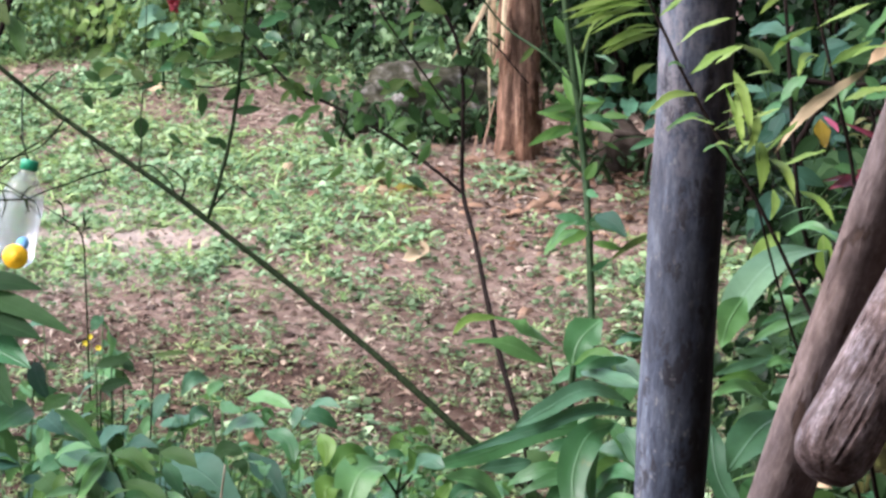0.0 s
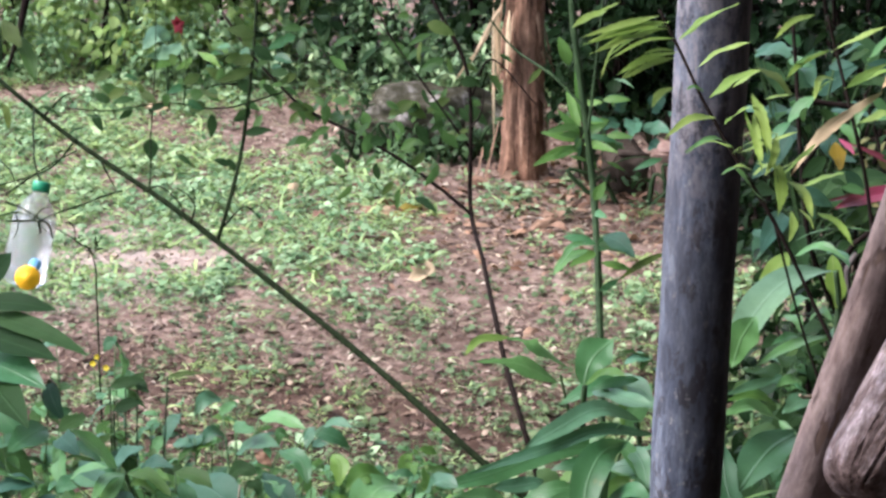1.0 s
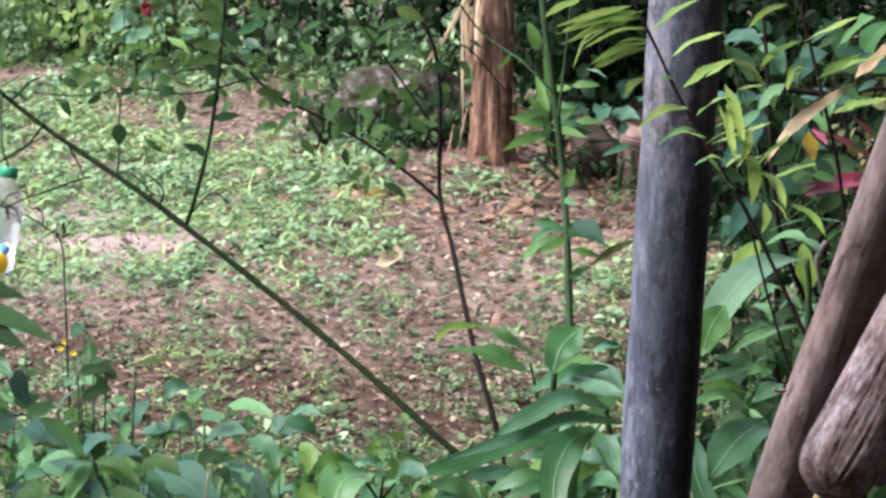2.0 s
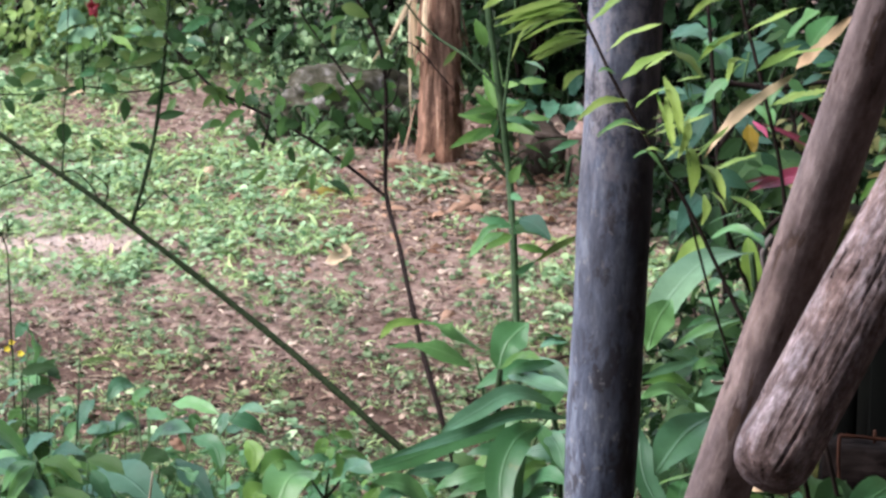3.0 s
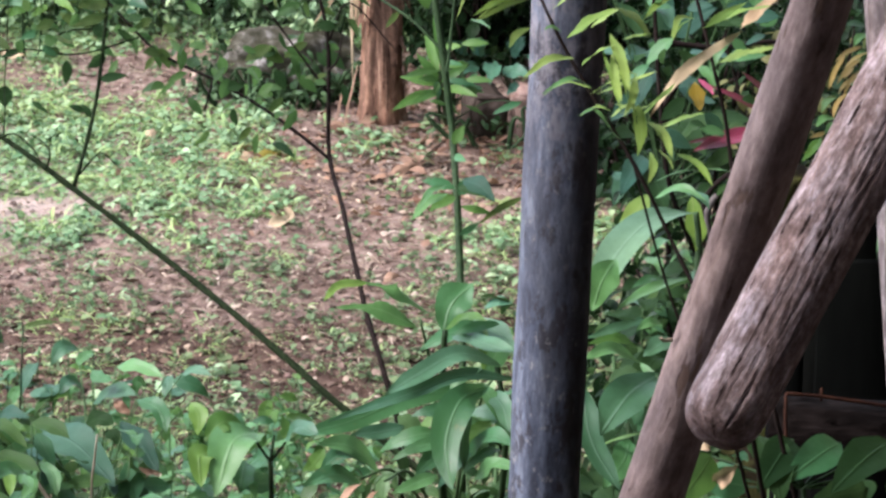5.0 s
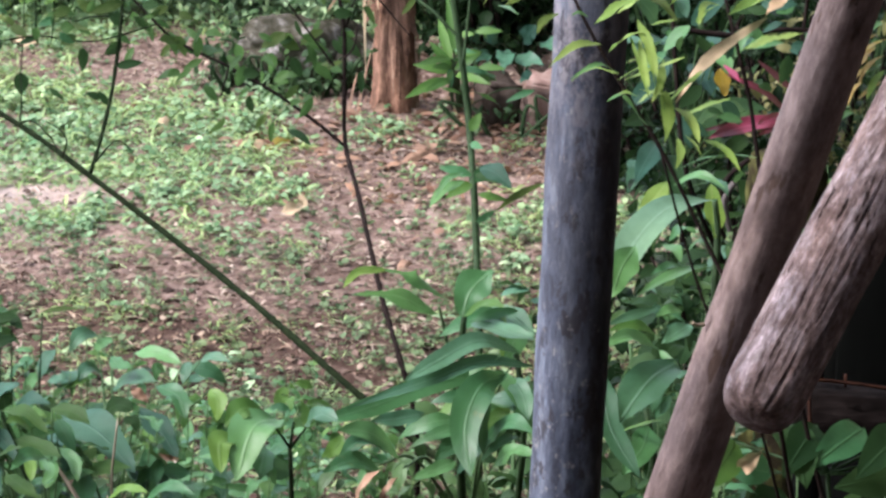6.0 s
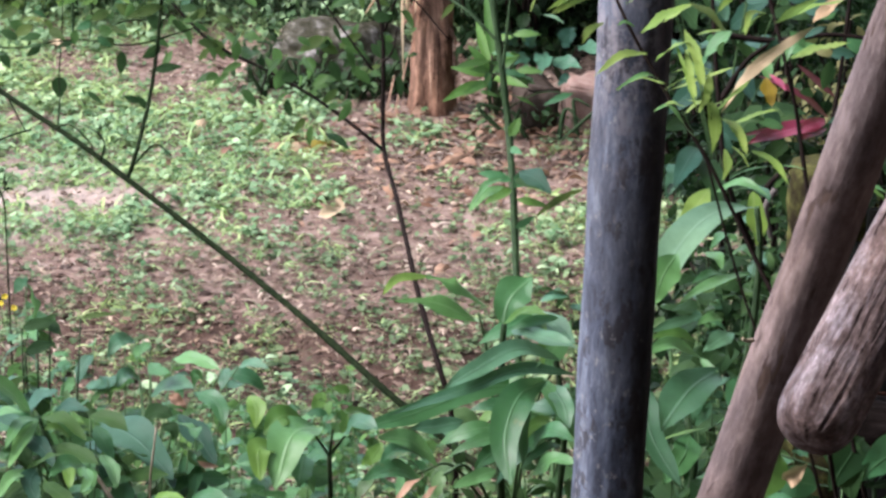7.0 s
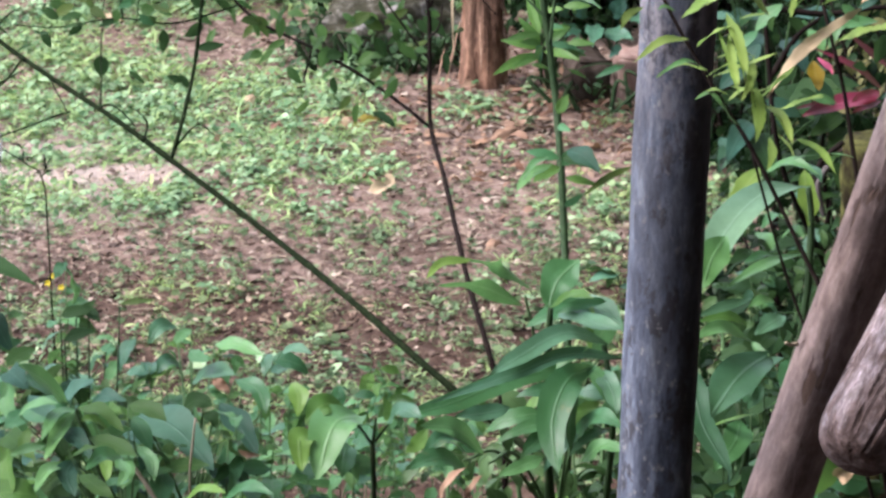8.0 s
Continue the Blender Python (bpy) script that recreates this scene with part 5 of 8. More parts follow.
stem_on(slant, [slant.location, (0.137, 4.985, 0.599), (-0.004, 5.059, 0.696), (-0.139, 5.130, 0.787), (-0.285, 5.263, 0.871), (-0.443, 5.396, 0.954), (-0.609, 5.482, 1.056), (-0.711, 5.552, 1.109), (-0.822, 5.621, 1.160), (-0.924, 5.690, 1.209), (-1.030, 5.716, 1.289), (-1.166, 5.843, 1.356)], 0.0072, 0.0040, STEMDARK, n=70)
stem_on(slant, [(-0.609, 5.482, 1.056), (-0.586, 5.506, 1.131), (-0.570, 5.583, 1.206), (-0.555, 5.622, 1.324), (-0.552, 5.703, 1.411), (-0.552, 5.792, 1.520)], 0.0038, 0.0030, STEMDARK, "branch")
for line in ([(-0.750, 5.538, 1.133), (-0.715, 5.513, 1.151), (-0.676, 5.475, 1.130), (-0.665, 5.467, 1.106)], [(-0.660, 5.502, 1.084), (-0.650, 5.492, 1.120), (-0.663, 5.498, 1.139), (-0.685, 5.503, 1.152)],
             [(-0.597, 5.490, 1.082), (-0.556, 5.454, 1.131), (-0.525, 5.447, 1.112)], [(-0.867, 5.650, 1.185), (-0.842, 5.615, 1.175), (-0.805, 5.577, 1.121)], [(-0.742, 5.559, 1.132), (-0.745, 5.625, 1.172)],
             [(-0.956, 5.698, 1.234), (-0.911, 5.661, 1.282), (-0.896, 5.663, 1.287)], [(-0.890, 5.665, 1.199), (-0.946, 5.667, 1.138), (-1.050, 5.705, 1.094)]):
    part("twig", tube(line, 0.0022, 0.0012, slant.location, 5, 10, 0.1, 0.2), STEMDARK, slant)
blades = [
    ((-0.753, 5.685, 1.194), (-0.752, 5.669, 1.146), 0.042, DARK),
    ((-0.690, 5.580, 1.194), (-0.654, 5.571, 1.168), 0.016, DARK),
    ((-0.592, 5.574, 1.176), (-0.628, 5.578, 1.188), 0.02, DARK),
    ((-0.581, 5.570, 1.164), (-0.602, 5.580, 1.194), 0.02, DARK),
    ((-0.637, 5.699, 1.239), (-0.639, 5.682, 1.186), 0.03, DARK),
    ((-0.555, 5.606, 1.275), (-0.595, 5.597, 1.247), 0.032, DARK),
    ((-0.566, 5.592, 1.231), (-0.503, 5.595, 1.240), 0.026, DARK),
    ((-0.553, 5.616, 1.305), (-0.586, 5.625, 1.332), 0.035, DARK),
]
blades += [
    ((-0.550, 5.635, 1.364), (-0.597, 5.631, 1.352), 0.035, OLIVE),
    ((-0.549, 5.642, 1.384), (-0.503, 5.632, 1.354), 0.035, DARK),
    ((-0.551, 5.629, 1.344), (-0.628, 5.621, 1.319), 0.03, OLIVE),
    ((-0.548, 5.648, 1.403), (-0.612, 5.653, 1.418), 0.04, OLIVE),
    ((-0.649, 5.706, 1.259), (-0.686, 5.699, 1.239), 0.03, OLIVE),
    ((-0.660, 5.723, 1.309), (-0.702, 5.716, 1.289), 0.03, OLIVE),
    ((-0.618, 5.732, 1.339), (-0.655, 5.744, 1.374), 0.035, OLIVE),
    ((-0.607, 5.719, 1.299), (-0.660, 5.729, 1.329), 0.03, OLIVE),
]
blades += [
    ((-0.575, 5.742, 1.369), (-0.602, 5.762, 1.430), 0.035, OLIVE),
    ((-0.723, 5.704, 1.254), (-0.766, 5.700, 1.241), 0.022, DARK),
    ((-0.787, 5.703, 1.249), (-0.819, 5.695, 1.224), 0.022, DARK),
    ((-0.829, 5.706, 1.259), (-0.871, 5.713, 1.279), 0.025, DARK),
    ((-0.861, 5.699, 1.239), (-0.840, 5.686, 1.199), 0.025, DARK),
]
for b, e, w, m in blades:
    leaf_on(slant, b, Vector(b).lerp(Vector(e), 0.8), w * 0.7, m, (rl.gauss(0, 0.4), -0.8, rl.uniform(0.1, 0.7)), heart=0.6 if w > 0.03 else 0.0)
crowd = [(-0.552, 5.697, 1.391), (-0.576, 5.685, 1.357), (-0.610, 5.705, 1.319), (-0.647, 5.717, 1.291), (-0.513, 5.683, 1.350), (-0.702, 5.713, 1.281), (-0.480, 5.721, 1.304), (-0.671, 5.739, 1.359), (-0.766, 5.716, 1.289), (-0.819, 5.723, 1.309)]
for k in range(44):
    b = Vector(crowd[k % len(crowd)]) + Vector((rl.gauss(0, 0.03), rl.gauss(0, 0.05), rl.gauss(0, 0.018)))
    a, ln = rl.uniform(0, 6.28), rl.uniform(0.02, 0.05)
    e = b + Vector((math.cos(a) * ln, rl.gauss(0, 0.015), math.sin(a) * ln * 0.4 - 0.012))
    leaf_on(slant, b, e, ln * rl.uniform(0.4, 0.6), rl.choice((SAPLEAF, OLIVE, SAPLEAF, BROAD, OLIVE)), (rl.gauss(0, 0.4), -0.6, rl.uniform(0.2, 0.9)), n=7)
for line in ([(-0.921, 4.736, 1.315), (-0.873, 4.723, 1.335), (-0.840, 4.717, 1.344), (-0.811, 4.705, 1.335), (-0.780, 4.687, 1.310)], [(-0.844, 4.717, 1.344), (-0.840, 4.710, 1.323), (-0.846, 4.704, 1.305)],
             [(-0.814, 4.705, 1.336), (-0.802, 4.710, 1.351), (-0.786, 4.713, 1.356)], [(-1.015, 5.154, 1.318), (-0.939, 5.058, 1.336), (-0.893, 4.957, 1.344), (-0.875, 4.902, 1.335)], [(-0.977, 4.943, 1.311), (-0.930, 4.948, 1.319), (-0.902, 4.953, 1.333)],
             [(-0.807, 4.705, 1.335), (-0.803, 4.700, 1.321), (-0.807, 4.698, 1.313)]):
    part("twig", tube(line, 0.0015, 0.0009, slant.location, 5, 12, 0.1, 0.2), STEMDARK, slant)
part("twig", tube([(-0.501, 5.713, 1.279), (-0.618, 5.703, 1.249), (-0.723, 5.706, 1.259), (-0.829, 5.701, 1.244), (-0.914, 5.703, 1.249)], 0.002, 0.0012, slant.location, 5, 20), STEMDARK, slant)
part("twig", tube([(-0.551, 5.640, 1.314), (-0.639, 5.716, 1.289), (-0.692, 5.703, 1.249)], 0.002, 0.001, slant.location, 5, 12), STEMDARK, slant)
part("twig", tube([(-0.745, 5.623, 1.167), (-0.753, 5.685, 1.194), (-0.751, 5.725, 1.254), (-0.751, 5.788, 1.347), (-0.751, 5.821, 1.449)], 0.0016, 0.001, slant.location, 5, 12), STEMDARK, slant)

bent_leaf(slant, DARK, 0.0084, (-0.961, 5.620, 1.280), (-0.935, 5.610, 1.299), (-0.916, 5.600, 1.312))
bent_leaf(slant, DARK, 0.0076, (-0.949, 5.620, 1.275), (-0.927, 5.610, 1.270), (-0.907, 5.600, 1.258))
bent_leaf(slant, DARK, 0.0092, (-0.872, 5.660, 1.249), (-0.850, 5.640, 1.248), (-0.827, 5.620, 1.258))
bent_leaf(slant, DARK, 0.0099, (-0.818, 5.660, 1.252), (-0.792, 5.640, 1.264), (-0.769, 5.620, 1.272))
bent_leaf(slant, DARK, 0.0068, (-0.894, 5.600, 1.228), (-0.878, 5.590, 1.238), (-0.858, 5.580, 1.245))
bent_leaf(slant, OLIVE, 0.0115, (-0.823, 5.680, 1.297), (-0.793, 5.660, 1.311), (-0.767, 5.640, 1.305))
bent_leaf(slant, YOUNG, 0.0176, (-0.662, 5.720, 1.353), (-0.637, 5.690, 1.349), (-0.614, 5.660, 1.339))
bent_leaf(slant, YOUNG, 0.0199, (-0.575, 5.720, 1.341), (-0.587, 5.690, 1.353), (-0.601, 5.660, 1.348))
bent_leaf(slant, SAPLEAF, 0.0222, (-0.636, 5.720, 1.373), (-0.618, 5.690, 1.372), (-0.599, 5.660, 1.368))
bent_leaf(slant, OLIVE, 0.0154, (-0.658, 5.720, 1.281), (-0.636, 5.690, 1.279), (-0.621, 5.660, 1.281))
bent_leaf(slant, SAPLEAF, 0.0131, (-0.689, 5.720, 1.281), (-0.670, 5.690, 1.283), (-0.645, 5.660, 1.293))
for line in ([(-0.859, 4.720, 1.372), (-0.815, 4.720, 1.404), (-0.783, 4.720, 1.424), (-0.743, 4.720, 1.446)], [(-0.674, 4.720, 1.380), (-0.706, 4.720, 1.370), (-0.738, 4.720, 1.357), (-0.780, 4.720, 1.342), (-0.803, 4.720, 1.331)], [(-0.860, 4.720, 1.360), (-0.840, 4.720, 1.353), (-0.818, 4.720, 1.340), (-0.803, 4.720, 1.331)], [(-0.861, 4.720, 1.328), (-0.831, 4.720, 1.329), (-0.803, 4.720, 1.329), (-0.792, 4.720, 1.321), (-0.787, 4.720, 1.302)], [(-0.806, 4.720, 1.329), (-0.809, 4.720, 1.322), (-0.804, 4.720, 1.309)]):
    part("twig", tube(line, 0.0018, 0.0011, slant.location, 5, 12, 0.1, 0.2), STEMDARK, slant)

forked = thing("forked_sapling", ((-0.039, 5.235, 0.784)[0] + 0.03, (-0.039, 5.235, 0.784)[1], 0), "forked dark sapling stem with drooping leaves", "sapling")
stem_on(forked, [forked.location, (-0.016, 5.203, 0.688), (-0.042, 5.235, 0.784), (-0.071, 5.358, 0.840), (-0.096, 5.483, 0.900), (-0.124, 5.661, 0.962), (-0.152, 5.835, 1.009), (-0.153, 5.869, 1.113), (-0.154, 5.903, 1.217), (-0.168, 5.927, 1.290), (-0.201, 5.947, 1.352), (-0.245, 5.971, 1.425)], 0.0058, 0.0034, STEMBROWN, n=70)
stem_on(forked, [(-0.152, 5.833, 1.004), (-0.212, 5.848, 1.051), (-0.289, 5.865, 1.103), (-0.376, 5.881, 1.150), (-0.475, 5.896, 1.196), (-0.529, 5.911, 1.243), (-0.584, 5.930, 1.300), (-0.644, 6.003, 1.362)], 0.0034, 0.0024, STEMBROWN, "branch", n=40)
for line in ([(-0.153, 5.872, 1.124), (-0.201, 5.893, 1.186), (-0.256, 5.916, 1.259), (-0.311, 5.940, 1.332), (-0.343, 5.961, 1.394)], [(-0.154, 5.886, 1.165), (-0.134, 5.844, 1.199), (-0.126, 5.858, 1.240)],
             [(-0.376, 5.881, 1.150), (-0.387, 5.869, 1.113), (-0.393, 5.862, 1.093)], [(-0.157, 5.899, 1.207), (-0.114, 5.927, 1.290), (-0.026, 5.899, 1.207)]):
    part("twig", tube(line, 0.0026, 0.0014, forked.location, 5, 16, 0.1, 0.15), STEMBROWN, forked)
anchors = [(-0.529, 5.911, 1.243), (-0.464, 5.895, 1.194), (-0.398, 5.883, 1.157), (-0.332, 5.873, 1.126), (-0.267, 5.861, 1.090), (-0.212, 5.896, 1.196), (-0.245, 5.911, 1.243), (-0.289, 5.930, 1.300), (-0.154, 5.879, 1.145), (-0.157, 5.906, 1.228), (-0.166, 5.927, 1.290), (-0.190, 5.940, 1.332), (-0.311, 5.939, 1.326)]
anchors += [(-0.289, 5.889, 1.176), (-0.239, 5.881, 1.150), (-0.332, 5.884, 1.160), (-0.420, 5.896, 1.196), (-0.486, 5.903, 1.217), (-0.365, 5.891, 1.181)]
for k in range(110):
    b = Vector(anchors[k % len(anchors)]) + Vector((rl.gauss(0, 0.06), rl.gauss(0, 0.06), rl.gauss(0, 0.024)))
    a = rl.uniform(0, 6.28)
    ln = rl.uniform(0.024, 0.055)
    e = b + Vector((math.cos(a) * ln, rl.gauss(0, 0.02), math.sin(a) * ln * 0.5 - 0.022))
    leaf_on(forked, b, e, ln * rl.uniform(0.35, 0.6), rl.choice((SAPLEAF, DARK, SAPLEAF, SAPLEAF, OLIVE)), (rl.gauss(0, 0.4), -0.6, rl.uniform(0.2, 0.9)), n=7)

green = thing("green_sapling", ((0.089, 5.100, 1.016)[0], (0.089, 5.100, 1.016)[1], 0), "upright green sapling stem with a few broad leaves", "sapling")
stem_on(green, [green.location, (0.091, 4.942, 0.855), (0.089, 5.100, 1.016), (0.084, 5.192, 1.134), (0.077, 5.273, 1.222), (0.065, 5.307, 1.325), (0.051, 5.338, 1.419), (0.041, 5.362, 1.494), (0.031, 5.399, 1.606)], 0.0067, 0.0058, STEMGREEN, n=60)
stem_on(green, [(0.067, 5.285, 1.321), (0.077, 5.312, 1.405), (0.084, 5.333, 1.471), (0.094, 5.361, 1.555)], 0.003, 0.002, STEMGREEN, "branch")
stem_on(green, [(0.065, 5.297, 1.359), (0.006, 5.335, 1.410), (-0.064, 5.399, 1.444), (-0.113, 5.417, 1.501)], 0.0026, 0.0018, STEMGREEN, "branch")
for b, e, w, m in (((0.081, 5.144, 1.148), (0.015, 5.085, 1.128), 0.034, YOUNG), ((0.081, 5.148, 1.161), (-0.002, 5.154, 1.179), 0.028, BROAD), ((0.087, 5.149, 1.163), (0.146, 5.094, 1.156), 0.036, DARK),
                   ((0.085, 5.144, 1.150), (0.118, 5.203, 1.170), 0.035, BROAD), ((0.087, 5.123, 1.085), (0.136, 5.132, 1.113), 0.018, BROAD), ((0.078, 5.219, 1.218), (0.106, 5.234, 1.263), 0.028, YOUNG),
                   ((0.089, 5.138, 1.131), (0.170, 5.132, 1.113), 0.02, YOUNG), ((0.080, 5.213, 1.199), (0.110, 5.161, 1.200), 0.02, BROAD)):
    leaf_on(green, b, Vector(b).lerp(Vector(e), 0.68), w * 0.7, m, (rl.gauss(0, 0.3), -0.7, 0.5))

bent_leaf(green, TEAL, 0.0324, (0.092, 5.100, 1.190), (0.120, 5.070, 1.190), (0.146, 5.040, 1.172))
bent_leaf(green, OLIVE, 0.0141, (0.203, 5.120, 1.156), (0.159, 5.090, 1.145), (0.119, 5.060, 1.125))
bent_leaf(green, LIGHT, 0.0215, (0.067, 5.080, 1.173), (0.030, 5.050, 1.165), (0.007, 5.020, 1.145))
bent_leaf(green, LIGHT, 0.0150, (0.065, 5.080, 1.187), (0.037, 5.050, 1.185), (0.017, 5.020, 1.161))


# ---- foreground plants ----
centre = thing("long_leaved_plant", (0.06, 4.25, 0), "glossy green plant with long drooping lance leaves", "plant")
rootc = Vector((0.06, 4.25, 0.0))
stem_on(centre, [rootc, (0.06, 4.27, 0.6), (0.045, 4.060, 1.147), (0.047, 4.044, 1.254), (0.050, 4.041, 1.308)], 0.008, 0.004, STEMGREEN)
stem_on(centre, [(0.10, 4.25, 0.5), (0.135, 4.061, 1.147), (0.123, 4.091, 1.236)], 0.006, 0.004, STEMGREEN)
bent_leaf(centre, LIGHT, 0.0250, (0.029, 4.120, 1.305), (-0.013, 4.070, 1.354), (-0.057, 4.020, 1.384), facing=(-0.5, -0.6, 0.6))
bent_leaf(centre, LIME, 0.0136, (-0.050, 4.030, 1.381), (-0.093, 4.005, 1.386), (-0.113, 3.980, 1.372))
bent_leaf(centre, LIGHT, 0.0243, (0.014, 4.050, 1.309), (-0.041, 3.985, 1.359), (-0.096, 3.920, 1.385), facing=(-0.5, -0.6, 0.6))
bent_leaf(centre, LIGHT, 0.0493, (0.048, 4.050, 1.303), (0.060, 4.075, 1.334), (0.090, 4.100, 1.356), widest=0.55)
bent_leaf(centre, YOUNG, 0.0172, (0.049, 4.030, 1.313), (0.079, 3.995, 1.345), (0.106, 3.960, 1.351))
bent_leaf(centre, BLUISH, 0.0328, (0.061, 4.100, 1.280), (0.097, 4.050, 1.288), (0.150, 4.000, 1.289))
bent_leaf(centre, BLUISH, 0.0295, (0.091, 4.140, 1.289), (0.123, 4.100, 1.285), (0.148, 4.060, 1.273))
bent_leaf(centre, BROAD, 0.0220, (0.056, 4.120, 1.262), (0.083, 4.090, 1.289), (0.111, 4.060, 1.285))
bent_leaf(centre, BLUISH, 0.0297, (0.127, 4.020, 1.264), (0.070, 3.967, 1.302), (0.012, 3.913, 1.292), (-0.031, 3.860, 1.285), widest=0.5)
bent_leaf(centre, BROAD, 0.0322, (0.097, 3.980, 1.249), (0.009, 3.920, 1.259), (-0.075, 3.860, 1.248), (-0.147, 3.800, 1.251), widest=0.5)
bent_leaf(centre, BLUISH, 0.0218, (0.144, 4.000, 1.252), (0.073, 3.947, 1.279), (-0.002, 3.893, 1.272), (-0.106, 3.840, 1.255))
bent_leaf(centre, BROAD, 0.0470, (0.107, 3.940, 1.265), (0.069, 3.887, 1.265), (0.049, 3.833, 1.228), (0.057, 3.780, 1.182), facing=(-0.35, -0.9, 0.3), widest=0.55)
bent_leaf(centre, BLUISH, 0.0246, (0.077, 3.920, 1.261), (0.072, 3.870, 1.228), (0.071, 3.820, 1.192), facing=(0.5, -0.85, 0.3))
bent_leaf(centre, LIGHT, 0.0317, (-0.039, 3.820, 1.194), (-0.072, 3.790, 1.239), (-0.116, 3.760, 1.258), widest=0.5)
bent_leaf(centre, BROAD, 0.0309, (-0.054, 3.800, 1.208), (-0.084, 3.770, 1.239), (-0.114, 3.740, 1.226))
bent_leaf(centre, BLUISH, 0.0284, (0.109, 3.960, 1.253), (0.127, 3.920, 1.242), (0.134, 3.880, 1.220))
bent_leaf(centre, BROAD, 0.0301, (0.076, 3.880, 1.188), (0.107, 3.850, 1.230), (0.139, 3.820, 1.227))
bent_leaf(centre, LIGHT, 0.0244, (0.086, 3.840, 1.172), (0.113, 3.820, 1.203), (0.140, 3.800, 1.204))
bent_leaf(centre, BROAD, 0.0341, (-0.057, 3.780, 1.183), (-0.091, 3.740, 1.222), (-0.134, 3.700, 1.224))
bent_leaf(centre, BLUISH, 0.0244, (-0.005, 3.860, 1.240), (-0.040, 3.840, 1.240), (-0.075, 3.820, 1.245))
bent_leaf(centre, LIGHT, 0.0205, (0.036, 3.760, 1.213), (0.012, 3.740, 1.211), (-0.022, 3.720, 1.204))
bent_leaf(centre, YOUNG, 0.0217, (-0.115, 4.000, 1.152), (-0.129, 3.980, 1.137), (-0.143, 3.960, 1.134))
bent_leaf(centre, BROAD, 0.0317, (0.044, 3.900, 1.216), (0.037, 3.870, 1.198), (0.009, 3.840, 1.180))
rc = random.Random(9)
crown = [(0.123, 4.101, 1.265), (0.102, 4.039, 1.239), (0.133, 4.024, 1.195), (0.078, 3.977, 1.214), (0.118, 3.914, 1.182), (0.054, 3.914, 1.182)]
for k in range(20):
    p = Vector(crown[k % 6]) + Vector((rc.gauss(0, 0.02), rc.gauss(0, 0.05), rc.gauss(0, 0.02)))
    a, ln = rc.gauss(3.3, 0.9), rc.uniform(0.06, 0.125)
    e = p + Vector((math.cos(a) * ln, rc.gauss(-0.02, 0.03), math.sin(a) * ln * 0.5 - 0.03))
    leaf_on(centre, p, e, ln * rc.uniform(0.2, 0.34), rc.choice((BROAD, LIGHT, LIGHT, BLUISH, YOUNG)), (rc.gauss(0, 0.3), -0.6, 0.7), widest=0.4, wave=0.12, arch=rc.uniform(0.5, 1.1))
for p in ((-0.065, 3.810, 1.187), (-0.032, 3.855, 1.165), (0.039, 3.860, 1.180), (0.084, 3.912, 1.175), (0.017, 4.178, 1.275), (0.120, 3.995, 1.264)):
    part("stalk", tube([(0.06, 4.25, 0.9), Vector(p).lerp(Vector((0.06, 4.3, 1.0)), 0.4), p], 0.003, 0.0018, centre.location, 6, 12), STEMPALE, centre)

dead = thing("dry_stalk", (-0.418, 3.660, 0.0), "pale dry upright stalk among the green plants", "stalk")
part("stalk", tube([dead.location, (-0.398, 3.660, 1.235), (-0.393, 3.660, 1.274), (-0.388, 3.660, 1.311)], 0.0019, 0.0012, dead.location, 6, 20, 0.15, 0.2), STRAW, dead)
herb("withered_herb", (-0.594, 6.742, 0.000), [((-0.368, 3.828, 1.182), (-0.324, 3.793, 1.204), 0.016), ((-0.350, 3.802, 1.167), (-0.374, 3.830, 1.187), 0.014), ((-0.469, 4.679, 0.953), (-0.442, 4.673, 0.934), 0.018)],
     SHEATH, "withered herb with curled tan leaves among green plants", fold=0.7, wave=0.3)
pair = thing("broad_leaved_seedling", ((-0.175, 3.707, 1.198)[0], (-0.175, 3.707, 1.198)[1], 0), "broad-leaved seedling on a dark forked stem", "plant")
stem_on(pair, [pair.location, (-0.174, 3.703, 1.184), (-0.176, 3.725, 1.249)], 0.0038, 0.0030, STEMDARK)
for e in ((-0.198, 3.716, 1.286), (-0.156, 3.732, 1.271), (-0.171, 3.735, 1.279)):
    part("stalk", tube([(-0.176, 3.724, 1.247), e], 0.0022, 0.0014, pair.location, 6, 6), STEMDARK, pair)
bent_leaf(pair, LIGHT, 0.0590, (-0.185, 3.720, 1.287), (-0.219, 3.670, 1.297), (-0.239, 3.620, 1.244), facing=(-0.2, -0.5, 0.85), widest=0.5)
bent_leaf(pair, YOUNG, 0.0317, (-0.205, 3.720, 1.296), (-0.233, 3.700, 1.311), (-0.256, 3.680, 1.293), widest=0.5)
bent_leaf(pair, YOUNG, 0.0342, (-0.240, 3.680, 1.275), (-0.260, 3.650, 1.285), (-0.257, 3.620, 1.256))
bent_leaf(pair, YOUNG, 0.0154, (-0.155, 3.720, 1.307), (-0.139, 3.750, 1.298), (-0.119, 3.780, 1.279))
bent_leaf(pair, BLUISH, 0.0277, (-0.157, 3.730, 1.276), (-0.137, 3.705, 1.301), (-0.112, 3.680, 1.300))
bent_leaf(pair, BROAD, 0.0312, (-0.207, 3.730, 1.246), (-0.210, 3.695, 1.242), (-0.212, 3.660, 1.231))
bent_leaf(pair, YOUNG, 0.0139, (-0.159, 3.730, 1.276), (-0.156, 3.735, 1.289), (-0.162, 3.740, 1.306))

dull = thing("broad_dull_herb", (-0.42, 4.0, 0.0), "dull bluish green herb with broad drooping leaves", "herb")
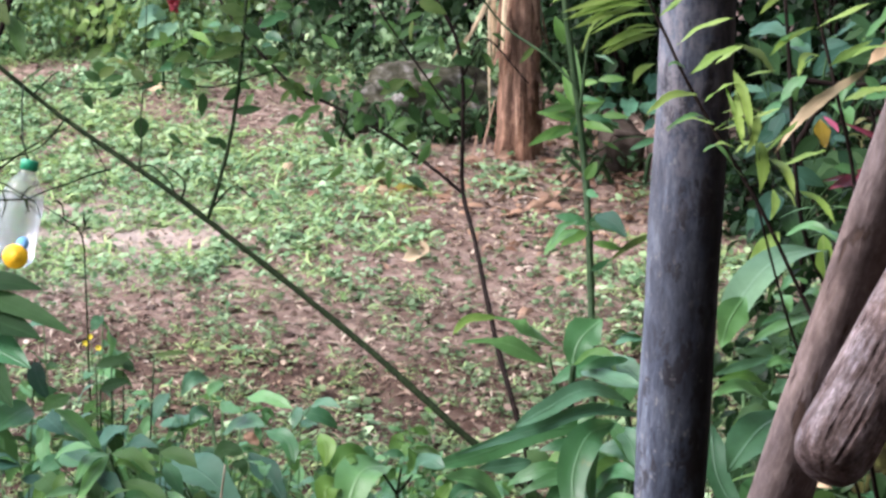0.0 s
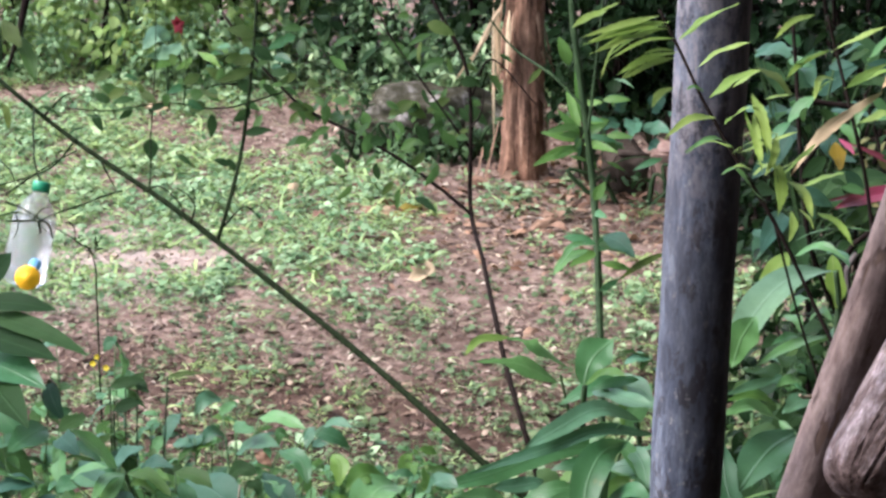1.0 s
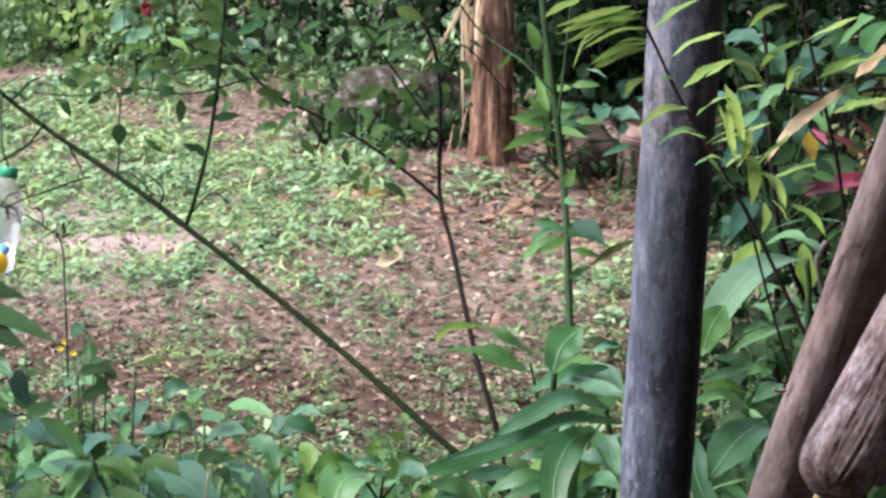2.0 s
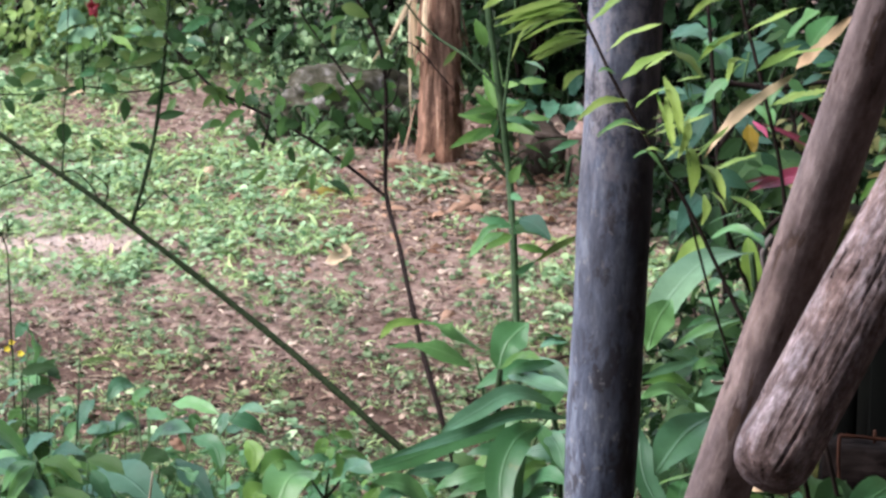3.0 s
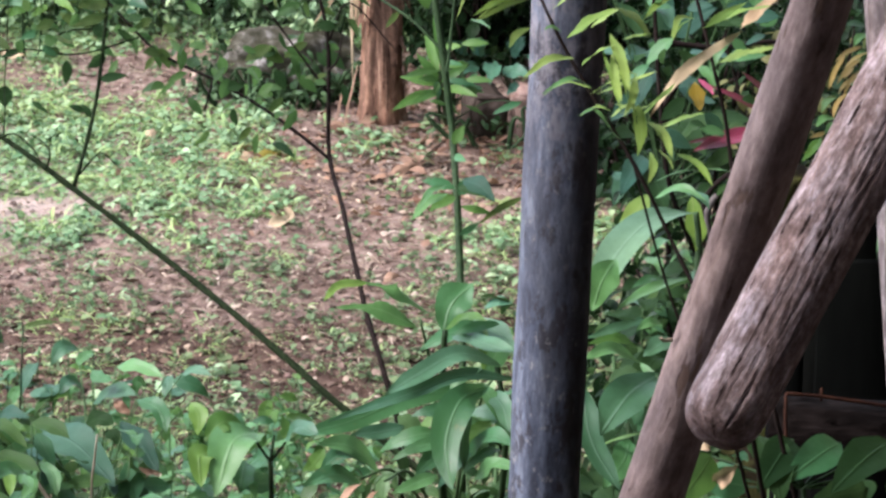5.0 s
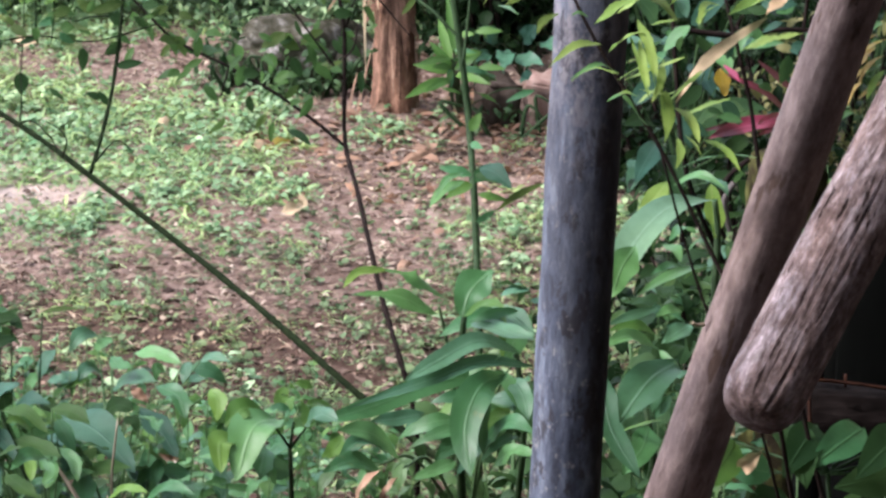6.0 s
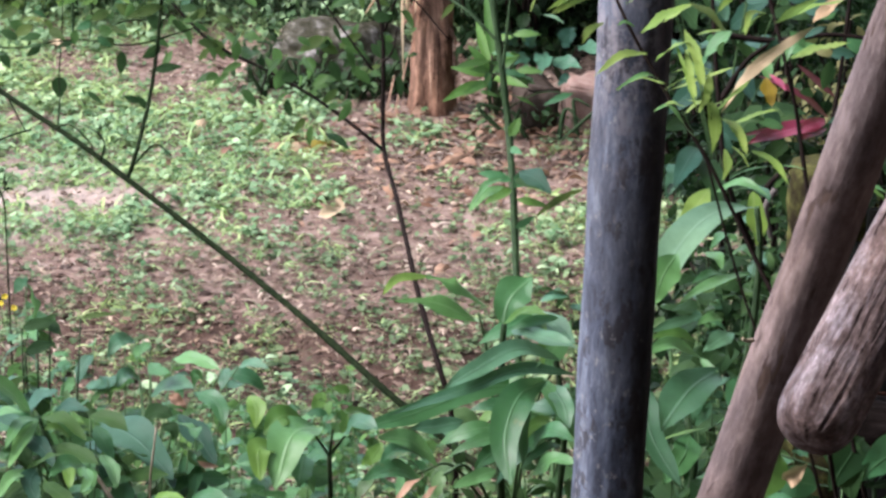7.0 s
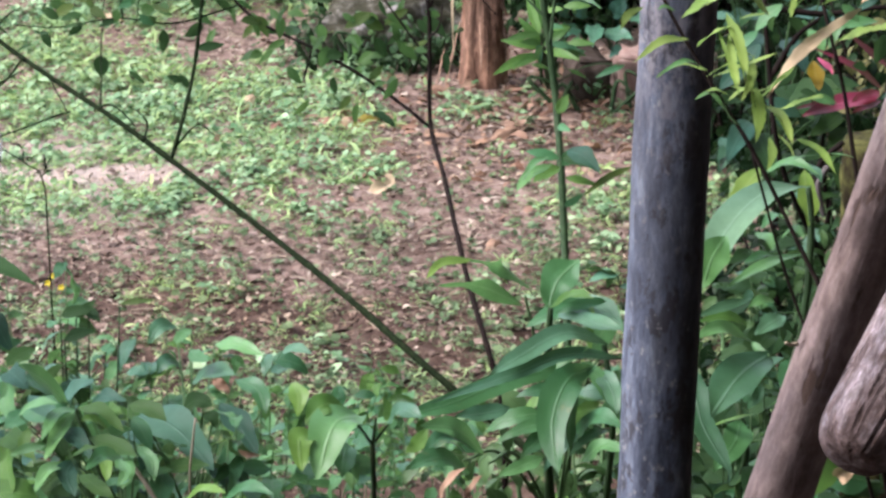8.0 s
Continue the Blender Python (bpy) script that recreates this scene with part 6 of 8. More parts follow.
stem_on(dull, [dull.location, (-0.42, 4.0, 0.6), (-0.43, 3.95, 1.08)], 0.006, 0.003, STEMGREEN)
bent_leaf(dull, TEAL, 0.0527, (-0.487, 3.820, 1.255), (-0.426, 3.760, 1.257), (-0.372, 3.700, 1.224), facing=(0.1, -0.7, 0.7), widest=0.5, root=(-0.43, 3.97, 1.02))
bent_leaf(dull, DARK, 0.0256, (-0.423, 3.820, 1.254), (-0.402, 3.810, 1.272), (-0.380, 3.800, 1.270), widest=0.5, root=(-0.43, 3.97, 1.02))
bent_leaf(dull, DARK, 0.0177, (-0.394, 3.800, 1.258), (-0.381, 3.790, 1.257), (-0.375, 3.780, 1.247), root=(-0.43, 3.97, 1.02))
bent_leaf(dull, BROAD, 0.0266, (-0.369, 4.000, 1.225), (-0.337, 3.970, 1.222), (-0.325, 3.940, 1.199), root=(-0.43, 3.97, 1.02))
bent_leaf(dull, LIGHT, 0.0245, (-0.425, 4.300, 1.159), (-0.388, 4.270, 1.169), (-0.351, 4.240, 1.164), root=(-0.43, 3.97, 1.02))
bent_leaf(dull, BLUISH, 0.0204, (-0.348, 4.240, 1.167), (-0.344, 4.220, 1.162), (-0.348, 4.200, 1.149), root=(-0.43, 3.97, 1.02))
bent_leaf(dull, BLUISH, 0.0273, (-0.441, 4.120, 1.172), (-0.406, 4.080, 1.206), (-0.370, 4.040, 1.215), root=(-0.43, 3.97, 1.02))
bent_leaf(dull, BLUISH, 0.0159, (-0.330, 4.300, 1.146), (-0.308, 4.280, 1.161), (-0.283, 4.260, 1.159), root=(-0.43, 3.97, 1.02))
bent_leaf(dull, TEAL, 0.0333, (-0.384, 3.920, 1.224), (-0.353, 3.870, 1.212), (-0.327, 3.820, 1.192), root=(-0.43, 3.97, 1.02))
bent_leaf(dull, BLUISH, 0.0233, (-0.463, 4.200, 1.166), (-0.480, 4.180, 1.182), (-0.492, 4.160, 1.169), root=(-0.43, 3.97, 1.02))
bent_leaf(dull, BLUISH, 0.0235, (-0.475, 4.260, 1.202), (-0.495, 4.240, 1.210), (-0.511, 4.220, 1.190), root=(-0.43, 3.97, 1.02))
bent_leaf(dull, LIGHT, 0.0194, (-0.449, 4.220, 1.213), (-0.461, 4.200, 1.210), (-0.467, 4.180, 1.205), root=(-0.43, 3.97, 1.02))
bent_leaf(dull, BROAD, 0.0189, (-0.439, 4.100, 1.229), (-0.426, 4.080, 1.225), (-0.406, 4.060, 1.230), root=(-0.43, 3.97, 1.02))
bent_leaf(dull, YOUNG, 0.0257, (-0.293, 3.960, 1.235), (-0.281, 3.940, 1.225), (-0.282, 3.920, 1.204), root=(-0.43, 3.97, 1.02))
bent_leaf(dull, LIGHT, 0.0149, (-0.357, 4.020, 1.236), (-0.367, 4.010, 1.247), (-0.370, 4.000, 1.231), root=(-0.43, 3.97, 1.02))
rosette = thing("pale_rosette_herb", (-0.47, 3.64, 0.0), "pale green herb with a whorl of pointed leaves", "herb", "leafy foreground plants")
stem_on(rosette, [rosette.location, (-0.47, 3.64, 0.6), (-0.475, 3.62, 1.15), (-0.528, 3.620, 1.339)], 0.0045, 0.0025, STEMGREEN)
bent_leaf(rosette, LIGHT, 0.0181, (-0.528, 3.620, 1.340), (-0.547, 3.580, 1.348), (-0.559, 3.540, 1.331), root=(-0.475, 3.62, 1.12))
bent_leaf(rosette, LIGHT, 0.0189, (-0.528, 3.620, 1.339), (-0.542, 3.570, 1.331), (-0.553, 3.520, 1.315), root=(-0.475, 3.62, 1.12))
bent_leaf(rosette, SAPLEAF, 0.0198, (-0.525, 3.620, 1.341), (-0.492, 3.590, 1.350), (-0.462, 3.560, 1.334), root=(-0.475, 3.62, 1.12))
bent_leaf(rosette, TEAL, 0.0227, (-0.517, 3.660, 1.322), (-0.496, 3.640, 1.347), (-0.466, 3.620, 1.350), root=(-0.475, 3.62, 1.12))
bent_leaf(rosette, TEAL, 0.0237, (-0.555, 3.680, 1.323), (-0.534, 3.670, 1.346), (-0.508, 3.660, 1.361), root=(-0.475, 3.62, 1.12))
bent_leaf(rosette, LIGHT, 0.0347, (-0.543, 3.660, 1.330), (-0.566, 3.630, 1.372), (-0.591, 3.600, 1.405), widest=0.5, root=(-0.475, 3.62, 1.12))
bent_leaf(rosette, LIGHT, 0.0172, (-0.593, 3.600, 1.341), (-0.569, 3.580, 1.363), (-0.539, 3.560, 1.372), root=(-0.475, 3.62, 1.12))
bent_leaf(rosette, LIGHT, 0.0162, (-0.561, 3.580, 1.309), (-0.574, 3.540, 1.322), (-0.590, 3.500, 1.330), root=(-0.475, 3.62, 1.12))
bent_leaf(rosette, LIGHT, 0.0179, (-0.534, 3.560, 1.295), (-0.552, 3.520, 1.302), (-0.560, 3.480, 1.292), root=(-0.475, 3.62, 1.12))
bent_leaf(rosette, SAPLEAF, 0.0222, (-0.508, 3.580, 1.319), (-0.472, 3.550, 1.322), (-0.442, 3.520, 1.319), root=(-0.475, 3.62, 1.12))
bent_leaf(rosette, LIGHT, 0.0221, (-0.472, 3.540, 1.314), (-0.457, 3.520, 1.302), (-0.461, 3.500, 1.287), root=(-0.475, 3.62, 1.12))
bent_leaf(rosette, YOUNG, 0.0179, (-0.498, 3.560, 1.313), (-0.483, 3.530, 1.311), (-0.477, 3.500, 1.294), root=(-0.475, 3.62, 1.12))
bent_leaf(rosette, TEAL, 0.0264, (-0.524, 3.560, 1.298), (-0.529, 3.530, 1.292), (-0.516, 3.500, 1.278), root=(-0.475, 3.62, 1.12))
bent_leaf(rosette, SAPLEAF, 0.0230, (-0.474, 3.700, 1.312), (-0.444, 3.680, 1.314), (-0.423, 3.660, 1.306), root=(-0.475, 3.62, 1.12))
bent_leaf(rosette, YOUNG, 0.0146, (-0.488, 3.600, 1.323), (-0.502, 3.580, 1.343), (-0.514, 3.560, 1.349), root=(-0.475, 3.62, 1.12))
bent_leaf(rosette, TEAL, 0.0215, (-0.544, 3.600, 1.324), (-0.519, 3.570, 1.322), (-0.498, 3.540, 1.307), root=(-0.475, 3.62, 1.12))
bent_leaf(rosette, DARK, 0.0262, (-0.572, 3.640, 1.307), (-0.552, 3.620, 1.301), (-0.542, 3.600, 1.281), root=(-0.475, 3.62, 1.12))
bent_leaf(rosette, TEAL, 0.0218, (-0.590, 3.660, 1.342), (-0.569, 3.630, 1.335), (-0.543, 3.600, 1.342), root=(-0.475, 3.62, 1.12))
bent_leaf(rosette, LIGHT, 0.0171, (-0.451, 3.580, 1.308), (-0.431, 3.550, 1.302), (-0.424, 3.520, 1.287), root=(-0.475, 3.62, 1.12))
bent_leaf(rosette, SAPLEAF, 0.0173, (-0.583, 3.600, 1.324), (-0.585, 3.580, 1.309), (-0.570, 3.560, 1.298), root=(-0.475, 3.62, 1.12))

bent_leaf(rosette, BROAD, 0.0197, (-0.457, 3.500, 1.327), (-0.477, 3.470, 1.344), (-0.493, 3.440, 1.338), root=(-0.475, 3.60, 1.05))
bent_leaf(rosette, SAPLEAF, 0.0215, (-0.508, 3.500, 1.306), (-0.488, 3.470, 1.305), (-0.460, 3.440, 1.299), root=(-0.475, 3.60, 1.05))
bent_leaf(rosette, LIGHT, 0.0137, (-0.459, 3.480, 1.335), (-0.449, 3.450, 1.331), (-0.455, 3.420, 1.325), root=(-0.475, 3.60, 1.05))
bent_leaf(rosette, BROAD, 0.0180, (-0.494, 3.500, 1.273), (-0.468, 3.470, 1.307), (-0.442, 3.440, 1.324), root=(-0.475, 3.60, 1.05))
bent_leaf(rosette, YOUNG, 0.0146, (-0.388, 3.500, 1.273), (-0.361, 3.470, 1.301), (-0.332, 3.440, 1.308), root=(-0.475, 3.60, 1.05))
bent_leaf(rosette, BROAD, 0.0155, (-0.341, 3.500, 1.273), (-0.309, 3.470, 1.304), (-0.276, 3.440, 1.305), root=(-0.475, 3.60, 1.05))
bent_leaf(rosette, SAPLEAF, 0.0146, (-0.518, 3.500, 1.328), (-0.501, 3.470, 1.349), (-0.478, 3.440, 1.367), root=(-0.475, 3.60, 1.05))
part("stalk", tube([(-0.451, 3.550, 1.293), (-0.438, 3.540, 1.277), (-0.424, 3.530, 1.258)], 0.0022, 0.0026, rosette.location, 6, 10, 0.1, 0.1), STRAW, rosette, "pale dry leaf stalk")
withered = thing("withered_seedling", (-0.066, 3.640, 0.0), "withered seedling with brown drooping leaves", "plant")
part("stem", tube([withered.location, (-0.066, 3.66, 0.7), (-0.066, 3.650, 1.150)], 0.004, 0.002, withered.location, 6, 12), STEMBROWN, withered)
bent_leaf(withered, SHEATH, 0.0139, (-0.091, 3.640, 1.209), (-0.079, 3.620, 1.242), (-0.057, 3.600, 1.270), name="leaf", fold=0.5, wave=0.2)
bent_leaf(withered, SHEATH, 0.0127, (-0.060, 3.640, 1.209), (-0.050, 3.620, 1.235), (-0.037, 3.600, 1.260), name="leaf", fold=0.5, wave=0.2)

droop = Vector((-0.629, 4.113, 1.214))
herb("drooping_herb", (droop.x, droop.y, 0.0), [((-0.596, 4.130, 1.265), (-0.569, 4.137, 1.287), 0.016), ((-0.618, 4.131, 1.268), (-0.567, 4.115, 1.284), 0.018), ((-0.579, 4.133, 1.274), (-0.561, 4.109, 1.267), 0.016), ((-0.536, 4.135, 1.282), (-0.484, 4.118, 1.294), 0.009, OLIVE),
    ((-0.612, 4.120, 1.237), (-0.568, 4.105, 1.255), 0.02)], DARK, "dark green herb with narrow drooping leaves", stem_r=0.002)

# plants behind the grey post
behind = thing("tall_broad_plant", (0.30, 4.15, 0), "tall plant with large pale green leaves", "plant")
for line in ([(0.30, 4.15, 0), (0.31, 4.2, 0.8), (0.383, 4.008, 1.300), (0.394, 4.047, 1.415), (0.390, 4.066, 1.469)], [(0.28, 4.15, 0), (0.28, 4.2, 0.7), (0.303, 3.907, 1.161), (0.292, 3.927, 1.218)]):
    stem_on(behind, line, 0.008, 0.004, STEMGREEN)
bent_leaf(behind, PALEBLUE, 0.0517, (0.392, 4.060, 1.470), (0.324, 3.987, 1.484), (0.269, 3.913, 1.454), (0.239, 3.840, 1.408), widest=0.6)
bent_leaf(behind, LIGHT, 0.0389, (0.269, 3.860, 1.472), (0.248, 3.820, 1.454), (0.235, 3.780, 1.430))
bent_leaf(behind, LIME, 0.0306, (0.327, 4.080, 1.490), (0.303, 4.050, 1.466), (0.285, 4.020, 1.447))
bent_leaf(behind, LIME, 0.0298, (0.390, 4.120, 1.474), (0.391, 4.080, 1.442), (0.390, 4.040, 1.422), facing=(0.1, -0.95, 0.2))
bent_leaf(behind, LIGHT, 0.0141, (0.334, 4.060, 1.491), (0.365, 4.030, 1.515), (0.398, 4.000, 1.506))
bent_leaf(behind, BLUISH, 0.0165, (0.380, 4.100, 1.486), (0.397, 4.075, 1.488), (0.407, 4.050, 1.478))
bent_leaf(behind, LIGHT, 0.0222, (0.373, 3.960, 1.412), (0.321, 3.890, 1.422), (0.269, 3.820, 1.418))
bent_leaf(behind, BROAD, 0.0162, (0.344, 4.000, 1.394), (0.322, 3.970, 1.407), (0.296, 3.940, 1.404))
bent_leaf(behind, LIGHT, 0.0162, (0.351, 4.000, 1.420), (0.365, 3.980, 1.438), (0.377, 3.960, 1.433))
bent_leaf(behind, LIGHT, 0.0190, (0.319, 4.040, 1.412), (0.333, 4.010, 1.416), (0.339, 3.980, 1.409))
bent_leaf(behind, BROAD, 0.0196, (0.377, 4.200, 1.375), (0.355, 4.150, 1.401), (0.332, 4.100, 1.397))
bent_leaf(behind, DARK, 0.0250, (0.345, 4.120, 1.355), (0.357, 4.090, 1.377), (0.387, 4.060, 1.390))
bent_leaf(behind, BLUISH, 0.0147, (0.308, 3.920, 1.365), (0.268, 3.880, 1.369), (0.231, 3.840, 1.370))
bent_leaf(behind, LIGHT, 0.0179, (0.340, 3.960, 1.345), (0.324, 3.940, 1.356), (0.302, 3.920, 1.353))
bent_leaf(behind, YOUNG, 0.0180, (0.307, 3.980, 1.306), (0.279, 3.960, 1.326), (0.239, 3.940, 1.326))
bent_leaf(behind, BLUISH, 0.0598, (0.332, 3.900, 1.297), (0.288, 3.830, 1.296), (0.246, 3.760, 1.268), widest=0.5)
bent_leaf(behind, LIGHT, 0.0246, (0.306, 3.900, 1.314), (0.265, 3.860, 1.348), (0.227, 3.820, 1.349))
bent_leaf(behind, BLUISH, 0.0346, (0.227, 3.820, 1.313), (0.235, 3.770, 1.258), (0.272, 3.720, 1.204))
bent_leaf(behind, BROAD, 0.0381, (0.292, 3.860, 1.221), (0.281, 3.820, 1.206), (0.252, 3.780, 1.185))
bent_leaf(behind, LIGHT, 0.0118, (0.308, 3.920, 1.306), (0.320, 3.900, 1.298), (0.333, 3.880, 1.291))
bent_leaf(behind, DARK, 0.0332, (0.265, 4.000, 1.237), (0.281, 3.975, 1.266), (0.309, 3.950, 1.282))
bent_leaf(behind, DARK, 0.0332, (0.343, 4.000, 1.285), (0.329, 3.975, 1.288), (0.315, 3.950, 1.275))
bent_leaf(behind, BLUISH, 0.0269, (0.355, 3.980, 1.319), (0.335, 3.950, 1.320), (0.312, 3.920, 1.315))
bent_leaf(behind, YOUNG, 0.0088, (0.248, 3.860, 1.209), (0.275, 3.830, 1.234), (0.308, 3.800, 1.255))
bent_leaf(behind, BROAD, 0.0359, (0.246, 3.940, 1.234), (0.257, 3.920, 1.223), (0.274, 3.900, 1.218))


def leafy(name, at, height, spread, n, size, materials, label, seed, width=0.4, category="plant"):
    """A leafy foreground plant: several stems, its leaves set in pairs along them, each a part of its own."""
    rg = random.Random(seed)
    t = thing(name, at, label, category, "leafy foreground plants")
    o = Vector(at)
    shapes = [leaf_mesh("leaf", materials[k % len(materials)], length=1.0, width=width * rg.uniform(0.9, 1.35), fold=0.2, arch=rg.uniform(0.2, 0.95), wave=rg.uniform(0.06, 0.22), widest=rg.uniform(0.36, 0.5), n=9, seed=k + seed)
              for k in range(max(6, len(materials)))]
    stems = max(3, n // 26)
    for s in range(stems):
        a = rg.uniform(0, 6.28)
        e = o + Vector((math.cos(a) * spread[0] * rg.random() ** 0.5, math.sin(a) * spread[1] * rg.random() ** 0.5, height * rg.uniform(0.82, 1.0)))
        line = smooth([o + Vector((rg.gauss(0, 0.02), rg.gauss(0, 0.02), 0)), o.lerp(e, 0.5) + Vector((0, 0, 0.05)), e], 16)
        part("stem", tube(line[::4], 0.0017, 0.0009, o, 6, 12), STEMPALE, t)
        for k in range(n // stems):
            u = 1 - min(1.0, 0.5 / height) * rg.random() ** 1.3
            q = u * 16
            p = line[int(q)].lerp(line[min(16, int(q) + 1)], q - int(q))
            sp = rg.uniform(0, 6.28)
            sz = size * rg.choice((0.5, 0.7, 0.9, 1.0, 1.2)) * rg.uniform(0.85, 1.15)
            ob = part("leaf", rg.choice(shapes), None, t)
            ob.matrix_local = Matrix.Translation(p - o) @ Euler((rg.uniform(-0.6, 0.7), rg.gauss(0, 0.45), sp)).to_matrix().to_4x4() @ Matrix.Diagonal((sz, sz, sz, 1))
    return t


for x, y, z in ((-0.533, 3.744, 1.371), (-0.375, 3.861, 1.247), (-0.457, 3.622, 1.320)):
    leafy("leafy_plant", (x, y, 0.0), z, (0.14, 0.15), 84, 0.062, (BROAD, LIGHT, SAPLEAF, TEAL, YOUNG), "leafy green plant with pointed leaves", 300 + int(x * 100) % 97 + int(y * 10))
for x, y, z in ((-0.489, 3.784, 1.333), (-0.527, 3.626, 1.334)):
    leafy("leafy_plant", (x, y, 0.0), z, (0.13, 0.14), 110, 0.062, (LIGHT, YOUNG, BROAD, SAPLEAF), "pale green leafy plant with pointed leaves", 300 + int(x * 100) % 97 + int(y * 10))
for x, y, z in ((-0.797, 4.048, 1.338), (-0.760, 4.105, 1.351), (-0.688, 3.952, 1.364), (-0.591, 3.755, 1.405), (-0.444, 3.821, 1.287), (-0.590, 3.637, 1.367)):
    leafy("leafy_plant", (x, y, 0.0), z, (0.13, 0.14), 66, 0.070, (BROAD, DARK, SAPLEAF, TEAL), "dark leafy plant with broad leaves", 300 + int(x * 100) % 97 + int(y * 10))
for x, y, z in ((-0.450, 4.399, 1.122), (-0.366, 4.208, 1.182), (-0.304, 3.900, 1.207), (-0.311, 4.567, 0.993), (-0.209, 4.838, 0.856)):
    leafy("leafy_plant", (x, y, 0.0), z, (0.13, 0.14), 52, 0.056, (BLUISH, BROAD, LIGHT), "low leafy weed with bluish green leaves", 300 + int(x * 100) % 97 + int(y * 10))
for x, y, z in ((-0.265, 4.840, 0.865), (-0.162, 5.120, 0.754), (-0.075, 4.652, 0.931), (-0.446, 5.222, 0.745), (-0.606, 5.235, 0.784), (-0.359, 5.602, 0.620), (-0.205, 5.782, 0.526), (-0.024, 5.222, 0.745), (-0.586, 5.525, 0.706), (-0.406, 5.520, 0.691), (-0.529, 5.709, 0.625), (-0.305, 5.607, 0.635), (-0.216, 5.509, 0.656), (-0.108, 5.412, 0.682)):
    leafy("leafy_plant", (x, y, 0.0), z, (0.18, 0.20), 64, 0.042, (BROAD, LIGHT, SAPLEAF, YOUNG), "knee-high weed with small green leaves", 300 + int(x * 100) % 97 + int(y * 10))
# mostly DARK, so the bed's shade sits in the leaf colour
for x, y, z in ((0.369, 4.945, 1.184), (0.459, 5.252, 1.157), (0.257, 4.907, 1.069), (0.597, 5.233, 1.100), (0.464, 5.499, 0.949), (0.618, 5.941, 1.012)):
    leafy("leafy_plant", (x, y, 0.0), z, (0.16, 0.18), 66, 0.058, (DARK, DARK, DARK, BLUISH), "dark leafy plant with broad leaves", 300 + int(x * 100) % 97 + int(y * 10))
for x, y, z in ((0.308, 4.420, 1.186), (0.409, 4.338, 1.260), (0.328, 4.111, 1.207), (0.421, 4.020, 1.250), (0.155, 4.600, 1.093), (0.207, 4.404, 1.138), (0.261, 3.903, 1.214), (0.350, 3.805, 1.238)):
    leafy("leafy_plant", (x, y, 0.0), z, (0.13, 0.14), 48, 0.078, (BROAD, DARK, DARK), "leafy green plant with broad leaves", 300 + int(x * 100) % 97 + int(y * 10))
for x, y, z in ((0.711, 5.462, 1.155), (0.800, 5.703, 1.249), (0.682, 4.679, 1.335)):
    leafy("leafy_plant", (x, y, 0.0), z, (0.15, 0.17), 44, 0.070, (LIGHT, LIME, OLIVE), "yellowish green leafy plant in the bed", 300 + int(x * 100) % 97 + int(y * 10))
# dark leaves paint in the shade under the logs
for x, y, z in ((0.337, 2.830, 1.633), (0.375, 2.831, 1.636), (0.416, 2.831, 1.639), (0.457, 2.831, 1.636)):
    leafy("leafy_plant", (x, y, 0.0), z, (0.06, 0.07), 48, 0.060, (DARK, BROAD, DARK), "leafy green plant under the beam", 300 + int(x * 100) % 97 + int(y * 10))
for x, y, z in ((-0.630, 4.331, 1.236), (-0.720, 4.435, 1.235), (-0.555, 4.126, 1.255), (-0.515, 4.305, 1.158), (-0.583, 3.926, 1.286), (-0.503, 3.821, 1.287), (-0.478, 4.584, 1.047), (-0.391, 4.294, 1.123), (-0.649, 4.699, 1.075), (-0.422, 3.817, 1.273)):
    leafy("leafy_plant", (x, y, 0.0), z, (0.14, 0.15), 70, 0.050, (LIGHT, YOUNG, BROAD, SAPLEAF, BLUISH), "pale green plant with small pointed leaves", 300 + int(x * 100) % 97 + int(y * 10))


# ---- feathery yellow-green plant in front of the post ----
feather = thing("feathery_plant", (0.44, 2.55, 0), "slender dark-stemmed plant with narrow yellow-green leaflets", "plant")
stem_on(feather, [(0.44, 2.55, 0), (0.42, 2.5, 1.2), (0.261, 2.276, 1.892), (0.234, 2.308, 1.954), (0.213, 2.332, 1.994), (0.179, 2.365, 2.059), (0.147, 2.391, 2.107), (0.121, 2.426, 2.147), (0.107, 2.456, 2.172), (0.087, 2.469, 2.210)], 0.0024, 0.0012, STEMBROWN, n=60)
stem_on(feather, [(0.43, 2.5, 1.25), (0.257, 2.344, 1.845), (0.226, 2.365, 1.905), (0.203, 2.386, 1.968), (0.179, 2.384, 2.054)], 0.0016, 0.0010, STEMBROWN, "branch")
stem_on(feather, [(0.44, 2.55, 1.3), (0.303, 2.555, 1.843), (0.282, 2.599, 1.971), (0.276, 2.637, 2.021), (0.264, 2.654, 2.071), (0.256, 2.698, 2.105), (0.245, 2.712, 2.147)], 0.0022, 0.0014, STEMBROWN, "branch")
bent_leaf(feather, LIME, 0.0070, (0.086, 2.430, 2.214), (0.056, 2.395, 2.215), (0.023, 2.360, 2.213), teeth=0.14)
bent_leaf(feather, LIME, 0.0070, (0.088, 2.430, 2.209), (0.062, 2.395, 2.211), (0.028, 2.360, 2.208), teeth=0.14)
bent_leaf(feather, LIME, 0.0061, (0.092, 2.430, 2.206), (0.070, 2.405, 2.210), (0.037, 2.380, 2.199), teeth=0.14)
bent_leaf(feather, LIME, 0.0055, (0.094, 2.430, 2.203), (0.072, 2.415, 2.204), (0.043, 2.400, 2.186), teeth=0.14)
bent_leaf(feather, LIME, 0.0046, (0.099, 2.420, 2.198), (0.073, 2.390, 2.203), (0.044, 2.360, 2.195), teeth=0.14)
